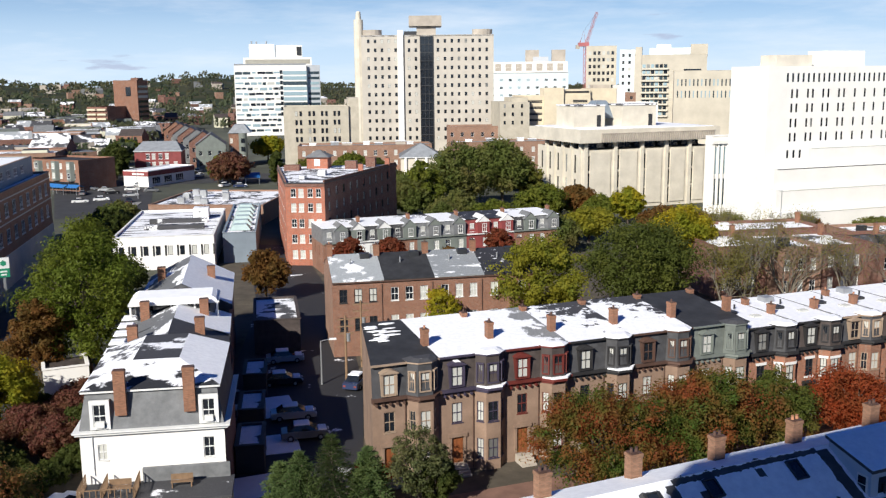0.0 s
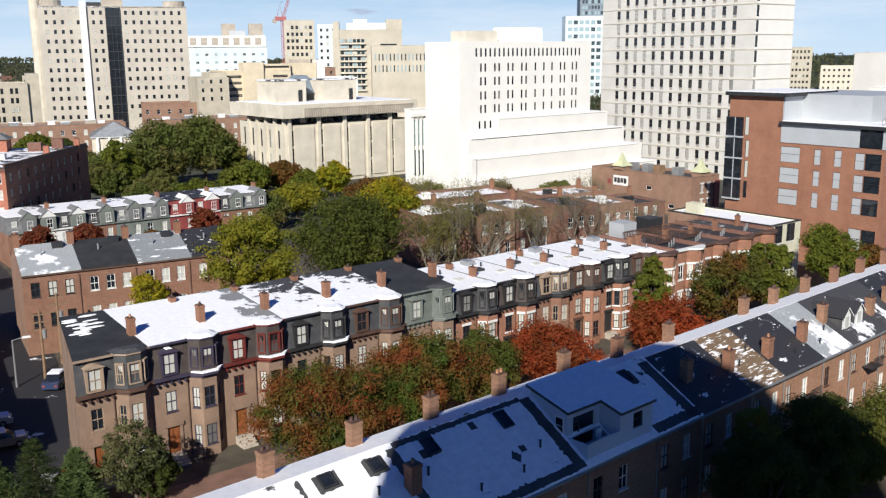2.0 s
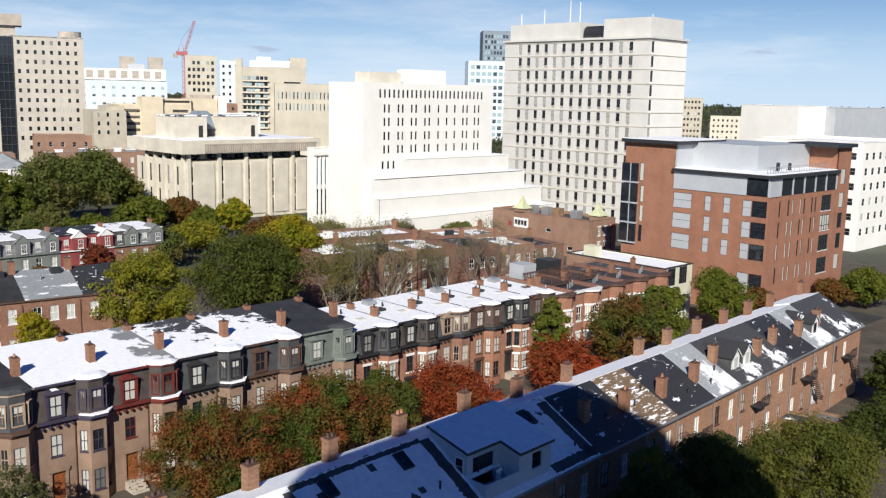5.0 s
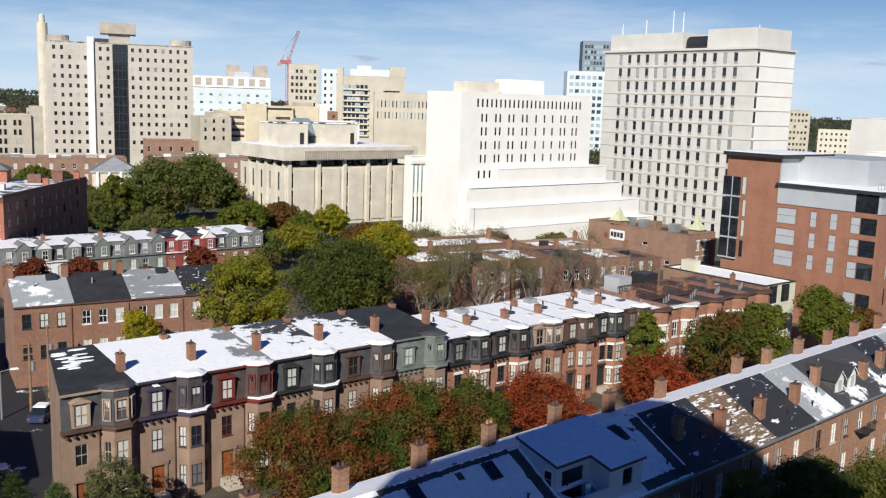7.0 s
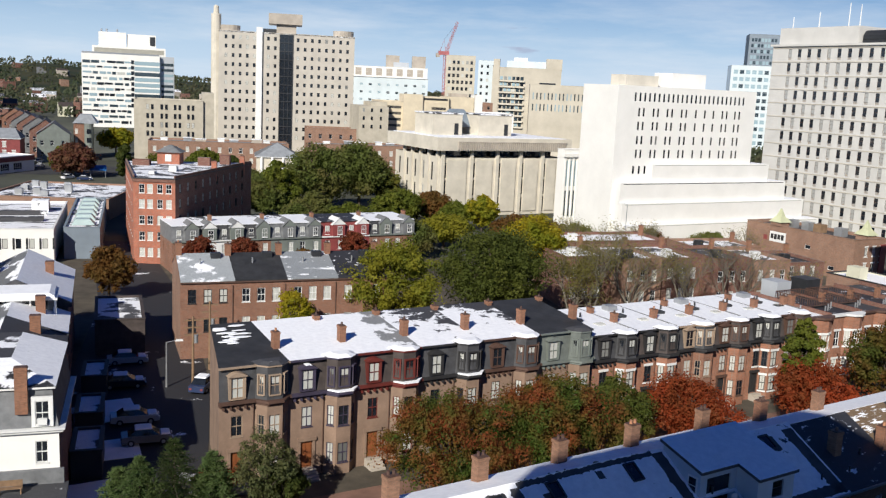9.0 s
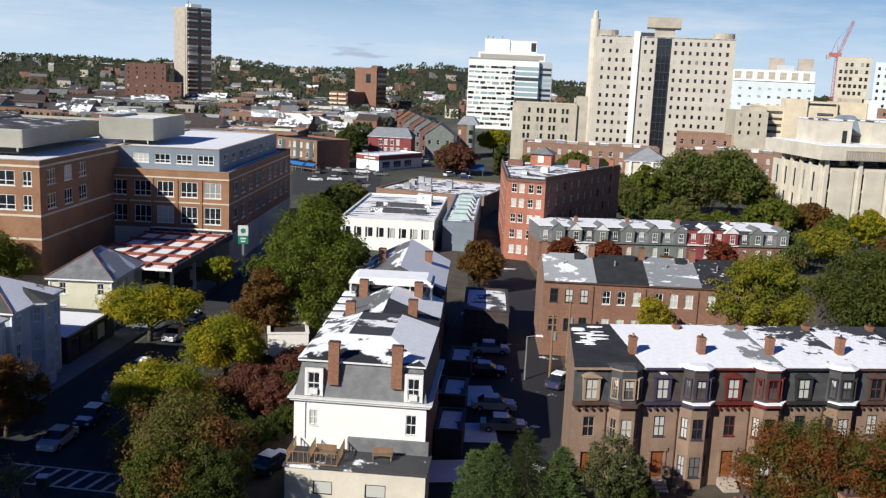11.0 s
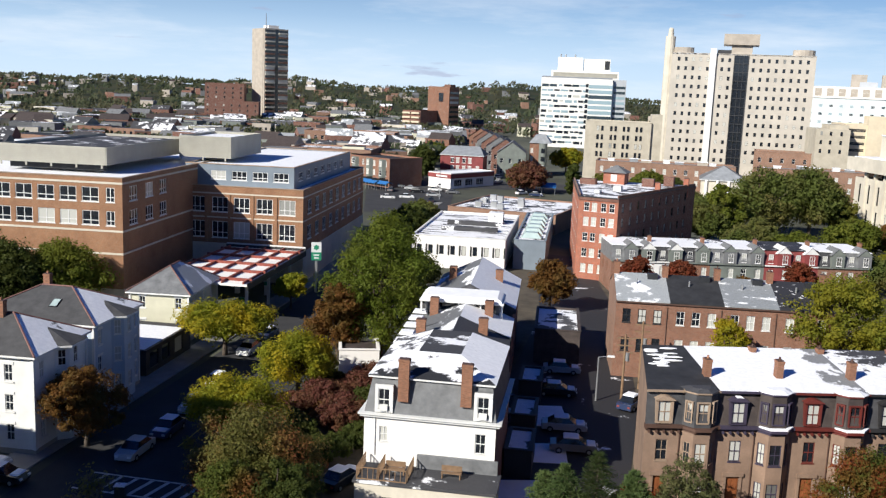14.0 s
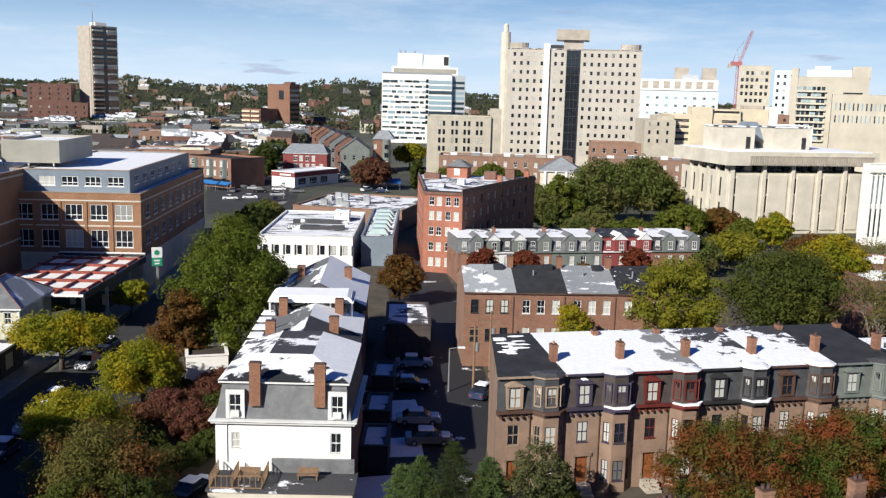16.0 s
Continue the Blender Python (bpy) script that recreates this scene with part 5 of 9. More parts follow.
def row_behind(y0, y1, z, roof_r, roof_l, ridge, label, stacks):
    t = thing("row_house", SX, SY, 0, SRB, label, "house", "white mansard row")
    s = Shape()
    w1 = SW - 0.3
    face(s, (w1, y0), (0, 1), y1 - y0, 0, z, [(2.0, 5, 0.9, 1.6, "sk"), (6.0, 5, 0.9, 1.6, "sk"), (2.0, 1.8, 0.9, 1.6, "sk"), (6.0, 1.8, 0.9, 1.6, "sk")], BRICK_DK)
    put_windows(t, (w1, y0), (0, 1), 90, [(2.0, 5, 0.9, 1.6, "sk"), (6.0, 5, 0.9, 1.6, "sk"), (2.0, 1.8, 0.9, 1.6, "sk"), (6.0, 1.8, 0.9, 1.6, "sk")], "sk")
    face(s, (0.4, y1), (0, -1), y1 - y0, 0, z, [], BRICK_BR), face(s, (w1, y1), (-1, 0), w1 - 0.4, 0, z, [], BRICK_DK)
    s.poly([(0.4, y0, 0), (w1, y0, 0), (w1, y0, z), (SW / 2, y0, ridge), (0.4, y0, z)], SLATE)
    s.poly([(0.4, y1, z), (SW / 2, y1, ridge), (w1, y1, z)][::-1], SLATE)
    part("wall", s, None, t)
    r = Shape()
    r.poly([(w1 + 0.3, y0 - 0.05, z - 0.05), (w1 + 0.3, y1, z - 0.05), (SW / 2, y1, ridge), (SW / 2, y0 - 0.05, ridge)], roof_r), r.poly([(0.1, y1, z - 0.05), (0.1, y0 - 0.05, z - 0.05), (SW / 2, y0 - 0.05, ridge), (SW / 2, y1, ridge)], roof_l)
    part("roof", r, None, t)
    pw = Shape()
    pw.poly([(0.0, y0 + 0.15, z - 0.3), (w1 + 0.35, y0 + 0.15, z - 0.3), (w1 + 0.35, y0 + 0.15, z + 0.18), (SW / 2, y0 + 0.15, ridge + 0.2), (0.0, y0 + 0.15, z + 0.18)]), pw.poly([(0.0, y0 - 0.15, z - 0.3), (w1 + 0.35, y0 - 0.15, z - 0.3), (w1 + 0.35, y0 - 0.15, z + 0.18), (SW / 2, y0 - 0.15, ridge + 0.2), (0.0, y0 - 0.15, z + 0.18)])
    for a, b in (((0.0, z + 0.18), (SW / 2, ridge + 0.2)), ((SW / 2, ridge + 0.2), (w1 + 0.35, z + 0.18))):
        pw.poly([(a[0], y0 - 0.15, a[1]), (b[0], y0 - 0.15, b[1]), (b[0], y0 + 0.15, b[1]), (a[0], y0 + 0.15, a[1])])
    part("party_wall", pw, SLATE, t)
    for x, y in stacks:
        chimney(t, x, y, z, z + 2.6, 0.9, 0.7, 0)
    return t
row_behind(12.2, 21.5, 8.5, SN_P2, SN_STREAK, 10.6, "slate-roofed row house with snow and brick chimneys", ((2.0, 17.2), (7.9, 19.2)))
row_behind(21.5, 31.0, 8.4, SN_FULL, SN_STREAK, 10.3, "slate-roofed row house with snow lying on one slope", ((2.0, 27.6), (7.9, 27.6)))
tw_ = row_behind(33.0, 52.0, 8.7, SN_FULL, SN_STREAK, 11.3, "long gabled row house with a snowy slate roof", ((2.2, 44.5), (8.0, 44.0)))
bx = thing("penthouse_storey", SX, SY, 0, SRB, "grey boxed attic storey with white columns under thick snow", "building")
part("body", Shape().box(0.8, 29.2, 7.8, 8.9, 33.0, 10.3), SLATE_G, bx)
part("roof", Shape().box(0.25, 28.2, 10.3, 9.4, 33.4, 10.5), TRIM_W, bx)
part("snow_cover", Shape().prism([(0.4, 28.3), (9.2, 28.3), (9.2, 33.2), (0.4, 33.2)], 10.5, 10.75, scale=0.98).prism([(0.5, 28.36), (9.1, 28.36), (9.1, 33.1), (0.5, 33.1)], 10.75, 10.98, scale=0.9), SNOW, bx)
for k in range(5):
    x = 4.4 + 0.8 * k
    part("column", Shape().box(x, 28.7, 8.6, x + 0.16, 28.86, 10.3), TRIM_W, bx)
part("glazing", Shape().box(2.2, 29.1, 8.7, 8.4, 29.19, 10.2), GLASS_DK, bx)
for x in (0.35, 9.1):
    part("corner_post", Shape().box(x, 28.35, 8.0, x + 0.2, 28.55, 10.3), TRIM_W, bx)
for k in range(6):
    dl = thing("dormer_bay", SX, SY, 0, SRB, "small snow-capped mansard dormer on the row", "dormer", "row dormers")
    y = 12.6 + 3.1 * k
    part("cheek", Shape().box(-0.3, y, 7.4, 1.2, y + 1.4, 8.95), SLATE_G, dl)
    part("cap", Shape().prism([(-0.45, y - 0.12), (1.1, y - 0.12), (1.1, y + 1.52), (-0.45, y + 1.52)], 8.95, 9.15, scale=0.85), SNOW, dl)
# low annexes between the row and the car park
# the garage's dark wall colour takes the place of shade lying on it
building("garage", -23.2, 111.4, 11, 5.6, 12.5, 4.2, SLATE_BR, SN_HALF, {}, "fk", "low flat-roofed garage with thin snow on top", "garage", parapet=0.15)
building("shed", -42.4, 95.4, 24, 4.6, 5.0, 3.2, WHITE_ST, SLATE_BR, {}, "fk", "low white rendered outbuilding with black roof", "outbuilding", parapet=0.2)
for k, (x, y, h) in enumerate(((-17.8, 75.5, 2.5), (-19.6, 85, 2.3), (-21.2, 95, 2.6))):
    building("rear_porch", x, y, 9, 2.4, 5.5, h, TRIM_K, SN_HALF, {}, "fk", "small dark rear porch with snow on its roof", "porch", "rear porches", parapet=0.1)


# ---- detached houses left of the avenue ----
def frame_house(x, y, rz, W, D, H, zr, wall, fr, rr, roofs, label, ridge=None, bays=()):
    t = thing("house", x, y, 0, rz, label, "house", "timber houses on the avenue")
    s = Shape()
    for key, hs in (("f", fr), ("r", rr), ("b", []), ("l", [])):
        o, u, n, turn = side(W, D, key)
        face(s, o, u, n, 0.0, H, hs, wall)
        put_windows(t, o, u, turn, hs, "hw")
    s.box(-0.05, -0.05, 0, W + 0.05, D + 0.05, 0.5, CONC_D)
    part("wall", s, None, t)
    for cx, cy in ((0, 0), (W, 0), (W, D)):
        part("corner_board", Shape().box(cx - 0.12, cy - 0.12, 0.5, cx + 0.12, cy + 0.12, H - 0.2), TRIM_W, t)
    r = Shape()
    hip_roof(r, W, D, H, zr, 0.45, ridge, roofs)
    part("roof", r, None, t)
    ym = D / 2
    r0, r1 = (D / 2, W - D / 2) if W >= D else (W / 2, W / 2)
    for xa, ya, xb in ((W + 0.45, -0.45, r1), (W + 0.45, D + 0.45, r1), (-0.45, -0.45, r0)):
        yb = ym if W >= D else (W / 2 if ya < 0 else D - W / 2)
        part("hip_cap", Shape().tube([(xa, ya, H + 0.03), (xb, yb, zr + 0.03)], [0.09, 0.09], 5), TILE_CAP, t)
    part("ridge_cap", Shape().tube([(r0, ym if W >= D else W / 2, zr + 0.03), (r1, ym if W >= D else D - W / 2, zr + 0.03)], [0.1, 0.1], 5), TILE_CAP, t)
    for (y0, y1) in bays:
        pl = [(W, y0), (W + 1.0, y0 + 0.8), (W + 1.0, y1 - 0.8), (W, y1)]
        q = Shape()
        for (xa, ya), (xb, yb) in zip(pl, pl[1:]):
            d = Vector((xb - xa, yb - ya))
            ln = d.length
            d.normalize()
            hs = [((ln - 0.72) / 2, z, 0.72, 1.5) for z in (1.4, 4.3, 7.1) if z + 1.5 < H]
            face(q, (xa, ya), (d.x, d.y), ln, 0.0, H - 0.05, hs, wall)
            put_windows(t, (xa, ya), (d.x, d.y), math.degrees(math.atan2(d.y, d.x)), hs, "sw")
        part("bay", q, wall, t)
        gb = Shape()
        ring = [(W - 0.2, y0 - 0.45), (W + 1.45, y0 + 0.5), (W + 1.45, y1 - 0.5), (W - 0.2, y1 + 0.45)]
        apex = (W - 1.7, (y0 + y1) / 2, H + 1.15)
        for p, n in zip(ring, ring[1:]):
            gb.poly([(*p, H + 0.02), (*n, H + 0.02), apex], roofs[0])
            gb.poly([(*p, H - 0.16), (*n, H - 0.16), (*n, H + 0.02), (*p, H + 0.02)], TRIM_W)
        gb.poly([(*p, H - 0.16) for p in reversed(ring)], TRIM_W)
        part("bay_roof", gb, None, t)
    return t


fw = frame_house(-70.6, 61.0, 10.0, 14.0, 8.8, 9.0, 11.5, WHITE_CLAP, grid((1.0, 3.3, 5.2, 7.2, 11.3), (1.2, 3.9, 6.6), 0.78, 1.5), grid((1.0,), (1.3, 4.0, 6.7), 0.75, 1.5),
                 (SLATE_D, SN_MOST, SLATE_D, SLATE_D), "three-storey white clapboard house with grey hipped roof", None, ((3.4, 7.2),))
chimney(fw, 8.6, 4.0, 10.6, 12.7, 0.8, 0.6, 1), chimney(fw, 4.9, 5.6, 10.4, 12.4, 0.75, 0.6, 1)
part("snow_patch", Shape().box(0.0, 0.0, 0.0, 4.6, 0.32, 0.05).box(0.5, 0.62, 0.0, 4.2, 0.86, 0.05).box(0.2, 1.1, 0.0, 3.8, 1.3, 0.05), SNOW, fw, m=pose(0.2, 0.0, 9.34, 27.4, 0, 0))
# the bluish shade on this house is put into its board colour
fb = frame_house(-71.8, 72.1, 10.0, 12.8, 9.5, 9.0, 11.5, BLUE_CLAP, [], grid((0.9, 8.2), (1.3, 4.0, 6.7), 0.75, 1.5), (SLATE_D, SN_MOST, SLATE_D, SLATE_D), "clapboard house tinted pale blue for its shade, dark shingle roof", None, ((3.6, 7.4),))
part("skylight", Shape().box(0, 0, 0, 0.85, 1.25, 0.14, DARK_METAL).box(0.08, 0.08, 0.141, 0.77, 1.17, 0.16, ROOFGLASS), None, fb, m=pose(7.2, 1.7, 9.98, 26.0, 0, 0))
chimney(fb, 5.0, 5.4, 10.8, 12.6, 0.7, 0.6, 1)
gh = frame_house(-72.9, 98.7, 13.0, 7.6, 11.0, 6.2, 9.0, CREAM, [(1.2, 4.2, 0.8, 1.45), (5.9, 4.2, 0.8, 1.45), (1.2, 1.2, 0.8, 1.45), (5.9, 1.2, 0.8, 1.45)], [(2.0, 4.2, 0.8, 1.45), (5.0, 4.2, 0.8, 1.45), (8.2, 4.2, 0.8, 1.45)],
                 (SLATE_G, SN_SILVER, SLATE_G, SLATE_G), "cream clapboard house with a grey pyramid roof")
frame_house(-73.2, 44.6, 10.0, 14.0, 9.5, 6.8, 9.2, BLUE_CLAP, [], grid((1.0, 3.0, 6.0, 8.0), (1.5, 4.4), 0.75, 1.45), (SLATE_G, SLATE_G, SLATE_G, SLATE_G), "blue clapboard corner house with grey roof", None, ((3.6, 7.2),))
building("shop", -69.4, 84.6, 9.5, 8.0, 12.0, 3.0, TRIM_K, SN_MOST, {"r": grid((1, 4, 7.5), (0.7,), 2.2, 1.9, "fk")}, "fk", "low shop with a snow-covered flat roof", "shop", parapet=0.2)
building("house", -96.5, 77.0, 11.5, 12.0, 8.0, 8.2, WHITE_CLAP, TAR, {"r": grid((2.0, 5.5), (4.4, 7.0), 0.8, 1.5, "sw")}, "sw", "flat-roofed white clapboard house among trees", "house", parapet=0.2, coping=TRIM_W)

# ---- fuel station canopy: white deck with red steel beams over it ----
cp = thing("station_canopy", -79.6, 113.2, 0, 10.0, "white fuel station canopy crossed by rust-red beams, part snowy", "canopy")
cp.matrix_world = from_eye(0.953) @ cp.matrix_world
CW, CD, CZ = 14.0, 29.0, 4.6
part("deck", Shape().box(0, 0, CZ - 0.35, CW, CD, CZ), WHITE_ST, cp)
part("fascia", Shape().box(CW, -0.1, CZ - 0.8, CW + 0.15, CD + 0.1, CZ + 0.15).box(-0.15, CD, CZ - 0.8, CW, CD + 0.15, CZ + 0.45), TRIM_K, cp)
part("white_edge", Shape().box(-0.1, CD + 0.15, CZ - 0.2, CW, CD + 0.3, CZ + 0.7), TRIM_W, cp)
for k in range(5):
    part("cross_beam", Shape().box(0, 2.0 + 6.0 * k, CZ, CW, 2.28 + 6.0 * k, CZ + 0.42), RUST, cp)
for k in range(5):
    part("long_beam", Shape().box(0.5 + 3.2 * k, 0, CZ + 0.002, 0.72 + 3.2 * k, CD, CZ + 0.34), RUST, cp)
for x in (2.5, 12.5):
    for y in (4, 14, 25):
        part("post", Shape().box(x - 0.2, y - 0.2, -1.6, x + 0.2, y + 0.2, CZ - 0.35), TRIM_W, cp)
for x, y in ((4, 8), (9, 8), (4, 20), (9, 20)):
    q = Matrix.Translation((-78.4, 114.0, 0)) @ pose(0, 0, 0, 0, 0, 11) @ Vector((x, y, 0))
    fp = thing("fuel_pump", q.x * 0.953, q.y * 0.953, 0.03, 10, "green and white fuel pump under the canopy", "fuel pump", "fuel pumps")
    part("body", Shape().box(-0.35, -0.25, 0, 0.35, 0.25, 1.6), TRIM_W, fp)
    part("head", Shape().box(-0.38, -0.28, 1.6, 0.38, 0.28, 2.1), GREEN_SIGN, fp)
sg = thing("pole_sign", -68.9, 144.5, 0, 25.0, "green and white fuel station sign with a round flower emblem", "sign")
sg.matrix_world = from_eye(0.93) @ sg.matrix_world
part("pole", Shape().box(-0.2, -0.1, -2.48, 0.2, 0.1, 3.2), STEEL, sg)
part("panel", Shape().box(-0.85, -0.2, 4.6, 0.85, 0.2, 6.3), TRIM_W, sg)
part("price_panel", Shape().box(-0.85, -0.2, 3.2, 0.85, 0.2, 4.6), GREEN_SIGN, sg)
em = Shape()
em.prism([(0.5 * math.cos(6.283 * k / 12) * (1 if k % 2 else 0.75), 0.5 * math.sin(6.283 * k / 12) * (1 if k % 2 else 0.75)) for k in range(12)], 0, 0.03)
part("emblem", em, GREEN_SIGN, sg, m=pose(0, -0.205, 5.45, 90, 0, 0))
part("text_bar", Shape().box(-0.5, -0.23, 4.0, 0.5, -0.2, 4.25), TRIM_W, sg)
part("text_bar", Shape().box(-0.4, -0.23, 3.5, 0.4, -0.2, 3.75), TRIM_W, sg)

# ---- brick college building ----
CL = 11.5
wu, wn_ = rot2(CL)
c1 = Vector((-82.1, 109.8)) - wu * 48
ac = building("college_wing", c1.x, c1.y, CL, 48.0, 58.0, 20.2, BRICK_AC, SN_FULL,
              {"f": grid([48 - 5.95 - 3.27 * k for k in range(13)], (16.8, 13.5), 2.5, 2.05) + grid([48 - 2.4], (16.8, 13.5), 1.27, 2.05), "r": grid((2.2, 7.6, 12.6), (16.8, 13.4), 2.6, 2.1)},
              "gw", "red brick college wing with bands of white windows and snowy roof", "college building", parapet=0.6, coping=TRIM_T)
for z in (19.35, 12.6, 9.4):
    part("stone_band", Shape().box(-0.06, -0.06, z, 48.06, -0.003, z + 0.28).box(48.003, -0.06, z, 48.06, 30, z + 0.28), CONC, ac)
part("stone_base", Shape().box(-0.1, -0.1, 0, 48.1, 0.02, 4.5).box(47.98, 0.02, 0, 48.1, 30, 4.5), CONC, ac)
pn = thing("plant_screen", c1.x, c1.y, 0, CL, "long ribbed grey metal screen round rooftop plant", "plant screen")
for k, (x0, y0, x1, y1, z1) in enumerate(((24.0, 10.0, 40.8, 44.0, 23.6), (43.0, 33.0, 52.0, 50.0, 24.6))):
    b_ = Shape()
    lattice(b_, [x0 + 0.25 * q for q in range(int((x1 - x0) * 4) + 1)], [20.4, 20.9, z1], y0, y0 + 0.12, lambda i, kk: kk == 1 or i % 16 == 0)
    part("screen", b_, LOUVRE, pn)
    part("screen", Shape().box(x1, y0, 20.9, x1 + 0.12, y1, z1), LOUVRE, pn), part("screen", Shape().box(x0 - 0.12, y0, 20.9, x0, y1, z1), LOUVRE, pn), part("screen", Shape().box(x0, y1, 20.9, x1, y1 + 0.12, z1), LOUVRE, pn)
    for q in range(int((z1 - 20.9) / 0.28)):
        part("rib", Shape().box(x0, y0 - 0.06, 20.95 + 0.28 * q, x1, y0 - 0.002, 21.02 + 0.28 * q), LOUVRE, pn)
    part("plant_roof", Shape().box(x0, y0 + 0.12, z1 - 0.6, x1, y1, z1 - 0.45), SN_MOST if k else SN_FEW, pn)
part("rooftop_cabin", Shape().box(12, 34, 19.6, 23, 46, 22.4), GREY_PANEL, pn)
part("dark_plant", Shape().box(25, 11, 20, 40, 12, 20.9), TAR, pn)
a2 = building("college_block", -89.7, 134.8, CL, 21.3, 50.0, 16.9, BRICK_AC, SN_FULL,
              {"f": [(x, z, 2.75, hh) for z, hh in ((12.6, 2.5), (8.3, 2.75)) for x in (1.9, 5.8, 9.5, 13.4, 17.25)], "r": grid(span(3, 5.2, 9), (12.6, 8.3), 2.6, 2.4)},
              "gw", "red brick college block with stone bands and grouped white windows", "college building", parapet=0.35, coping=TRIM_T)
for z in (15.6, 11.6):
    part("stone_band", Shape().box(-0.05, -0.07, z, 21.36, -0.003, z + 0.22).box(21.303, -0.07, z, 21.36, 50, z + 0.22), CONC, a2)
part("stone_base", Shape().box(-0.1, -0.12, 0, 21.4, -0.003, 7.4).box(21.303, -0.12, 0, 21.42, 50, 6.6), CONC, a2)
for k in range(5):
    part("pilaster", Shape().box(0.55 + 4.0 * k, -0.14, 7.4, 0.95 + 4.0 * k, -0.003, 15.6), BRICK_AC, a2)
a3 = building("attic_storey", *(Vector((-89.7, 134.8)) + wu * 0.4 + wn_ * 2.2), CL, 18.7, 44.0, 20.3, BLUE_GREY, SN_FULL,
              {"f": grid((4.4, 8.0, 11.6, 15.2), (17.8,), 2.6, 1.5), "r": grid(span(3, 5.2, 7), (17.8,), 2.6, 1.5)}, "gw", "blue-grey clad attic storey set back on the college roof", "attic storey", parapet=0.15, coping=TRIM_T, z0=16.5)

for ob_ in (ac, pn, a2, a3):
    ob_.matrix_world = Matrix.Translation((0, 0, -1.2)) @ ob_.matrix_world

# ---- brick terrace behind (plain fronts, shallow gabled roofs) ----
UC, NC = rot2(12.0)
for k, roof_ in enumerate((SN_SILVER, TAR, SN_SILVER2, SN_TAR)):
    w_ = 6.25
    o = Vector((-13.3, 109.8)) + UC * (w_ * k)
    t = thing("row_house", o.x, o.y, 0, 12.0, ("red brick row house with a silver coated roof", "red brick row house with black roof", "red brick row house with ribbed metal roof and snow streaks")[k % 3], "house", "plain brick terrace")
    hs = grid((0.85, 2.65, 4.45), (6.7, 3.25), 0.95, 1.65)
    s = Shape()
    face(s, (0, 0), (1, 0), w_, 0, 9.4, hs, BRICK)
    put_windows(t, (0, 0), (1, 0), 0, hs, "sk" if k == 0 else "sw")
    face(s, (w_, 11), (-1, 0), w_, 0, 9.4, [], BRICK)
    for x, d in ((0.0, -1), (w_, 1)):
        pts = [(x, 0, 0), (x, 11, 0), (x, 11, 9.4), (x, 6.0, 11.5), (x, 0, 9.4)]
        s.poly(pts if d > 0 else pts[::-1], BRICK_BR)
    part("wall", s, None, t)
    r = Shape()
    r.poly([(0, -0.25, 9.45), (w_, -0.25, 9.45), (w_, 6.0, 11.6), (0, 6.0, 11.6)]), r.poly([(0, 6.0, 11.6), (w_, 6.0, 11.6), (w_, 11.3, 9.5), (0, 11.3, 9.5)]), r.poly([(0, -0.25, 9.3), (w_, -0.25, 9.3), (w_, -0.25, 9.45), (0, -0.25, 9.45)])
    part("roof", r, roof_, t)
    part("cornice", Shape().box(0, -0.22, 9.1, w_, -0.003, 9.3), TRIM_B, t)
    chimney(t, w_ - 0.1, 5.6, 11.0, 12.8, 0.7, 0.8, 1)
    if k == 0:
        chimney(t, 0.3, 6, 10.6, 13.0, 0.7, 1.0, 1)
    part("roof_hatch", Shape().box(4.0, 4.6, 10.7, 5.2, 5.5, 11.8), DARK_METAL, t)
    part("roof_vent", Shape().tube([(2.6, 3.5, 10.4), (2.6, 3.5, 11.4)], [0.1, 0.1], 8), STEEL, t)
    part("downpipe", Shape().tube([(w_ - 0.25, -0.08, 0), (w_ - 0.25, -0.08, 8.8)], [0.05, 0.05], 6), TRIM_B, t)

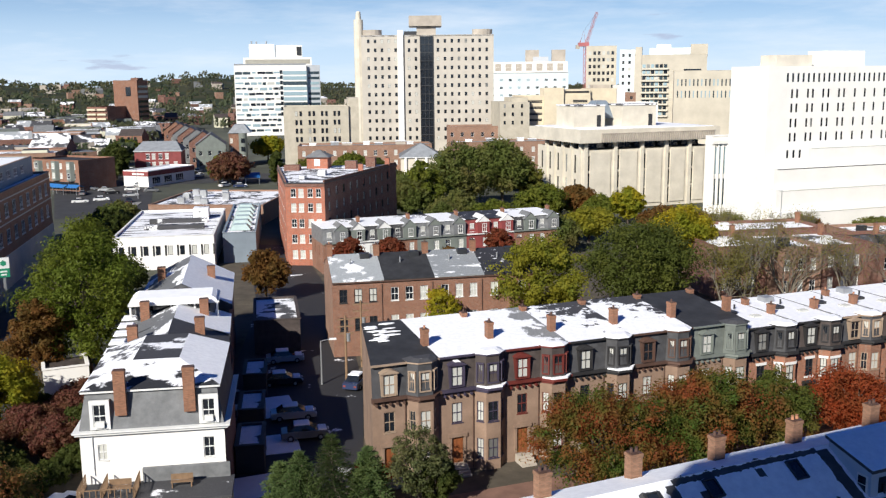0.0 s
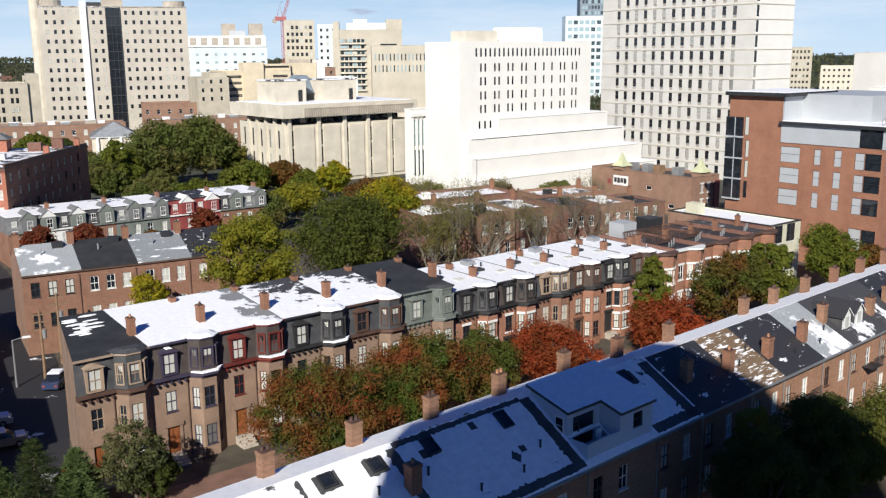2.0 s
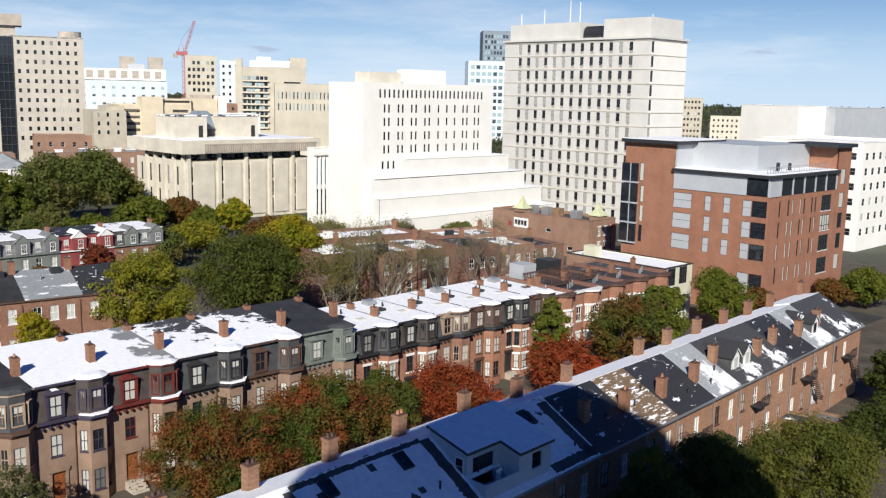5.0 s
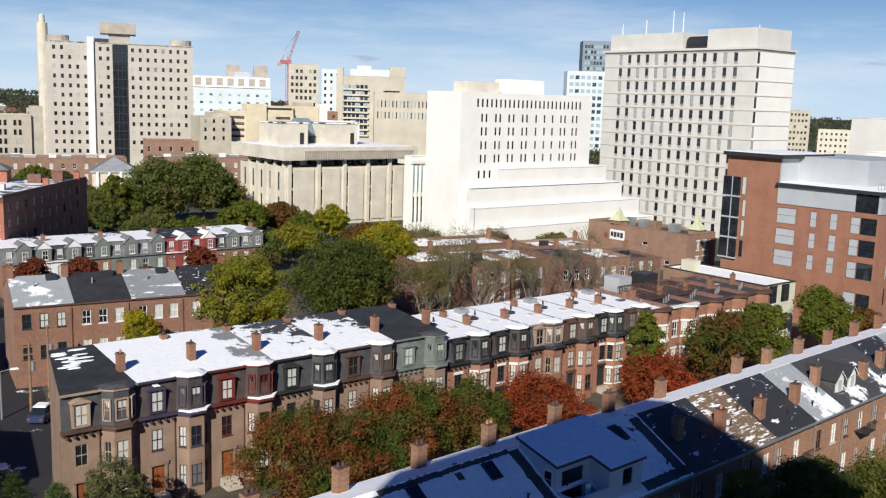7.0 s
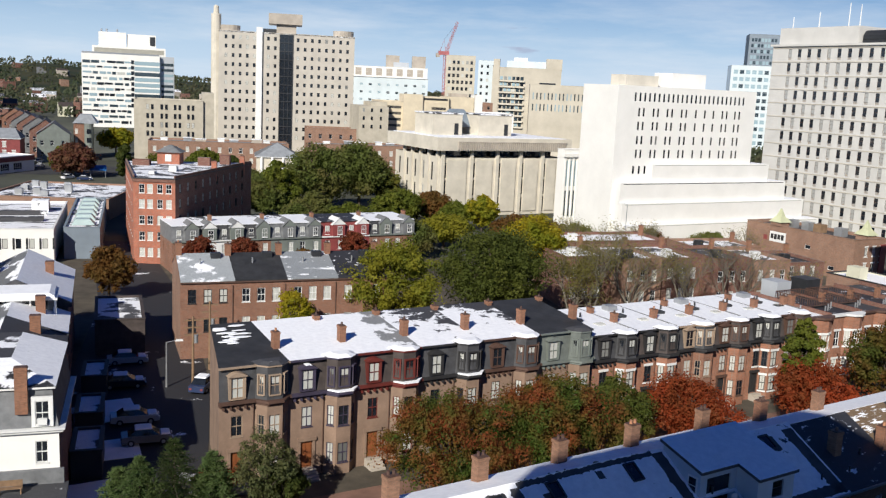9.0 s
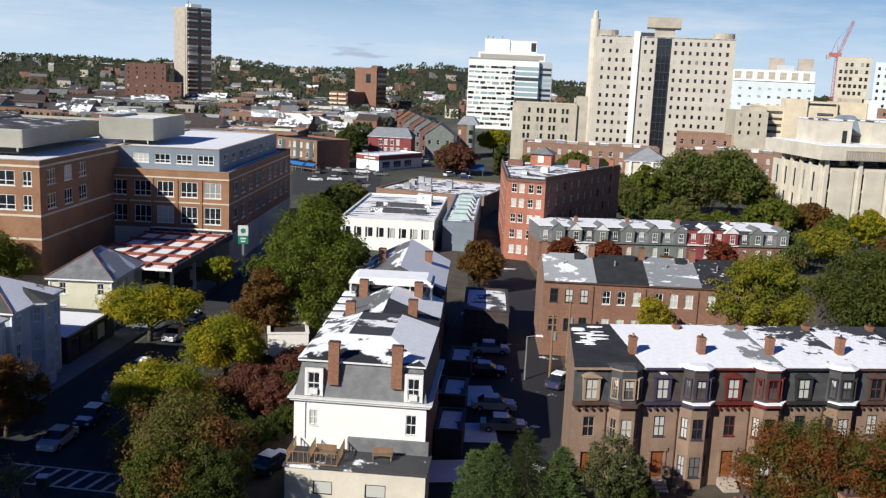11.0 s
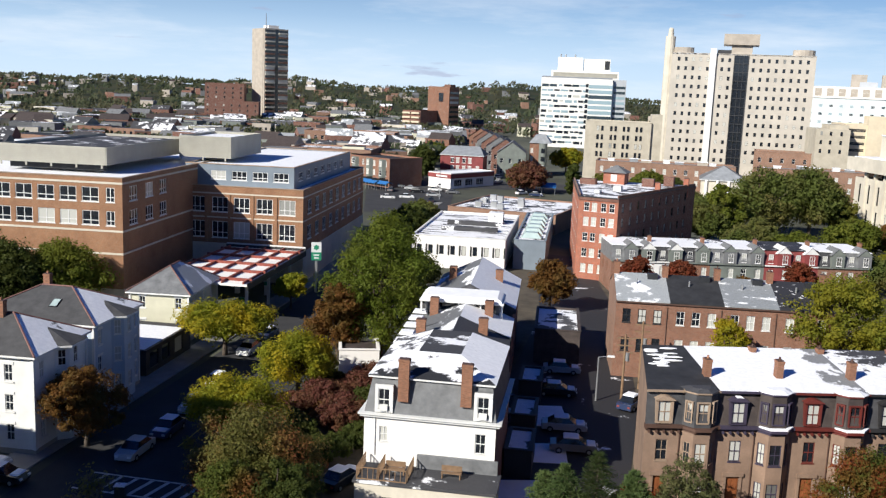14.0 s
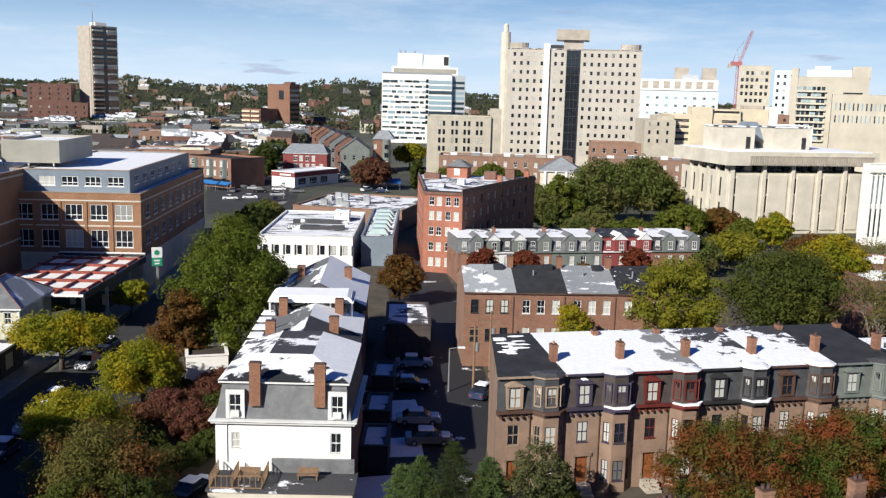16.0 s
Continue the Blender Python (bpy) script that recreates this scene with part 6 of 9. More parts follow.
# ---- mansard terrace further back ----
RD = 20.0
UD, ND = rot2(RD)
D_STY = [(SLATE_G, TRIM_G, BRICK), (SLATE, TRIM_W, TRIM_W), (SLATE, TRIM_W, TRIM_W), (SLATE, TRIM_G, BRICK), (SLATE_G, TRIM_G, TRIM_G), (SLATE_G, TRIM_G, TRIM_G), (RED_PAINT, TRIM_W, RED_PAINT), (RED_PAINT, TRIM_W, RED_PAINT), (SLATE, TRIM_G, BRICK), (SLATE_G, TRIM_G, BRICK)]
for k, (sl, tr, wl_) in enumerate(D_STY):
    w_ = 4.7 if k else 3.0
    o = Vector((-22.2, 158.6)) + UD * (4.7 * k if k else 1.7)
    t = thing("row_house", o.x, o.y, -0.9, RD, "red painted mansard row house with white gabled dormer" if sl is RED_PAINT else "small mansard row house with a gabled dormer and snowy roof", "house", "far mansard terrace")
    hs = grid((0.7, 3.2) if k else (1.05,), (1.2, 4.0), 0.9, 1.6)
    s = Shape()
    for key in "frbl":
        o_, u_, n_, turn = side(w_, 10, key)
        face(s, o_, u_, n_, 0, 6.2, hs if key == "f" else ([(3, 4, 0.9, 1.6), (6.5, 4, 0.9, 1.6)] if key == "l" and k == 0 else []), wl_)
    put_windows(t, (0, 0), (1, 0), 0, hs, "sw")
    part("wall", s, wl_, t)
    m_ = Shape()
    m_.poly([(0, 0, 6.4), (w_, 0, 6.4), (w_, 0.6, 8.9), (0, 0.6, 8.9)]), m_.poly([(0, 10, 6.2), (0, 0, 6.2), (0, 0.6, 8.9), (0, 10, 8.9)]), m_.poly([(w_, 0, 6.2), (w_, 10, 6.2), (w_, 10, 8.9), (w_, 0.6, 8.9)]), m_.poly([(w_, 10, 6.2), (0, 10, 6.2), (0, 10, 8.9), (w_, 10, 8.9)])
    part("mansard_slope", m_, sl, t)
    part("cornice", Shape().box(-0.03, -0.3, 6.2, w_ + 0.03, 0.05, 6.42), tr, t)
    part("roof", Shape().box(0, 0.4, 8.9, w_, 10, 9.05), (SN_FULL, SN_P2, SN_FULL, SN_P1, SN_P2, SN_FULL, SN_TAR, SN_TAR, SN_P1, SN_FULL)[k], t)
    d = Shape()
    x0, x1 = 2.1, 4.4
    d.box(x0, -0.35, 6.42, x1, 1.6, 8.5, sl if sl is not SLATE else TRIM_G)
    d.poly([(x0 - 0.2, -0.4, 8.5), (x1 + 0.2, -0.4, 8.5), ((x0 + x1) / 2, -0.4, 9.6)], tr)
    for xa in (x0 - 0.25, x1 + 0.25):
        pts = [(xa, -0.5, 8.42), ((x0 + x1) / 2, -0.5, 9.72), ((x0 + x1) / 2, 3.5, 9.72), (xa, 3.5, 8.42)]
        d.poly(pts if xa > x0 else pts[::-1], SLATE_G if sl is not RED_PAINT else TRIM_W)
    part("dormer", d, None, t)
    hang("sw", 0.9, 1.5, t, pose(2.95, -0.46, 6.7))
    hang("sw", 0.8, 1.5, t, pose(0.75, 0.1, 6.75))
    if k % 2:
        chimney(t, w_ - 0.15, 5.0, 8.7, 10.1, 0.55, 0.8, 1)

# ---- five-storey brick apartment house with a roof pavilion ----
ap = thing("apartment_house", -28.3, 168.2, 0, -5.0, "orange-red brick apartment house on a wedge plan, sunlit front", "apartment house")
AH = 15.0
wedge = [(0.0, 0.0), (7.2, 0.0), (15.1, 37.2), (-9.4, 30.6)]
sh = Shape()
for k, ((xa, ya), (xb, yb)) in enumerate(zip(wedge, wedge[1:] + wedge[:1])):
    d = Vector((xb - xa, yb - ya))
    ln = d.length
    d.normalize()
    hs = (grid((1.0, 2.4, 4.1, 5.6), (1.3, 4.15, 7.0, 9.85, 12.5), 0.95, 1.55, "sw"), grid(span(1.6, 3.4, 10), (4.15, 7.0, 9.85, 12.5), 0.95, 1.55, "sk"), [], grid(span(2.0, 3.6, 8), (4.15, 7.0, 9.85, 12.5), 0.95, 1.55, "sw"))[k]
    # right side gets darker brick: that wall's shade is put into its colour
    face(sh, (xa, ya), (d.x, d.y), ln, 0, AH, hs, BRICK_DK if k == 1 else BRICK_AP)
    put_windows(ap, (xa, ya), (d.x, d.y), math.degrees(math.atan2(d.y, d.x)), hs, "sw")
part("wall", sh, None, ap)
mid = Vector((3.5, 17.0))
grown = lambda f: [tuple(mid + (Vector(q) - mid) * f) for q in wedge]
part("cornice", Shape().prism(grown(1.012), AH - 0.55, AH - 0.003), BRICK_DK, ap)
part("coping", Shape().prism(grown(1.018), AH, AH + 0.14), DARK_METAL, ap)
part("roof", Shape().prism(grown(0.965), AH + 0.144, AH + 0.17), SN_HALF, ap)
for k in (1, 3):       # parapets along the two long sides
    (xa, ya), (xb, yb) = wedge[k], wedge[(k + 1) % 4]
    d = Vector((xb - xa, yb - ya)).normalized() * 0.25
    q = [(xa, ya), (xb, yb), (xb - d.y, yb + d.x), (xa - d.y, ya + d.x)]
    part("parapet", Shape().prism(q, AH + 0.144, AH + 0.6), BRICK_DK, ap)
part("roof_pavilion", Shape().box(-2.2, 27.0, AH + 0.1, 2.2, 31.0, AH + 2.5), BRICK_AP, ap)
part("pavilion_window", Shape().box(-0.6, 26.9, AH + 0.7, 0.6, 26.997, AH + 2.1), TRIM_W, ap)
part("pavilion_roof", Shape().prism([(-2.7, 26.5), (2.7, 26.5), (2.7, 31.5), (-2.7, 31.5)], AH + 2.5, AH + 3.9, scale=0.1), SLATE_G, ap)
for x, y, w_, h_ in ((-5.8, 22.0, 3.2, 1.3), (3.4, 12.0, 1.4, 1.2), (6.0, 26.0, 2.4, 1.8), (9.5, 31.0, 2.0, 2.0), (1.2, 6.0, 1.0, 0.7)):
    part("roof_cabin", Shape().box(x, y, AH + 0.1, x + w_, y + 1.8, AH + h_), BRICK_DK if w_ > 1.8 else TRIM_W, ap)
for x, y in ((10.6, 18.5), (13.8, 33.0)):
    chimney(ap, x, y, AH - 2.0, AH + 1.9, 1.0, 0.8, 2, BRICK_AP)

# ---- low shops and yards beyond the white row ----
lw = building("shop", -58.5, 164.0, 9.5, 17.5, 36.0, 6.0, WHITE_ST, SN_STRIP, {"f": grid(span(1.0, 2.1, 8), (2.6,), 0.85, 1.7, "fk")}, "fk", "low white rendered shop with dark sash windows and snowy roof", "shop", parapet=0.25, coping=TRIM_W)
for k in range(9):
    part("shutter", Shape().box(0.5 + 2.1 * k, -0.08, 2.5, 0.8 + 2.1 * k, -0.01, 4.4), TRIM_K, lw)
part("skylight_ridge", Shape().box(4, 10, 5.7, 15, 12, 6.5).box(4, 18, 5.7, 15, 19, 6.6), SN_FEW, lw)
part("plant", Shape().box(12, 22, 5.7, 15, 26, 8.0), SN_HALF, lw)
lb = building("workshop", -40.6, 171.0, 9.5, 6.0, 42.0, 5.6, BLUE_GREY, SN_HALF, {}, "fk", "narrow blue-grey workshop with greenish glass rooflights", "workshop", parapet=0.25)
for k in range(6):
    part("rooflight", Shape().prism([(1, 4 + 6 * k), (5, 4 + 6 * k), (5, 7.5 + 6 * k), (1, 7.5 + 6 * k)], 5.4, 6.4, scale=0.6), ROOFGLASS, lb)
lf = building("warehouse", -69.3, 219.6, -4.2, 27.5, 30.3, 4.7, BRICK_BR, SN_HALF, {}, "fk", "low brick warehouse with rooftop vents and half-melted snow", "warehouse", parapet=0.3)
rg = random.Random(7)
for k in range(9):
    x, y = rg.uniform(2, 23), rg.uniform(3, 26)
    part("roof_unit", Shape().box(x, y, 4.4, x + 1.6, y + 1.2, 5.6 + rg.random() * 0.6), STEEL, lf)

# ---- cast-concrete library with a floating roof slab ----
LR = 21.0
lib = thing("library_building", 35.5, 237.3, 0, LR, "beige concrete block with deep roof slab above a recessed glazed band", "library")
W_, D_ = 38.4, 25.0
s = Shape()
slits = [h for x in (1.45, 10.05, 17.95, 25.35, 32.55) for h in ((x, 10.0, 0.6, 3.8), (x, 5.4, 0.6, 4.0), (x, 0.8, 0.6, 4.0))]
lsl = [h for x in span(2.2, 4.6, 5) for h in ((x, 9.2, 0.9, 4.6), (x, 3.0, 0.9, 4.6))]
face(s, (0, 0), (1, 0), W_, 0, 15.2, slits, CONC, 0.6)
face(s, (0, D_), (0, -1), D_, 0, 15.4, lsl, CONC, 0.6)
face(s, (W_, 0), (0, 1), D_, 0, 15.4, [], CONC), face(s, (W_, D_), (-1, 0), W_, 0, 15.4, [], CONC)
s.poly([(0, 0, 15.4), (W_, 0, 15.4), (W_, D_, 15.4), (0, D_, 15.4)], CONC_D)
part("wall", s, None, lib)
put_windows(lib, (0, 0), (1, 0), 0, slits, (DARK_METAL, GLASS_DK)), put_windows(lib, (0, D_), (0, -1), 270, lsl, (DARK_METAL, GLASS_DK))
part("glazed_band", Shape().box(2.2, 2.2, 15.4, W_ - 2.2, D_ - 2.2, 17.2), GLASS_BK, lib)
for x in (0.3, 8.9, 16.8, 24.2, 31.4, 37.3):
    part("column", Shape().box(x, -0.55, 0, x + 0.9, 0.3, 17.1), CONC, lib)
for k in range(5):
    y = 0.6 + 4.6 * k
    part("column", Shape().box(-0.45, y, 0, 0.3, y + 0.8, 17.1), CONC, lib)
for x0, x1 in ((1.3, 8.7), (10.0, 16.6), (17.9, 24.0), (25.3, 31.2), (32.5, 37.1)):
    part("wall_panel", Shape().box(x0 + 0.75, -0.3, 1.0, x1 - 0.75, -0.003, 14.6), CONC, lib)
part("roof_slab", Shape().box(-1.8, -1.8, 17.1, W_ + 1.8, D_ + 1.8, 20.4), CONC, lib)
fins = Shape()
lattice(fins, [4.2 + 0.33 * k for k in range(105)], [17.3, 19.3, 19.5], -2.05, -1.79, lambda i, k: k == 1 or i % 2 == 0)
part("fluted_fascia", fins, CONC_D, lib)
part("snow_cover", Shape().box(-0.6, -0.6, 20.4, W_ + 0.6, D_ + 0.6, 20.52), SN_FULL, lib)
for x0, x1, y0, y1 in ((2.5, 11.5, 9, 19), (16.5, 27.0, 8.5, 18.5)):
    ph = part("penthouse", Shape().box(x0, y0, 20.4, x1, y1, 26.0), CONC, lib)
    part("penthouse_roof", Shape().box(x0 - 0.2, y0 - 0.2, 26.0, x1 + 0.2, y1 + 0.2, 26.3), SN_HALF, lib)
    part("penthouse_door", Shape().box(x1 - 2.4, y0 - 0.08, 20.6, x1 - 1.2, y0 - 0.003, 23.6), DARK_METAL, lib)
part("pyramid_rooflight", Shape().prism([(9.5, 13), (19.5, 13), (19.5, 22), (9.5, 22)], 22.5, 27.2, scale=0.3), BLUE_GREY, lib)

# ---- white stepped institute with slit windows ----
wi = thing("institute_building", 77.9, 227.0, 0, 20.9, "blinding white windowless block with rows of dark slit windows", "institute building")
wi.matrix_world = Matrix.Translation((0, 0, -1.0)) @ from_eye(0.82) @ wi.matrix_world
s = Shape()
fs = [(5.35 + 1.58 * k, 33.0, 0.68, 2.1) for k in range(25)]
for z in (29.2, 25.75, 22.15, 18.7):
    fs += [(x, z, 0.65, 2.1) for x in (6.9, 8.4, 11.7, 13.2, 16.4, 18.0, 21.3, 22.9, 26.3, 29.5, 32.6, 35.9, 37.5, 40.6, 42.2)]
fs += [(x, 14.65, 0.7, 2.0) for x in (6.4, 8.3, 10.2)]
face(s, (0, 0), (1, 0), 48.4, -7, 36.8, fs, WHITE_PAN, 0.5)
face(s, (0, 14), (0, -1), 14, -7, 36.8, [], WHITE_PAN), face(s, (48.4, 0), (0, 1), 14, -7, 36.8, [], WHITE_PAN), face(s, (48.4, 14), (-1, 0), 48.4, -7, 36.8, [], WHITE_PAN)
part("wall", s, None, wi)
put_windows(wi, (0, 0), (1, 0), 0, fs, (GLASS_BK, GLASS_BK))
part("roof", Shape().box(0.3, 0.3, 36.2, 48.1, 13.7, 36.5), SN_FULL, wi)
for k, (x1, z0_, z1_, y) in enumerate(((54.6, 12.6, 17.2, -1.2), (60.6, 7.5, 12.55, -2.4), (67.4, 2.1, 7.45, -3.6), (73.0, -7.0, 2.05, -5.0))):
    part("terrace_step", Shape().box(12.0 if k == 0 else 1.0, y, z0_, x1, 13, z1_), WHITE_PAN, wi)
    # the dark gap line below each step's edge, drawn as a thin dark strip
    part("ribbon_window", Shape().box(13.0 if k == 0 else 2.0, y - 0.05, z1_ - 0.36, x1 - 1.0, y - 0.003, z1_ - 0.2), GLASS_DK, wi)
    part("step_snow", Shape().box(12.2 if k == 0 else 1.2, y + 0.25, z1_, x1 - 0.4, 12.9, z1_ + 0.05), SN_FULL, wi)
part("penthouse", Shape().box(22, 5, 36.5, 34, 12, 40.6), WHITE_PAN, wi)
part("penthouse", Shape().box(8, 7, 36.5, 19, 13, 39.6), CONC, wi)
ia = building("institute_annex", 63.9, 222.0, 20.9, 9.0, 3.0, 19.4, WHITE_PAN, SN_HALF, {"f": grid(span(0.45, 1.25, 7), (3.0, 10.4), 0.75, 6.4)}, (TRIM_W, GLASS_TINT), "pale fluted annex with tall narrow windows", "institute building", parapet=0.3)
for q in range(8):
    part("pilaster", Shape().box(0.08 + 1.25 * q, -0.35, 0, 0.34 + 1.25 * q, -0.003, 17.6), WHITE_PAN, ia)
part("cornice", Shape().box(-0.4, -0.6, 17.6, 9.2, -0.003, 18.4), WHITE_PAN, ia)

# ---- tall dormitory tower ----
tw = thing("residential_tower", 130.2, 179.8, 0, 20.0, "tall pale precast tower with a dense grid of dark windows", "tower")
tw.matrix_world = Matrix.Translation((0, 0, -1.8)) @ from_eye(1.12) @ tw.matrix_world
TW, TD, TH = 14.8, 44.7, 48.1
rows_ = [47.45 - 3.27 * k for k in range(14)]
s = Shape()
ls = [(TD - (4.75 + 2.83 * c) - 1.2, z - 1.95, 1.06, 1.95) for z in rows_ for c in range(13)] + [(TD - (4.75 + 2.83 * c) - 1.2, z - 2.6, 1.06, 0.6, (GREY_PANEL, CONC_D)) for z in rows_ for c in range(13)]
rs = [(0.25, z - 2.5, 1.1, 2.5) for z in rows_]
# grey side, white front: how light strikes each face is put into its colour
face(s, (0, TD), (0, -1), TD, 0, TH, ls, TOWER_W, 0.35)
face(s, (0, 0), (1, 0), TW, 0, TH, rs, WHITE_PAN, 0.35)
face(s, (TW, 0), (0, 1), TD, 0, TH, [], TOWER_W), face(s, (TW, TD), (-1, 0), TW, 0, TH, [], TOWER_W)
part("wall", s, None, tw)
put_windows(tw, (0, TD), (0, -1), 270, ls, (TRIM_B, GLASS_TW)), put_windows(tw, (0, 0), (1, 0), 0, rs, (TRIM_B, GLASS_TW))
for z in rows_:
    part("floor_band", Shape().box(-0.1, -0.1, z + 0.18, TW + 0.05, -0.003, z + 0.34).box(-0.1, -0.003, z + 0.18, -0.003, TD, z + 0.34), CONC_H, tw)
part("roof_edge", Shape().box(-0.5, -0.5, TH, TW + 0.5, TD + 0.5, TH + 0.5), TOWER_W, tw)
part("penthouse", Shape().box(0.8, 0.8, TH + 0.5, TW - 0.8, 14, 52.9), TOWER_W, tw)
part("penthouse", Shape().box(0.6, 21, TH + 0.5, TW - 0.8, 43.5, 52.5), TOWER_W, tw)
part("roof_tank", Shape().tube([(3, 14.5, 50.0), (3, 20.5, 50.0)], [1.6, 1.6], 12).box(1.4, 14.5, TH + 0.5, 4.6, 20.5, 49.4), DARK_METAL, tw)
for x, y, h in ((3, 26, 5.5), (3, 23, 5.0), (5, 36, 4.0), (3, 42, 3.0), (6, 4, 1.5)):
    part("mast", Shape().tube([(x, y, 51), (x, y, 52.4 + h)], [0.16, 0.1], 6), TRIM_W, tw)

# ---- six-storey terracotta brick block with grey panels ----
b6 = thing("apartment_block", 102.6, 109.6, -1.6, 20.0, "new terracotta brick block with grey panels and corner windows", "apartment block")
W6, D6, H6 = 23.0, 26.6, 23.4
WG = D6 - 16.8
s = Shape()
ls = []
for z in (17.1, 13.8, 10.4):
    ls += [(D6 - 16.8, z, 3.4, 2.5, (DARK_METAL, GREY_PANEL)), (D6 - 11.0, z, 1.1, 2.4, (DARK_METAL, GREY_PANEL)), (D6 - 7.7, z, 1.2, 2.5, (DARK_METAL, GREY_PANEL)), (D6 - 4.4, z - 0.15, 1.5, 2.5, (DARK_METAL, GREY_PANEL)), (D6 - 2.85, z - 0.15, 2.5, 2.5, (DARK_METAL, GLASS_BK)), (D6 - 23.3, z + 0.2, 0.7, 2.8, "fd")]
ls += [(D6 - 4.6, 4.9, 2.0, 3.2, (DARK_METAL, GREY_PANEL)), (D6 - 2.55, 4.9, 2.2, 3.2, (DARK_METAL, GLASS_BK)), (D6 - 23.6, 20.9, 0.8, 3.0, "fd")]
face(s, (0, D6), (0, -1), WG, 0, 27.5, [h for h in ls if h[0] + h[2] < WG - 0.02], BRICK_NEW)
put_windows(b6, (0, D6), (0, -1), 270, [h for h in ls if h[0] + h[2] < WG - 0.02], "fd")
l2 = [(h[0] - WG, *h[1:]) for h in ls if h[0] >= WG - 0.02]
face(s, (0, D6 - WG), (0, -1), D6 - WG, 0, 20.2, l2, BRICK_NEW)
put_windows(b6, (0, D6 - WG), (0, -1), 270, l2, "fd")
fs = []
for z in (16.9, 13.6, 10.2, 6.4):
    fs += [(x, z, 0.55, 2.5) for x in (3.2, 6.1, 7.6, 10.2, 11.5, 14.2, 15.5)] + [(17.9, z, 3.6, 2.6, "gd")]
face(s, (0, 0), (1, 0), W6, 0, 20.2, fs, BRICK_NEW)
put_windows(b6, (0, 0), (1, 0), 0, fs, "fd")
face(s, (W6, 0), (1, 0), 5.0, 0, 27.2, grid((1.5,), (6.4, 10, 13.5, 17, 21), 1.8, 2.6), BRICK_NEW)
put_windows(b6, (W6, 0), (1, 0), 0, grid((1.5,), (6.4, 10, 13.5, 17, 21), 1.8, 2.6), "fd")
face(s, (W6 + 5, 0), (0, 1), D6, 0, 27.2, [], BRICK_NEW), face(s, (W6 + 5, D6), (-1, 0), W6 + 5, 0, 27.2, [], BRICK_NEW)
s.box(W6 + 0.02, 0.3, 20.0, W6 + 4.9, D6 - 0.3, 27.15, BRICK_NEW)
part("wall", s, BRICK_NEW, b6)
part("grey_band", Shape().box(-0.15, 3.8, 20.2, 0.3, D6 - WG, H6 - 0.4).box(-0.15, -0.15, 20.2, 2.9, 0.3, H6 - 0.4), GREY_PANEL, b6)
part("corner_glazing", Shape().box(-0.12, 0.3, 20.3, 0.25, 3.8, H6 - 0.5), GLASS_BK, b6)
part("top_glazing", Shape().box(2.9, -0.1, 20.3, W6, 0.25, H6 - 0.5), GLASS_BK, b6)
for k in range(6):
    part("mullion", Shape().box(3.0 + 3.9 * k, -0.2, 20.25, 3.35 + 3.9 * k, -0.1, H6 - 0.4), GREY_PANEL, b6)
part("roof_edge", Shape().box(-0.6, -0.6, H6 - 0.4, W6 + 0.1, D6 - WG + 0.2, H6 + 0.1), DARK_METAL, b6)
part("roof", Shape().box(0.0, 0.0, H6 + 0.1, W6, D6 - WG, H6 + 0.22), SN_FULL, b6)
part("penthouse", Shape().box(5.0, 5.0, H6 + 0.1, W6 - 0.1, D6, 27.6), GREY_PANEL, b6)
part("tall_wing_roof", Shape().box(-0.9, D6 - WG - 1.0, 27.3, 14, D6 + 0.4, 27.9), DARK_METAL, b6)
part("tall_wing_fill", Shape().box(0.2, D6 - WG, 20.2, 13.5, D6 - 0.1, 27.3), BRICK_NEW, b6)
part("wing_panel", Shape().box(0.1, D6 - WG - 0.2, H6, 6.0, D6 - WG + 0.05, 27.3), GREY_PANEL, b6)
part("roof_snow", Shape().box(-0.7, D6 - WG - 0.8, 27.9, 13.8, D6 + 0.2, 28.0), SN_FULL, b6)
part("right_wing_roof", Shape().box(W6 - 2.2, -0.8, 27.2, W6 + 5.4, 8, 27.8), DARK_METAL, b6)
for k, z in enumerate((20.7, 17.2, 13.8, 10.4)):
    part("corner_bay", Shape().box(-0.35, D6 - 2.8, z, 0.4, D6 + 0.35, z + 3.1), GLASS_BK, b6)
    part("bay_frame", Shape().box(-0.45, D6 - 2.9, z - 0.25, 0.4, D6 + 0.45, z), GREY_PANEL, b6)
    part("bay_mullion", Shape().box(-0.42, D6 - 1.5, z, -0.36, D6 - 1.35, z + 3.1), GREY_PANEL, b6)
part("parapet_vent", Shape().box(8, 3, H6 + 0.2, 8.5, 3.4, H6 + 1.6).box(12, 3, H6 + 0.2, 12.4, 3.4, H6 + 1.4), DARK_METAL, b6)
rail(b6, 1.0, 1.2, W6 - 1, 1.2, H6 + 0.2, 1.0, 24, STEEL)

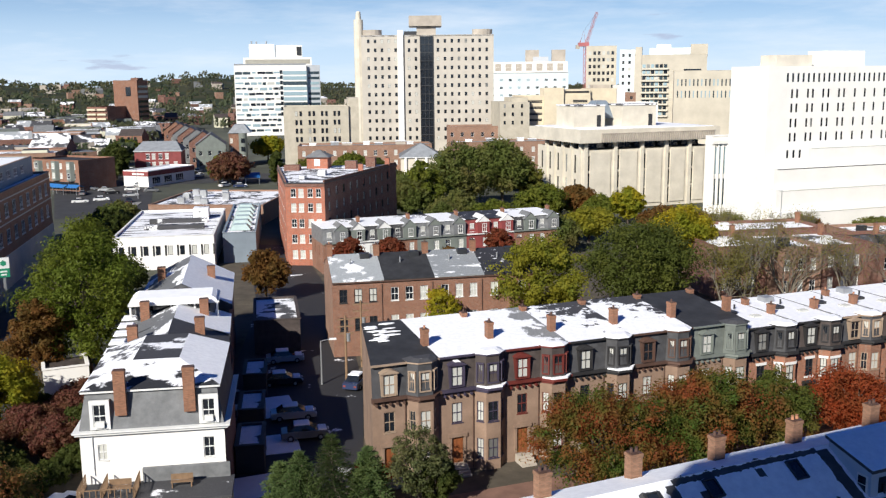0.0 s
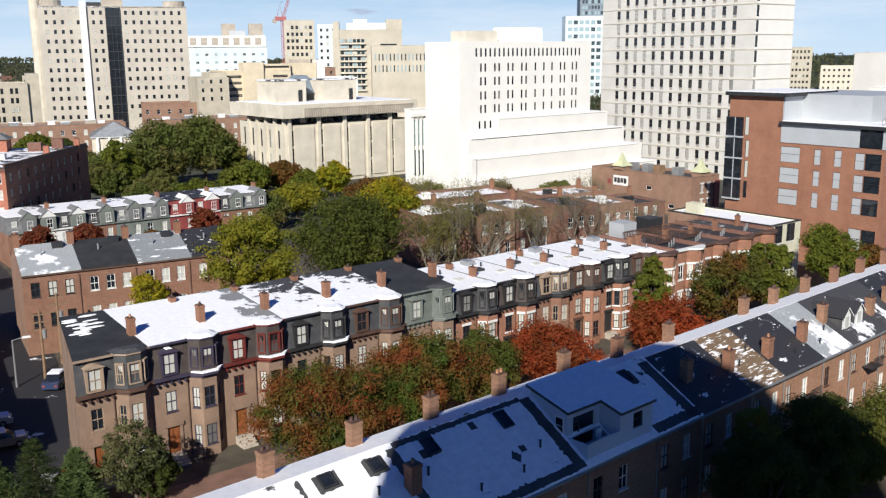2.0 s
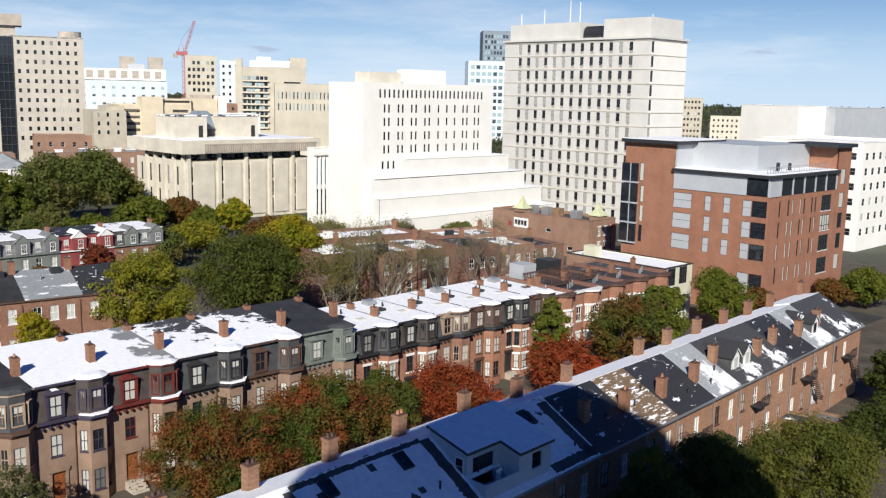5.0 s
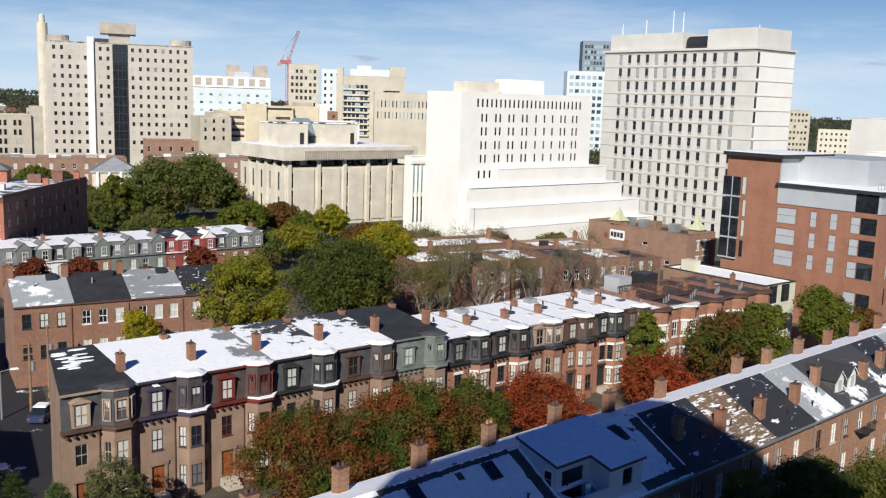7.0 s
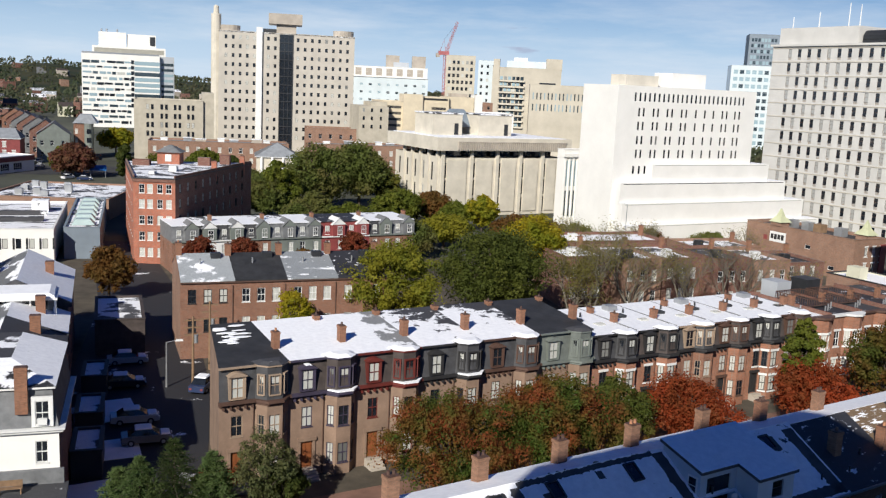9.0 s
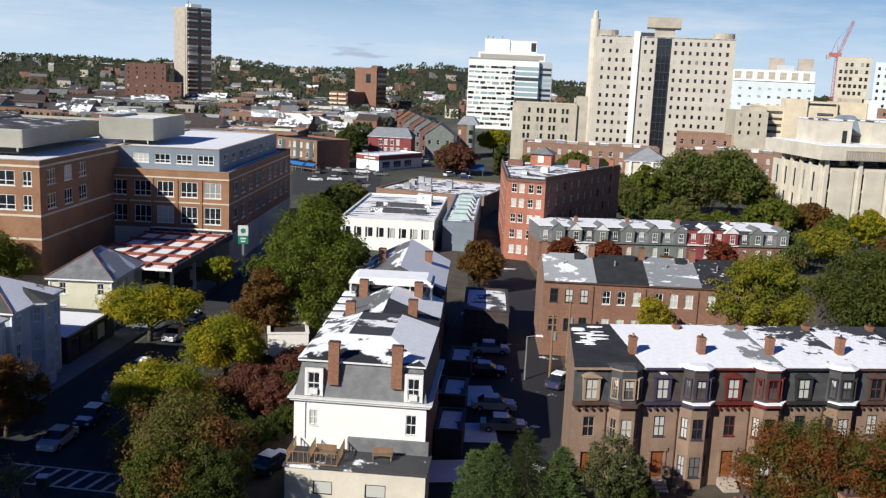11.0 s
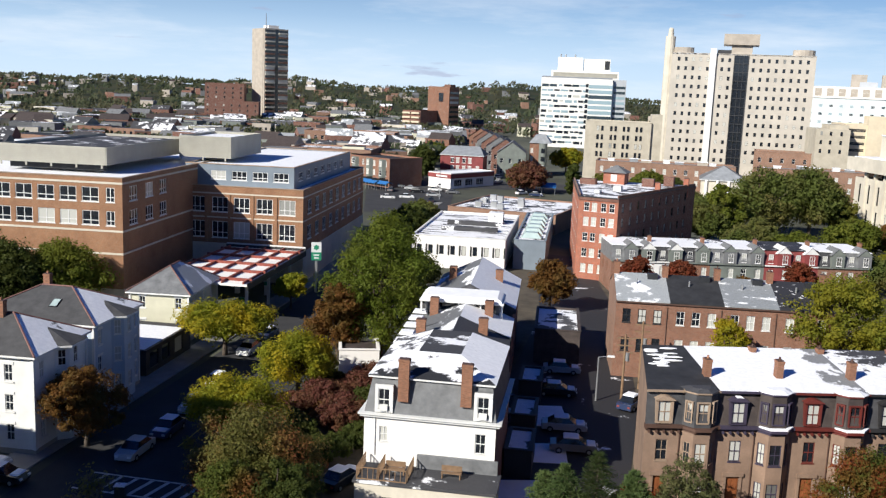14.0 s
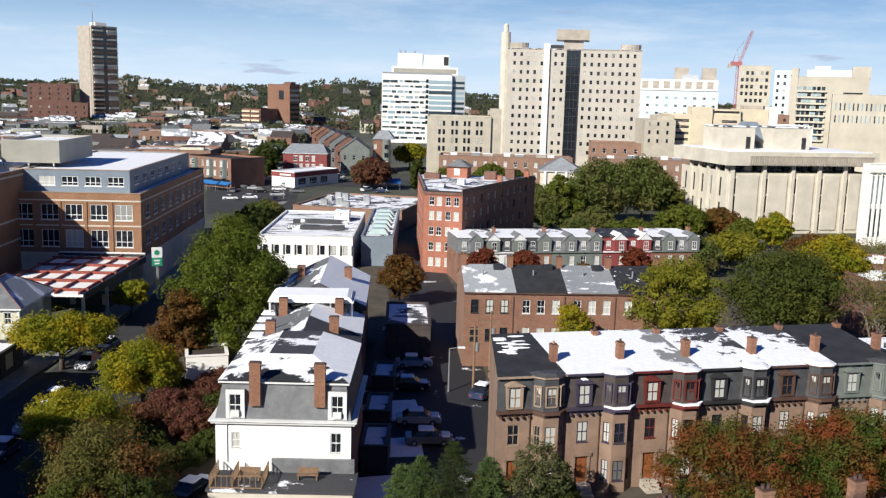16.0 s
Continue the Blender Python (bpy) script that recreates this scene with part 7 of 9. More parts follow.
# ---- low mixed buildings before the brick block ----
tv = building("pub_building", 104.5, 162.0, 20.0, 9.0, 27.0, 9.7, BRICK_BR, SN_TAR, {"f": grid((3.0, 5.2, 7.4), (3.2, 6.4), 0.9, 1.8, "hw"), "l": [(15.5, 6.2, 1.4, 0.8, "fw"), (21.5, 3.0, 1.4, 0.8, "fw")]}, "hw", "brown brick corner building with a painted wall sign and green turrets", "building", parapet=0.5)
tv.matrix_world = Matrix.Translation((0, 0, -1.7)) @ tv.matrix_world
for x, y in ((1.3, 19.4), (5.0, 1.6)):
    tu = part("turret", Shape().box(x - 1.3, y - 1.3, 9.4, x + 1.3, y + 1.3, 10.4), BRICK_BR, tv)
    part("turret_roof", Shape().prism([(x - 1.6, y - 1.6), (x + 1.6, y - 1.6), (x + 1.6, y + 1.6), (x - 1.6, y + 1.6)], 10.4, 11.5, scale=0.42).prism([(x - 0.66, y - 0.66), (x + 0.66, y - 0.66), (x + 0.66, y + 0.66), (x - 0.66, y + 0.66)], 11.5, 13.2, scale=0.12), TURRET, tu)
part("painted_sign", Shape().box(-0.05, 16.4, 6.3, -0.003, 20.6, 8.4), TRIM_W, tv)
for k in range(4):
    part("text_bar", Shape().box(-0.08, 16.9 + 0.9 * k, 6.8 + 0.1 * (k % 2), -0.05, 17.6 + 0.9 * k, 7.9), TRIM_K, tv)
part("sign_dot", Shape().box(-0.06, 21.2, 6.4, -0.003, 22.2, 7.4), RED_PAINT, tv)
part("red_shopfront", Shape().box(7.4, -0.2, 0.4, 9.1, -0.003, 8.6), RED_PAINT, tv)
for y in (6, 11, 14, 18):
    part("roof_unit", Shape().box(3.5, y, 9.2, 5.4, y + 1.8, 10.9), WOOD if y == 11 else STEEL, tv)
for k, (x, y, w, d, h, roof_) in enumerate(((41, 138, 8, 12, 8.0, SN_FULL), (49.5, 136, 7, 13, 8.2, SN_HALF), (57, 138.5, 7, 13, 8.0, SN_HALF), (64.5, 136.5, 7, 12, 8.4, SN_TAR), (72, 138, 7, 12, 8.0, SN_HALF), (79.5, 142, 8, 11, 7.0, SN_TAR), (47, 158, 20, 10, 7.2, SN_MOST), (72, 160, 14, 10, 6.2, SN_HALF))):
    b_ = building("row_house", x, y, 10.0, w, d, h, (BRICK_DK, BRICK_BR, BRICK_DK)[k % 3], roof_, {"f": grid((1.0, 3.2, 5.2), (1.5, 4.8), 0.9, 1.7, "sw"), "r": grid((2.0, 6.0), (1.5, 4.8), 0.9, 1.7, "sw")}, "sw", "flat-roofed brick house with thawing snow among bare trees", "house", "houses behind the terrace", 0.4)
    chimney(b_, w - 0.4, d - 1.5, h - 0.5, h + 1.6, 0.7, 0.6, 1)
    part("roof_hatch", Shape().box(2, 3, h - 0.5, 3.4, 4.2, h + 0.9), (TRIM_W, DARK_METAL)[k % 2], b_)
pl_ = building("house", *at_a(97.2, 2.0), 20.9, 7.6, 18.0, 8.5, CREAM, SN_FULL, {"f": grid((0.8, 4.0), (1.5, 5.8), 2.2, 2.6, "gk"), "r": grid((1.5, 6.0, 11), (1.5, 5.8), 2.2, 2.6, "gk")}, "gk", "cream corner house with black roof edge and snowy flat roof", "house", parapet=0.15, coping=TRIM_K, others={"l": BRICK_BR})
part("roof_hut", Shape().box(0.6, 13.0, 8.3, 2.4, 15.2, 10.1), CREAM, pl_)

# ---- hospital tower with its dark glazed stair strip ----
h1 = thing("hospital_tower", -33.1, 398.6, 0, 1.1, "broad beige precast tower with small windows and dark glass strip", "tower")
s = Shape()
cols = [2.4 + 2.83 * k for k in range(5)] + [19.3, 22.1] + [31.3 + 2.9 * k for k in range(8)]
hs = [(x, 48.3 - 3.63 * k, 1.05, 1.55) for k in range(12) for x in cols]
face(s, (0, 0), (1, 0), 55.0, 0, 51.6, hs, PRECAST, 0.35)
face(s, (55, 0), (0, 1), 22, 0, 51.6, [], PRECAST), face(s, (55, 22), (-1, 0), 55, 0, 51.6, [], PRECAST), face(s, (0, 22), (0, -1), 22, 0, 51.6, [], PRECAST)
part("wall", s, None, h1)
put_windows(h1, (0, 0), (1, 0), 0, hs, (DARK_METAL, GLASS_DK))
part("roof", Shape().box(0, 0, 51.0, 55, 22, 51.5), SN_HALF, h1)
part("white_strip", Shape().box(15.0, -1.0, 0, 17.4, 0, 53.5), TRIM_W, h1)
gs = Shape()
lattice(gs, [24.3, 24.6, 26.3, 26.5, 27.9, 28.1, 29.6, 29.9], [z for k in range(15) for z in (k * 3.4, k * 3.4 + 0.3)] + [51.0], -0.35, -0.05, lambda i, k: i % 2 == 0 or k % 2 == 0, DARK_METAL)
gs.box(24.3, -0.04, 0, 29.9, 0.02, 51.0, GLASS_BK)
part("glazed_strip", gs, None, h1)
part("rooftop_plinth", Shape().box(23.0, 2, 51.5, 31, 12, 55.2), CONC_D, h1)
part("rooftop_box", Shape().box(19.8, 0.5, 55.2, 33.4, 14, 59.4), CONC_D, h1)
part("rooftop_rail", Shape().box(17.6, 3, 51.5, 23, 3.2, 53.2), DARK_METAL, h1)
for x0 in (0.2, 46.5):
    part("rounded_penthouse", Shape().prism([(x0 + 4 + 4.2 * math.cos(6.283 * k / 16), 4 + 3.6 * math.sin(6.283 * k / 16)) for k in range(16)], 51.5, 53.8), CONC_D, h1)
part("smokestack", Shape().tube([(-1.2, 3, 0), (-1.2, 3, 58.0), (-1.2, 3, 58.2), (-1.2, 3, 61.0), (-1.2, 3, 61.5)], [2.1, 2.0, 1.2, 1.0, 0.5], 14), CONC, h1)


def block(name, x, y, rz, W, D, H, wall, roof, label, cols=0, rows=0, w=1.2, h=1.4, z1=None, dz=3.5, style=None, category="building", x0=1.5, faces="f", parapet=0.5, group=""):
    """A distant building with a regular window grid, top row under the roof."""
    fc = {}
    for key in faces:
        n = W if key in "fb" else D
        if cols and rows:
            c = cols if key == "f" else max(2, round(cols * n / W))
            dx = (n - 2 * x0 - w) / max(1, c - 1)
            fc[key] = grid([x0 + dx * k for k in range(c)], [(z1 or H - 3.2) - dz * k for k in range(rows) if (z1 or H - 3.2) - dz * k > 0.5], w, h)
    return building(name, x, y, rz, W, D, H, wall, roof, fc, style or (CONC_D, GLASS_DK), label, category, group, parapet)


fd = block("office_building", -58.1, 348.6, 7.6, 23.8, 20, 23.8, YEL_BR, SN_HALF, "buff stone office block with paired windows", 0, 0)
face_pairs = [(x + d, z, 0.86, 1.8) for z in (20.4, 17.2, 14.1, 11.0) for x in (4.2, 9.0, 13.6, 18.2) for d in (0, 1.6)]
for x, z, w, h in face_pairs:
    m = pose(x, -0.22, z)
    part("window", lone_window(w, h, DARK_METAL, GLASS_DK), None, fd, m=m)
part("side_tower", Shape().box(23.8, 1.0, 0, 27.6, 19, 26.9), YEL_BR, fd)
# white and glass laboratory with offset ribbons
lab_ = thing("laboratory_building", -127.1, 586.4, 0, 10.1, "white laboratory block banded with uneven ribbons of pale glass", "laboratory")
s = Shape()
rg = random.Random(3)
# grey block draws the right side; the shade there is in its colour
s.box(0, 0, 0, 44, 40, 43.0, WHITE_PAN), s.box(5.8, 3, 43, 47.5, 36, 47.8, WHITE_PAN), s.box(9.5, 6, 47.8, 25, 34, 56.0, WHITE_PAN), s.box(25.6, 7, 47.8, 42, 33, 55.4, WHITE_PAN), s.box(44.2, 3, 0, 52.5, 30, 42.997, GREY_PANEL)
part("body", s, None, lab_)
for k in range(12):
    z = 2.6 + 3.2 * k
    x = 0.5
    while x < 27:
        w = rg.uniform(1.8, 5)
        part("ribbon_window", Shape().box(x, -0.12, z + rg.uniform(-0.4, 0.4), min(x + w, 27.5), -0.003, z + 1.35), GLASS_TINT if rg.random() < 0.75 else GLASS_DK, lab_)
        x += w + rg.uniform(0.3, 1.2)
    part("glass_band", Shape().box(29.5, -0.14, z - 0.5, 44.1, -0.003, z + 1.7), GLASS_TINT, lab_)
    part("side_glass", Shape().box(45.0, 2.86, z - 0.3, 52.0, 2.997, z + 1.3), GLASS_TINT, lab_)
    if k > 2:
        part("dark_recess", Shape().box(27.6, -0.15, z, 29.3, -0.003, z + 2.2), GLASS_DK, lab_)
part("rooftop_louvre", Shape().box(38.6, 6.85, 49.0, 41.6, 6.997, 54.4), DARK_METAL, lab_)
part("louvre_band", Shape().box(7.0, 2.86, 44.0, 46.5, 2.997, 46.6), LOUVRE, lab_)
part("roof_rail", Shape().box(0.2, 0.2, 43.0, 43.8, 0.32, 44.0), STEEL, lab_)
for x in (11, 14, 20):
    part("flue", Shape().tube([(x, 12, 55.9), (x, 12, 58.0)], [0.5, 0.5], 8), STEEL, lab_)

block("clinic_building", 27.6, 559.3, -5.0, 46.5, 30, 37.0, PALE_GLASSY, SN_HALF, "pale blue-white glass clinic with rooftop plant", 9, 6, 1.8, 1.3, 32, 4.4, (WHITE_PAN, GLASS_TINT), "clinic")
cl2 = building("louvred_hall", 29.5, 558.6, -5.0, 44.0, 20, 43.0, WHITE_PAN, SN_HALF, {"f": grid(span(2.0, 6.0, 7), (37.8,), 3.6, 4.2)}, (WHITE_PAN, CONC_D), "row of beige louvred panels crowning the clinic", "plant hall", z0=36.9)
for x in (19.5, 35):
    part("rooftop_plant", Shape().box(x, 8, 43, x + 8, 16, 50), CONC_D, cl2)
part("parapet_plant", Shape().box(24, 5, 43, 33, 9, 46), GREY_PANEL, cl2)
# the darkness inside the open decks is drawn with flat black strips and panes
gp = block("parking_garage", 32.8, 376.0, 6.5, 26.8, 26, 26.4, BUFF, SN_HALF, "buff parking garage with long dark openings", 2, 4, 6.0, 1.1, 23.7, 2.4, (BUFF, TRIM_K), "parking garage", x0=1.2)
part("stair_tower", Shape().box(7.7, -1, 0, 15.7, 7, 29.6), BUFF, gp)
part("upper_deck", Shape().box(15.703, 0.3, 26.53, 26.8, 20, 28.9), BUFF, gp)
part("deck_opening", Shape().box(16.4, 0.2, 27.5, 26.2, 0.297, 28.3), TRIM_K, gp)
part("lower_block", Shape().box(-11.1, -7, 0, 0.6, 14, 24.4), YEL_BR, gp)
part("roof_step", Shape().box(-6.0, -4, 24.4, 0.6, 12, 26.0), YEL_BR, gp)
for z in (22.2, 19.0, 15.8):
    for x in (-9.6, -6.4, -2.8):
        part("window", Shape().box(x, -7.1, z, x + 0.8, -7.003, z + 1.4), GLASS_DK, gp)
part("rear_block", Shape().box(27.0, 2.0, 0, 37.8, 16, 29.2), BUFF, gp)
part("white_penthouse", Shape().box(38.1, 1.0, 18, 41.2, 8, 30.4), WHITE_PAN, gp)
part("rooftop_plant", Shape().box(29.0, 5.0, 29.2, 36.0, 10, 30.6), CONC_D, gp)
block("brick_annex", 74.0, 470.0, 0, 22, 18, 26, BRICK_BR, SN_HALF, "brown brick annex beside the garage", 6, 4, 1.2, 1.5)
block("hospital_wing", 92.9, 613.0, -9.5, 19.0, 24, 53.5, CONC_H, SN_HALF, "beige hospital block with stacked window bays", 6, 10, 1.7, 2.2, 48, 4.2)
block("hospital_wing", 110.0, 590.0, -10.9, 12.0, 20, 50.5, PALE_GLASSY, SN_HALF, "pale hospital stair block with few windows", 3, 10, 1.4, 1.8, 46, 4.2)
hb = block("hospital_block", 111.0, 548.9, -13.4, 40.0, 30, 46.0, CONC_H, SN_HALF, "large tiered beige concrete hospital with open galleries", 0, 0)
for k in range(9):
    part("gallery", Shape().box(4, -1.4, 11 + 3.35 * k, 19, -0.003, 11.9 + 3.35 * k), CONC, hb)
    for q in range(6):
        part("gallery_window", Shape().box(4.4 + 2.4 * q, -0.25, 12.1 + 3.35 * k, 6.2 + 2.4 * q, -0.003, 14.0 + 3.35 * k), GLASS_TINT if (q + k) % 3 else GLASS_DK, hb)
    if k < 6:
        part("stair_landing", Shape().box(22, -3.0, 10 + 3.9 * k, 26.5, -0.003, 12.2 + 3.9 * k), CONC_H, hb)
part("ribbon_window", Shape().box(27.5, -0.12, 37.0, 37, -0.003, 38.0), GLASS_DK, hb)
part("side_tower", Shape().box(31, 0.5, 45, 40.2, 12, 51.8), CONC_H, hb)
part("side_tower", Shape().box(0.3, -0.5, 0, 3.9, 10, 50.6), CONC_H, hb)
part("attic", Shape().box(8.0, 3, 46, 30.9, 14, 50.0), PALE_GLASSY, hb)
part("rooftop_plant", Shape().box(12, 6, 50.0, 20, 13, 52.0), WHITE_PAN, hb)
block("hospital_block", 113.9, 466.8, -13.0, 32.0, 28, 36.4, CONC_H, SN_HALF, "beige concrete block with a band of louvred windows", 16, 2, 0.7, 3.4, 29, 5.6, (CONC_H, GLASS_TINT))
block("hospital_block", 70.0, 430.0, 0.0, 28.0, 20, 22.0, WHITE_PAN, SN_FULL, "low white hospital block with snow on its roof", 8, 3, 1.3, 1.4)
block("glass_tower", 307.4, 628.9, -20.0, 20.0, 22, 79.0, BLUE_GREY, TAR, "blue-grey glass office tower far off", 8, 18, 1.7, 2.4, 74, 3.9, (BLUE_GREY, GLASS_TINT), "tower")
block("glass_office", 255.6, 542.8, -20.0, 34.0, 24, 54.0, PALE_GLASSY, TAR, "pale green glass office block far off", 9, 11, 2.6, 2.4, 49, 4.2, (PALE_GLASSY, GLASS_TINT), "office block")
block("apartment_tower", 368.1, 473.8, -38.0, 12.5, 16, 34, YEL_BR, SN_HALF, "buff apartment tower in the distance", 5, 9, 1.2, 1.5)
block("apartment_tower", 378.0, 500.0, -38.0, 16, 16, 30, YEL_BR, SN_HALF, "buff apartment block in the distance", 6, 8, 1.2, 1.5)
block("apartment_block", 394.5, 478.3, -40.0, 40, 16, 23, CONC, SN_HALF, "long pale apartment block in the distance", 14, 5, 1.2, 1.4)
block("office_block", 420.0, 440.0, -42.0, 46, 20, 30, CONC_D, SN_HALF, "grey office block in the distance", 14, 6, 1.4, 1.4)
wr_ = block("laboratory_building", 169.0, 153.0, 20.0, 30, 26, 24.4, WHITE_PAN, SN_FULL, "white laboratory building with dark square windows", 8, 6, 1.5, 1.6, 20.5, 3.4, (GREY_PANEL, GLASS_DK), "laboratory", faces="fl")
block("plant_building", 201.0, 206.0, 10.0, 14, 20, 31.8, WHITE_PAN, SN_FULL, "windowless white plant tower", 0, 0)
block("plant_building", 214.0, 205.0, 10.0, 60, 24, 31.5, GREY_PANEL, SN_HALF, "long grey metal plant building", 0, 0)

# high-rise in the other direction
hi = thing("apartment_tower", -331.5, 605.1, 0, 67.5 - 90 + 45, "slender concrete apartment tower with stacked balconies", "tower")
hi.matrix_world = pose(-331.5, 605.1, -2.5, 0, 0, 55.0)
s = Shape()
s.box(0, 0, 0, 18.5, 20, 73.0, CONC_D), s.box(-0.3, 2, 0, 0, 19, 72.0, CONC_D)
part("shaft", s, None, hi)
for k in range(24):
    z = 3.0 + 2.88 * k
    for x0, x1 in ((0.6, 7.8), (10.8, 18.0)):
        part("balcony", Shape().box(x0, -1.3, z, x1, -0.003, z + 1.05), (BRICK, CONC)[k % 2] if k < 23 else CONC, hi)
        part("balcony_glazing", Shape().box(x0, -0.2, z + 1.05, x1, -0.003, z + 2.7), GLASS_DK, hi)
part("dark_core", Shape().box(8.1, -0.25, 0, 10.4, -0.003, 72.5), GLASS_BK, hi)
part("mast", Shape().tube([(5, 8, 73), (5, 8, 84)], [0.4, 0.2], 6), STEEL, hi)
part("roof_cabin", Shape().box(6, 6, 73, 14, 14, 75.5), WHITE_PAN, hi)
block("brick_estate", -366.9, 584.4, 25.0, 27, 20, 31, BRICK_DK, TAR, "dark red brick estate block with stepped roofs", 5, 6, 1.2, 1.4, 27, 3.2)
block("brick_estate", -352.0, 560.0, 25.0, 36, 20, 19, BRICK_DK, TAR, "lower dark red brick estate wing", 7, 4, 1.2, 1.4)
bt = block("brick_tower_block", -219.2, 637.1, -12.0, 17.4, 14, 34.7, BRICK, TAR, "stepped red brick tower block in the distance", 0, 0)
part("deep_balcony", Shape().box(9.0, -0.3, 24.5, 12.6, -0.003, 30.5), GLASS_BK, bt)
part("roof_cabin", Shape().box(12.0, 2.0, 34.2, 17.0, 9.0, 36.4), BRICK_DK, bt)
for k in range(7):
    part("window_band", Shape().box(17.403, 1.0, 10.0 + 3.3 * k, 17.6, 13.0, 11.6 + 3.3 * k), GLASS_DK, bt)
bl = block("brick_tower_block", -230.0, 616.1, -12.0, 14.4, 33, 17.9, BRICK_DK, TAR, "lower brick block with pale balconies", 0, 0)
for k in range(6):
    for x in (0.4, 7.6):
        part("balcony", Shape().box(x, -1.2, 0.6 + 3.0 * k, x + 6.2, -0.003, 1.8 + 3.0 * k), BUFF, bl)

# ---- hospital pavilions, temple front, shops at the crossroads ----
block("brick_hospital", -49.3, 322.0, 5.1, 46.0, 14, 11.2, BRICK_BR, SN_P1, "long red brick pavilion with white window heads", 13, 3, 1.1, 1.7, 7.8, 3.4, "sw")
block("brick_hospital", 5.0, 330.0, 5.1, 42.0, 14, 11.5, BRICK_BR, SN_P1, "low red brick pavilion beside the temple front", 10, 2, 1.1, 1.7, 8.0, 3.4, "sw")
block("brick_hospital", 2.0, 372.0, 0, 40.0, 14, 15.0, BRICK_BR, SN_P1, "red brick pavilion behind trees", 10, 3, 1.1, 1.7, 11.0, 3.4, (TRIM_W, GLASS_DK))
for bx0, by0 in ((-49.3, 322.0), (5.0, 330.0)):
    for q in range(7):
        x, y = bx0 + 3.5 + 5.6 * q + 1.7 * (q % 2), by0 + 4.0 + 0.5 * q
        ru = thing("roof_unit", x, y, 10.6 if bx0 < 0 else 10.9, 5.1, "pale rooftop vent housing on a brick pavilion", "roof unit", "pavilion roof units")
        part("housing", Shape().box(0, 0, 0, 2.2 + 0.6 * (q % 3), 2.0, 1.2 + 0.4 * (q % 2)), (TRIM_W, STEEL, CONC_D)[q % 3], ru)
        part("cap", Shape().box(-0.15, -0.15, 1.2 + 0.4 * (q % 2), 2.35 + 0.6 * (q % 3), 2.15, 1.35 + 0.4 * (q % 2)), SNOW, ru)
tp = thing("temple_pavilion", -13.4, 306.0, 0, 3.0, "small pale pavilion with columns and grey hipped roof", "pavilion")
part("wall", Shape().box(0, 0, 0, 13.5, 16, 8.4), CONC, tp)
s = Shape()
hip_roof(s, 13.5, 16.0, 8.4, 12.6, 0.6, None, (METAL_ROOF, SLATE_G, SLATE_G, SLATE_G))
part("roof", s, None, tp)
for k in range(4):
    part("column", Shape().tube([(1.6 + 3.4 * k, -0.35, 0), (1.6 + 3.4 * k, -0.35, 8.25)], [0.5, 0.42], 10), WHITE_ST, tp)
part("arched_door", Shape().box(5.4, -0.1, 0, 8.2, -0.003, 5.4), GLASS_DK, tp)
rb = building("red_house", -110.4, 338.0, 9.0, 16.2, 14.0, 8.7, RED_PAINT, SLATE_G, {"f": grid((4.0, 6.0, 8.4, 10.6), (6.0, 3.0), 1.2, 1.7) + [(13.6, 3.0, 1.2, 1.7)]}, "hw", "red painted three-storey house with white windows and grey hip roof", "house", parapet=0.1)
r = Shape()
hip_roof(r, 16.2, 14.0, 8.85, 12.0, 0.4, 6.0, (METAL_ROOF, SLATE_G, SLATE_G, SLATE_G))
part("hip_roof", r, None, rb)
sp = building("corner_shop", -103.4, 304.4, -22.0, 9.8, 24.0, 5.1, WHITE_ST, SN_FULL, {"r": grid((2, 8, 14), (0.8,), 4, 2.2, "gw")}, "gw", "white single-storey corner shop with a red fascia", "shop", parapet=0.2)
part("red_fascia", Shape().box(-0.1, -0.2, 3.5, 9.797, -0.003, 4.9).box(9.803, -0.2, 3.5, 10.0, 24, 4.9), RED_PAINT, sp)
part("text_bar", Shape().box(3.6, -0.26, 3.85, 8.4, -0.203, 4.4), TRIM_W, sp)
block("market_building", -160.0, 312.0, 12.0, 30, 20, 10.0, BRICK_BR, SN_HALF, "brick commercial building with pale ground floor", 8, 2, 1.4, 1.8, 6.5, 3.2, "sw")
mk = block("market_building", -131.0, 299.0, -26.0, 21, 15, 9.6, BRICK, TAR, "brick corner building with pale green bay windows", 7, 2, 1.1, 1.7, 6.9, 3.0, "sw")
for x in (2.4, 9.6, 16.0):
    part("bay_window", Shape().prism([(x, 0), (x + 0.7, -1.0), (x + 2.4, -1.0), (x + 3.1, 0)], 3.2, 9.2), TRIM_G, mk)
    for z in (4.0, 7.0):
        hang("sw", 1.1, 1.7, mk, pose(x + 1.0, -1.12, z))
part("shopfront", Shape().box(0.5, -0.12, 0.4, 20.5, -0.003, 2.8), GLASS_DK, mk)
tu = block("turreted_house", -83.9, 372.0, 9.0, 6.4, 14, 12.8, BRICK, SLATE_D, "brick town house with a rounded green bay", 2, 3, 1.0, 1.8, 9.4, 3.3, "sw", x0=0.4)
part("rounded_bay", Shape().tube([(5.4, 0, 0), (5.4, 0, 13.2)], [1.7, 1.7], 14), TRIM_G, tu)
for z in (2.8, 6.1, 9.4):
    part("bay_window", Shape().box(4.7, -1.72, z, 6.1, -1.5, z + 1.8), GLASS_DK, tu)
part("roof", Shape().prism([(-0.4, -0.3), (8.5, -0.3), (8.5, 14.3), (-0.4, 14.3)], 13.21, 16.4, scale=0.45), METAL_ROOF, tu)
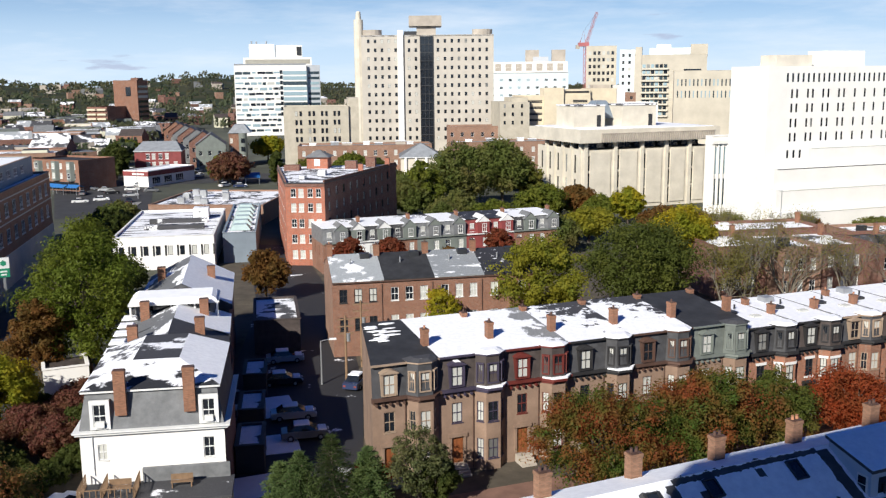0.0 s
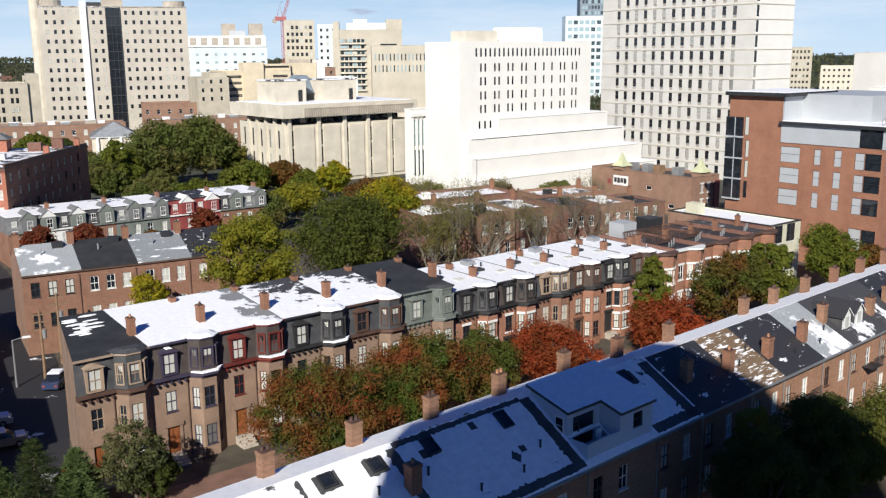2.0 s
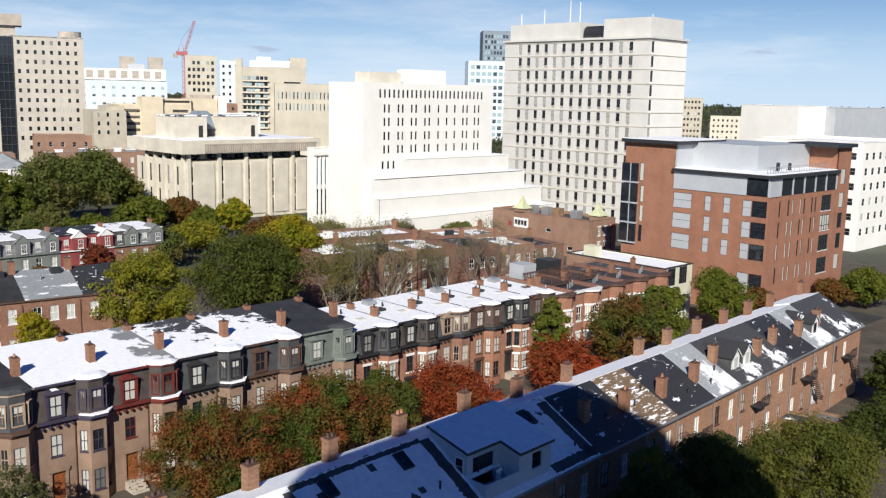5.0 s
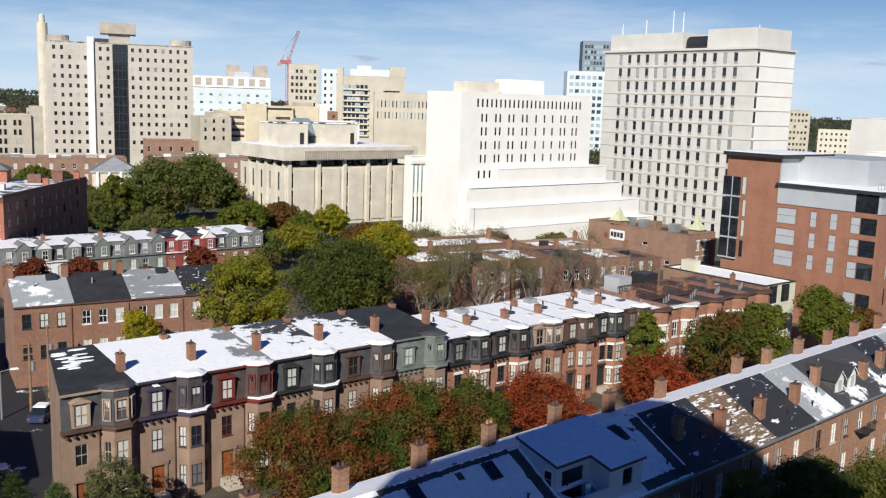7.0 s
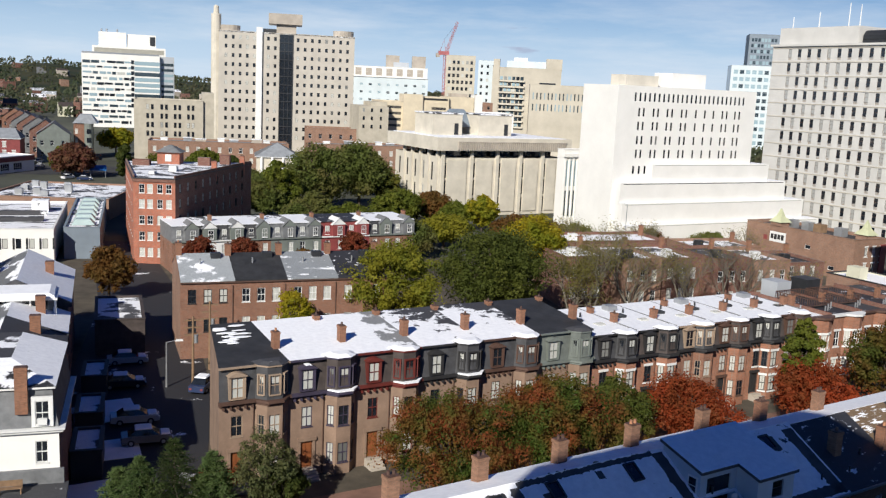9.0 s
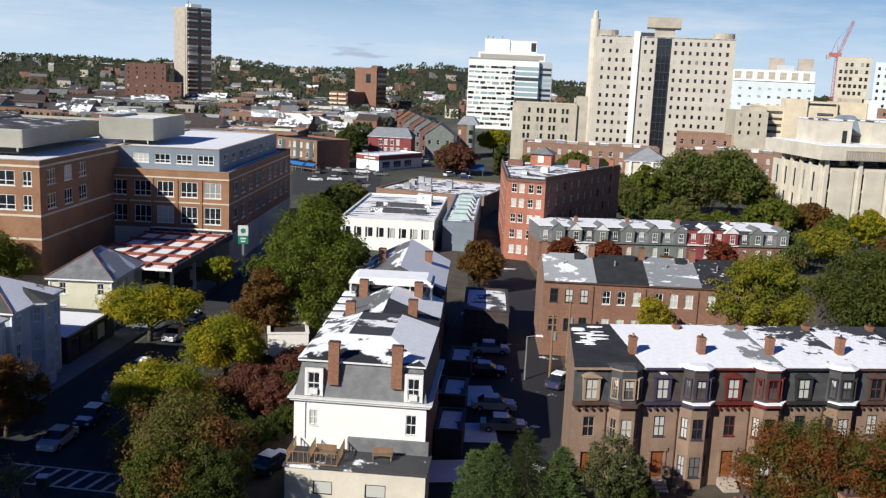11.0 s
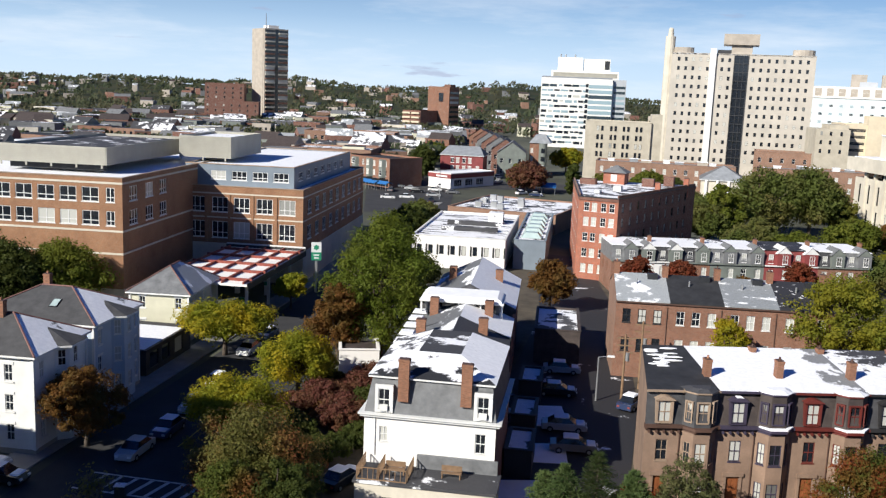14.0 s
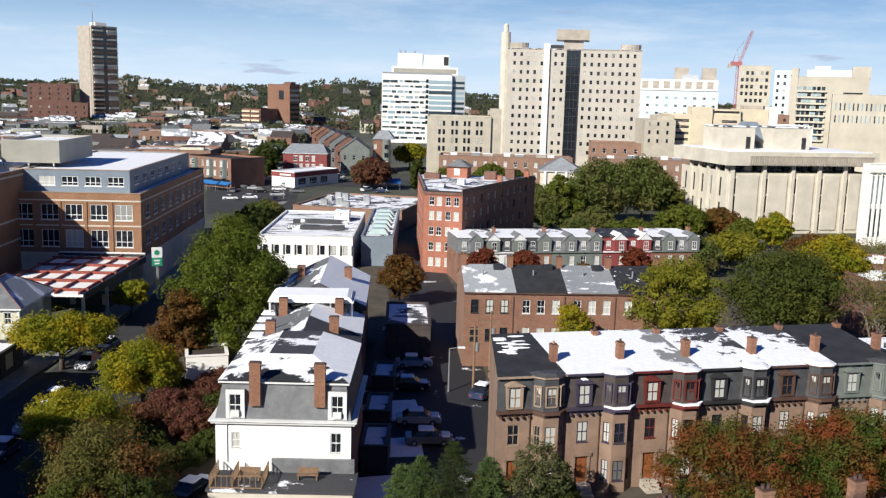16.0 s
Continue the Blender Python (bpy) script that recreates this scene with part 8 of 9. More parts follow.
block("school_building", -196.0, 396.0, 14.0, 42, 18, 12.0, BRICK_BR, SN_HALF, "long brick building with white windows", 13, 2, 1.3, 1.8, 8, 3.6, (TRIM_W, GLASS))
for k in range(7):     # gabled houses along the street that runs away
    x, y = -92 - 7.5 * k, 352 + 19 * k
    h_ = thing("gabled_house", x, y, 0, 12.0, "narrow gabled town house with a grey roof", "house", "gabled houses")
    cmat = (TRIM_G, BRICK_DK, SLATE_G, BRICK_DK, SLATE_G, BRICK_DK, BRICK)[k]
    s = Shape()
    face(s, (0, 0), (1, 0), 11, 0, 10, grid((1.2, 4.5, 8.2), (2, 6), 1.1, 1.7), cmat)
    put_windows(h_, (0, 0), (1, 0), 0, grid((1.2, 4.5, 8.2), (2, 6), 1.1, 1.7), (TRIM_W, GLASS_DK))
    face(s, (11, 0), (0, 1), 16, 0, 10, grid((2, 6, 10), (2, 6), 1.1, 1.7), cmat)
    face(s, (11, 16), (-1, 0), 11, 0, 10, [], cmat), face(s, (0, 16), (0, -1), 16, 0, 10, [], cmat)
    s.poly([(0, 0, 10), (11, 0, 10), (5.5, 0, 14)], cmat)
    part("wall", s, None, h_)
    r = Shape()
    r.poly([(11.4, -0.4, 9.8), (11.4, 16, 9.8), (5.5, 16, 14.2), (5.5, -0.4, 14.2)]), r.poly([(-0.4, 16, 9.8), (-0.4, -0.4, 9.8), (5.5, -0.4, 14.2), (5.5, 16, 14.2)])
    part("roof", r, SLATE_D if k % 3 else SLATE_G, h_)

# ---- tower crane ----
cr = thing("tower_crane", 95.4, 632.8, 0, 0, "red and white luffing tower crane behind the hospital", "crane")


def truss(sh, a, b, w, n, mat=None):
    """A square lattice mast from a to b."""
    a, b = Vector(a), Vector(b)
    d = (b - a).normalized()
    p = d.orthogonal().normalized()
    q = d.cross(p)
    cs = [(p + q) * w / 2, (p - q) * w / 2, (-p - q) * w / 2, (q - p) * w / 2]
    for c in cs:
        sh.tube([a + c, b + c], [w * 0.09, w * 0.09], 4, mat)
    for k in range(n):
        f0, f1 = k / n, (k + 1) / n
        for i in range(4):
            sh.tube([a.lerp(b, f0) + cs[i], a.lerp(b, f1) + cs[(i + 1) % 4]], [w * 0.05, w * 0.05], 4, mat)


s = Shape()
truss(s, (0, 0, 0), (0, 0, 55), 2.0, 22)
part("mast", s, CRANE_R, cr)
s = Shape()
truss(s, (0, 0, 55), (7, 0, 76), 1.3, 16)
part("jib", s, CRANE_R, cr)
part("machine_deck", Shape().box(-5, -1.6, 54, 2, 1.6, 56.5), CRANE_R, cr)
part("counterweight", Shape().box(-6.5, -1.5, 52.5, -4, 1.5, 55), CONC_D, cr)
part("gantry", Shape().tube([(-4, 0, 56), (-1.5, 0, 64), (0, 0, 56)], [0.25, 0.25, 0.25], 5), CRANE_R, cr)
part("pendant", Shape().tube([(-1.5, 0, 64), (6.5, 0, 75)], [0.08, 0.08], 4), DARK_METAL, cr)

# ---- distance: wooded hills, far houses ----
CREST = [(-60, 10), (-40, 6), (-8, 2), (0, 14), (6, 18), (10, 34), (12.4, 42), (14, 47), (15.9, 41), (17, 32), (19.4, 26), (22.8, 25), (24.9, 33), (26.9, 40), (29.5, 30), (32.2, 21), (34.2, 25), (37, 27), (40, 19), (41.7, 22), (43.7, 22), (45.2, 9), (50, 12), (64, 16)]


def crest(az):
    for (a, h), (b, k) in zip(CREST, CREST[1:]):
        if az <= b:
            f = max(0.0, (az - a) / (b - a))
            return h + (k - h) * f * f * (3 - 2 * f)
    return CREST[-1][1]


def hill_height(x, y):
    d = math.hypot(x, y)
    f = max(0.0, min(1.0, (d - 1150) / 1050))
    f = f * f * (3 - 2 * f)
    back = max(0.3, min(1.0, 1 - (d - 2300) / 2000))
    swell = 0.92 + 0.14 * noise.noise((x * 0.004, y * 0.004, 3.1))
    return f * back * swell * crest(math.degrees(math.atan2(-x, y)))


def terrain():
    s = Shape()
    nx, ny = 90, 40
    ids = {}
    for i in range(nx + 1):
        for j in range(ny + 1):
            az, d = radians(62 - 124 * i / nx), 1150 * (4300 / 1150) ** (j / ny)
            x, y = -d * math.sin(az), d * math.cos(az)
            ids[i, j] = len(s.v)
            s.v.append((x, y, hill_height(x, y) - (0.6 if j == 0 else 0.0)))
    for i in range(nx):
        for j in range(ny):
            s.f.append((ids[i, j], ids[i, j + 1], ids[i + 1, j + 1], ids[i + 1, j]))
            s.m.append(0)
    return s


solid("hills", terrain(), L_FAR, None, "low wooded autumn hills along the horizon", "hills", kind="structure", smooth=True)


def woods():
    """Crowns of far trees: ragged clumps of slanting leaf sprays over town and hills."""
    s = Shape()
    rg = random.Random(21)
    for k in range(10200):
        az = radians(rg.uniform(-50, 52))
        d = 420 * (3400 / 420) ** (rg.random() ** 0.8)
        if k > 7400:
            az, d = radians(rg.uniform(17, 50)), rg.uniform(335, 760)
        x, y = -d * math.sin(az), d * math.cos(az)
        if d < 700 and (-118 - 0.2 * max(0, y - 330) < x < 180 and y < 640):
            continue
        z = hill_height(x, y)
        r = rg.uniform(2.6, 5.0) * (1 + d / 2600)
        big = d > 900
        for q in range(13 if big else 26):
            w, t = rg.uniform(0, 6.283), rg.uniform(-0.3, 1.0)
            c = Vector((x + r * 0.75 * math.cos(w) * math.cos(t), y + r * 0.75 * math.sin(w) * math.cos(t), z + r * 0.9 + r * 0.75 * math.sin(t)))
            n = Vector((rg.gauss(0, 1), rg.gauss(0, 1) - 0.7, rg.gauss(0, 1) + 0.5)).normalized()
            a = n.orthogonal().normalized()
            b = n.cross(a)
            h = r * (rg.uniform(0.26, 0.46) if big else rg.uniform(0.16, 0.32))
            s.poly([c + a * h * 1.2, c + b * h, c - a * h - b * h * 0.6])
    return s


solid("far_trees", woods(), L_FAR, None, "patchwork of green and rust treetops over the distant town", "trees", kind="stuff")


def far_house(s, rg, x, y, z, d):
    """One small house of the distant town: box with a flat or gabled roof."""
    mats = [BRICK, BRICK_BR, CONC_D, CREAM, SLATE_G, BRICK_DK, CONC, BRICK_DK, TRIM_G]
    w, l, h = rg.uniform(8, 18), rg.uniform(8, 14), rg.uniform(6, 11)
    a = radians(rg.uniform(0, 40))
    ca, sa = math.cos(a), math.sin(a)
    tr = lambda p, q: (x + p * ca - q * sa, y + p * sa + q * ca)
    pl = [tr(0, 0), tr(w, 0), tr(w, l), tr(0, l)]
    m = rg.choice(mats if d < 800 else [CONC_D, BRICK_BR, BRICK_DK, SLATE_G, CONC_D])
    if rg.random() < 0.72:
        s.prism(pl, z, z + h, m, top=rg.choice([SN_HALF, SN_FEW, TAR, SLATE_G, TAR]))
    else:
        s.prism(pl, z, z + h, m)
        a0, a1 = tr(0, l / 2), tr(w, l / 2)
        zt = z + h + 3
        rm = rg.choice([SLATE_G, SLATE_BR, SN_HALF, SN_FEW, SN_SILVER])
        s.poly([(*pl[0], z + h), (*pl[1], z + h), (*a1, zt), (*a0, zt)], rm), s.poly([(*pl[2], z + h), (*pl[3], z + h), (*a0, zt), (*a1, zt)], rm)
        s.poly([(*pl[1], z + h), (*pl[2], z + h), (*a1, zt)], m), s.poly([(*pl[3], z + h), (*pl[0], z + h), (*a0, zt)], m)
    if d < 800:
        n = int(w / 3)
        for q in range(n):
            for zz in (1.6, 4.4, 7.2):
                if zz + 1.8 < h:
                    (xa, ya), (xb, yb) = tr(1.0 + 3.0 * q, -0.05), tr(2.1 + 3.0 * q, -0.05)
                    s.poly([(xa, ya, z + zz), (xb, yb, z + zz), (xb, yb, z + zz + 1.5), (xa, ya, z + zz + 1.5)], GLASS_DK)


def far_houses():
    s = Shape()
    rg = random.Random(5)
    for k in range(1060):
        if k >= 900:
            az, d = radians(rg.uniform(8, 50)), rg.uniform(760, 2100)
        elif k < 420:
            az, d = radians(rg.uniform(17, 50)), rg.uniform(345, 760)
        else:
            az, d = radians(rg.uniform(-50, 52)), 430 + 1500 * rg.random() ** 1.6
        x, y = -d * math.sin(az), d * math.cos(az)
        if d < 720 and (-124 - 0.2 * max(0, y - 330) < x < 240 and y < 680) or (d > 900 and k % 3 and k < 900):
            continue
        if d < 560:
            one = Shape()
            far_house(one, rg, x, y, -0.02, d)
            solid("town_house", one, None, None, "small brick or shingled town house among trees", "house", "houses of the distant town")
        else:
            far_house(s, rg, x, y, hill_height(x, y) - 0.5, d)
    return s


solid("far_houses", far_houses(), None, None, "scattered brick and pale houses of the distant town with snowy roofs", "houses", kind="stuff")


# ---- trees: tapered trunk, limbs, and a crown of leaf sprays gathered in uneven clumps ----
def tree(x, y, top, r, low, mat, seed, label, leaf=0.3, count=1.0, bark=None):
    rg = random.Random(seed)
    t = thing("tree", x, y, 0, rg.uniform(0, 360), label, "tree")
    w = Shape()
    zc, rz = (top + low) / 2, (top - low) / 2
    fork = max(low * 0.7, 0.25 * top)
    w.tube([(0, 0, -0.1), (0.05, 0, fork * 0.5), (0, 0.06, fork), (0.12, -0.1, zc), (0.05, 0.05, top - 0.25 * rz)], [0.05 * r + 0.09, 0.04 * r + 0.06, 0.036 * r + 0.05, 0.022 * r + 0.03, 0.015], 7)
    clumps = []
    n = int(50 + 24 * r)
    lobe = [rg.uniform(0.82, 1.14) for _ in range(7)]
    tilt = Vector((rg.gauss(0, 0.1), rg.gauss(0, 0.1), 0)) * r
    for k in range(n):
        for _ in range(30):
            p = Vector((rg.uniform(-1, 1), rg.uniform(-1, 1), rg.uniform(-1, 1)))
            if 0.25 < p.length < 1.0:
                break
        taper = (1.0 - 0.3 * max(0.0, p.z)) * lobe[int((math.atan2(p.y, p.x) + math.pi) / 6.2833 * 6.99)]
        c = Vector((p.x * r * taper * 0.9, p.y * r * taper * 0.9, zc + p.z * (rz - 0.12 * r) * (0.85 + 0.15 * taper))) + tilt * p.z
        clumps.append((c, r * rg.choice((0.11, 0.14, 0.18, 0.22, 0.28))))
        if k % 6 == 0:
            a = Vector((0, 0, fork + (c.z - fork) * rg.uniform(0.0, 0.4) if c.z > fork else fork * 0.8))
            mid = a.lerp(c, 0.55) + Vector((0, 0, 0.08 * r))
            w.tube([a, mid, c], [0.02 * r + 0.02, 0.012 * r + 0.015, 0.012], 5)
    part("trunk", w, bark or BARK, t, smooth=True)
    s = Shape()
    total = int(min(46000 if math.hypot(x, y) < 106 else 32000 if math.hypot(x, y) < 160 else 14000, 9200 * count * (r * rz / 12.0) ** 0.75 * (0.3 / leaf) ** 1.4 + 1200))
    for k in range(total):
        c, cr = clumps[k % n]
        d = Vector((rg.gauss(0, 1), rg.gauss(0, 1), rg.gauss(0, 1) + 0.25)).normalized()
        q = c + Vector((d.x, d.y, d.z * 0.8)) * cr * rg.uniform(0.4, 1.12)
        nn = (d + Vector((rg.gauss(0, 0.36), rg.gauss(0, 0.36), rg.gauss(0, 0.36) + 0.35))).normalized()
        a = nn.orthogonal().normalized()
        b = nn.cross(a)
        ang = rg.uniform(0, 6.283)
        a, b = a * math.cos(ang) + b * math.sin(ang), b * math.cos(ang) - a * math.sin(ang)
        h = leaf * rg.uniform(0.5, 1.1)
        s.poly([q - a * h, q - b * h * 0.7 + nn * 0.15 * h, q + a * h * 0.8 + b * h * 0.5])
    part("crown", s, mat, t)
    return t


def conifer(x, y, top, r, seed, label):
    """A feathery conifer: whorls of drooping boughs set with thin needle sprays."""
    rg = random.Random(seed)
    t = thing("tree", x, y, 0, rg.uniform(0, 360), label, "tree")
    w, s = Shape(), Shape()
    w.tube([(0, 0, -0.1), (0, 0, top * 0.5), (0, 0, top - 0.1)], [0.2, 0.13, 0.02], 7)
    whorls = int(top * 2.1)
    for k in range(whorls):
        f = k / (whorls - 1)
        z = 0.7 + (top - 0.9) * f
        ln = r * (1 - f) ** 0.75 * rg.uniform(0.8, 1.1) + 0.25
        for q in range(8):
            az = 6.283 * (q / 8 + k * 0.37) + rg.uniform(-0.25, 0.25)
            l1 = ln * rg.uniform(0.7, 1.1)
            out = Vector((math.cos(az), math.sin(az), 0))
            rise = 0.28 + 0.3 * f
            bough = lambda u: Vector((0, 0, z)) + out * l1 * u + Vector((0, 0, l1 * (rise * u - 0.42 * u * u)))
            w.tube([bough(0), bough(0.5), bough(1.0)], [0.035, 0.022, 0.008], 4)
            for _ in range(int(34 + 46 * l1)):
                u = rg.random() ** 0.7
                c = bough(u) + Vector((rg.gauss(0, 0.13), rg.gauss(0, 0.13), rg.gauss(0, 0.07))) * (0.6 + 0.5 * l1)
                d = (out * 0.7 + Vector((rg.gauss(0, 0.55), rg.gauss(0, 0.55), rg.gauss(0.18, 0.35)))).normalized()
                a = d.orthogonal().normalized()
                h = rg.uniform(0.16, 0.34)
                s.poly([c - a * 0.045, c + a * 0.045, c + d * h])
    part("trunk", w, BARK, t)
    part("crown", s, L_PINE, t)
    return t


def bare_tree(x, y, top, r, seed, leafy=0.0):
    """A leafless crown of forking twigs with a few dry leaves."""
    rg = random.Random(seed)
    t = thing("tree", x, y, 0, 0, "bare grey-brown tree with fine twigs and few dry leaves", "tree", "bare trees")
    w, tips = Shape(), []

    def grow(p, d, ln, rad, depth):
        q = p + d * ln * 0.5 + Vector((rg.gauss(0, 0.05), rg.gauss(0, 0.05), 0.03)) * ln
        e = p + d * ln
        w.tube([p, q, e], [rad, rad * 0.8, rad * 0.62], 4 if depth > 1 else 6)
        tips.append(e)
        if depth < 5:
            for _ in range(3 if depth < 4 else 2):
                nd = (d + Vector((rg.gauss(0, 0.42), rg.gauss(0, 0.42), rg.gauss(0.12, 0.22)))).normalized()
                grow(e if rg.random() < 0.6 else q, nd, ln * rg.uniform(0.62, 0.85), rad * 0.58, depth + 1)
    for k in range(3):
        a = 2.1 * k + rg.random()
        grow(Vector((0.1 * math.cos(a), 0.1 * math.sin(a), 0)), Vector((0.28 * math.cos(a) * r / 6, 0.28 * math.sin(a) * r / 6, 1)).normalized(), top * 0.3, 0.2, 0)
    part("twig_crown", w, BARK_GR, t)
    s = Shape()
    for e in tips:
        if rg.random() < 0.3 + leafy:
            for _ in range(2 + int(4 * leafy)):
                q = e + Vector((rg.gauss(0, 0.4), rg.gauss(0, 0.4), rg.gauss(0, 0.4)))
                a, b = Vector((rg.gauss(0, 1), rg.gauss(0, 1), rg.gauss(0, 1))).normalized() * 0.13, Vector((rg.gauss(0, 1), rg.gauss(0, 1), rg.gauss(0, 1))).normalized() * 0.09
                s.poly([q - a, q - b, q + a, q + b])
    part("dry_leaves", s, L_DRY, t)
    return t


NAMES = {"rg": (L_RG, "street tree turning from green to rust red"), "red": (L_RED, "small maple with bright red autumn leaves"), "yel": (L_YEL, "street tree with yellow-green autumn leaves"),
         "yel2": (L_YEL2, "broad tree with golden green autumn leaves"), "green": (L_GREEN, "leafy green tree still in summer colour"), "dark": (L_DARK, "dense dark green tree"),
         "gr2": (L_GR2, "large broad tree in full green leaf"), "gr3": (L_GR3, "large olive green tree turning brown"), "rust": (L_RUST, "rust brown autumn tree"), "yelthin": (L_YEL, "thin street tree with sparse yellow leaves"), "red2": (L_RUSTRED, "small street maple with dull red leaves"), "olive": (L_OLIVE, "broad olive green yard tree in thinning leaf"), "maroon": (L_MAROON, "dark maroon shrub or tree"), "rg2": (L_RG2, "broad green tree with reddening branch tips"), "old": (L_OLD, "dense deep green yard tree"), "or": (L_OR, "round olive green tree with a reddening top"), "thin": (L_THIN, "thin young tree with grey-green leaves")}
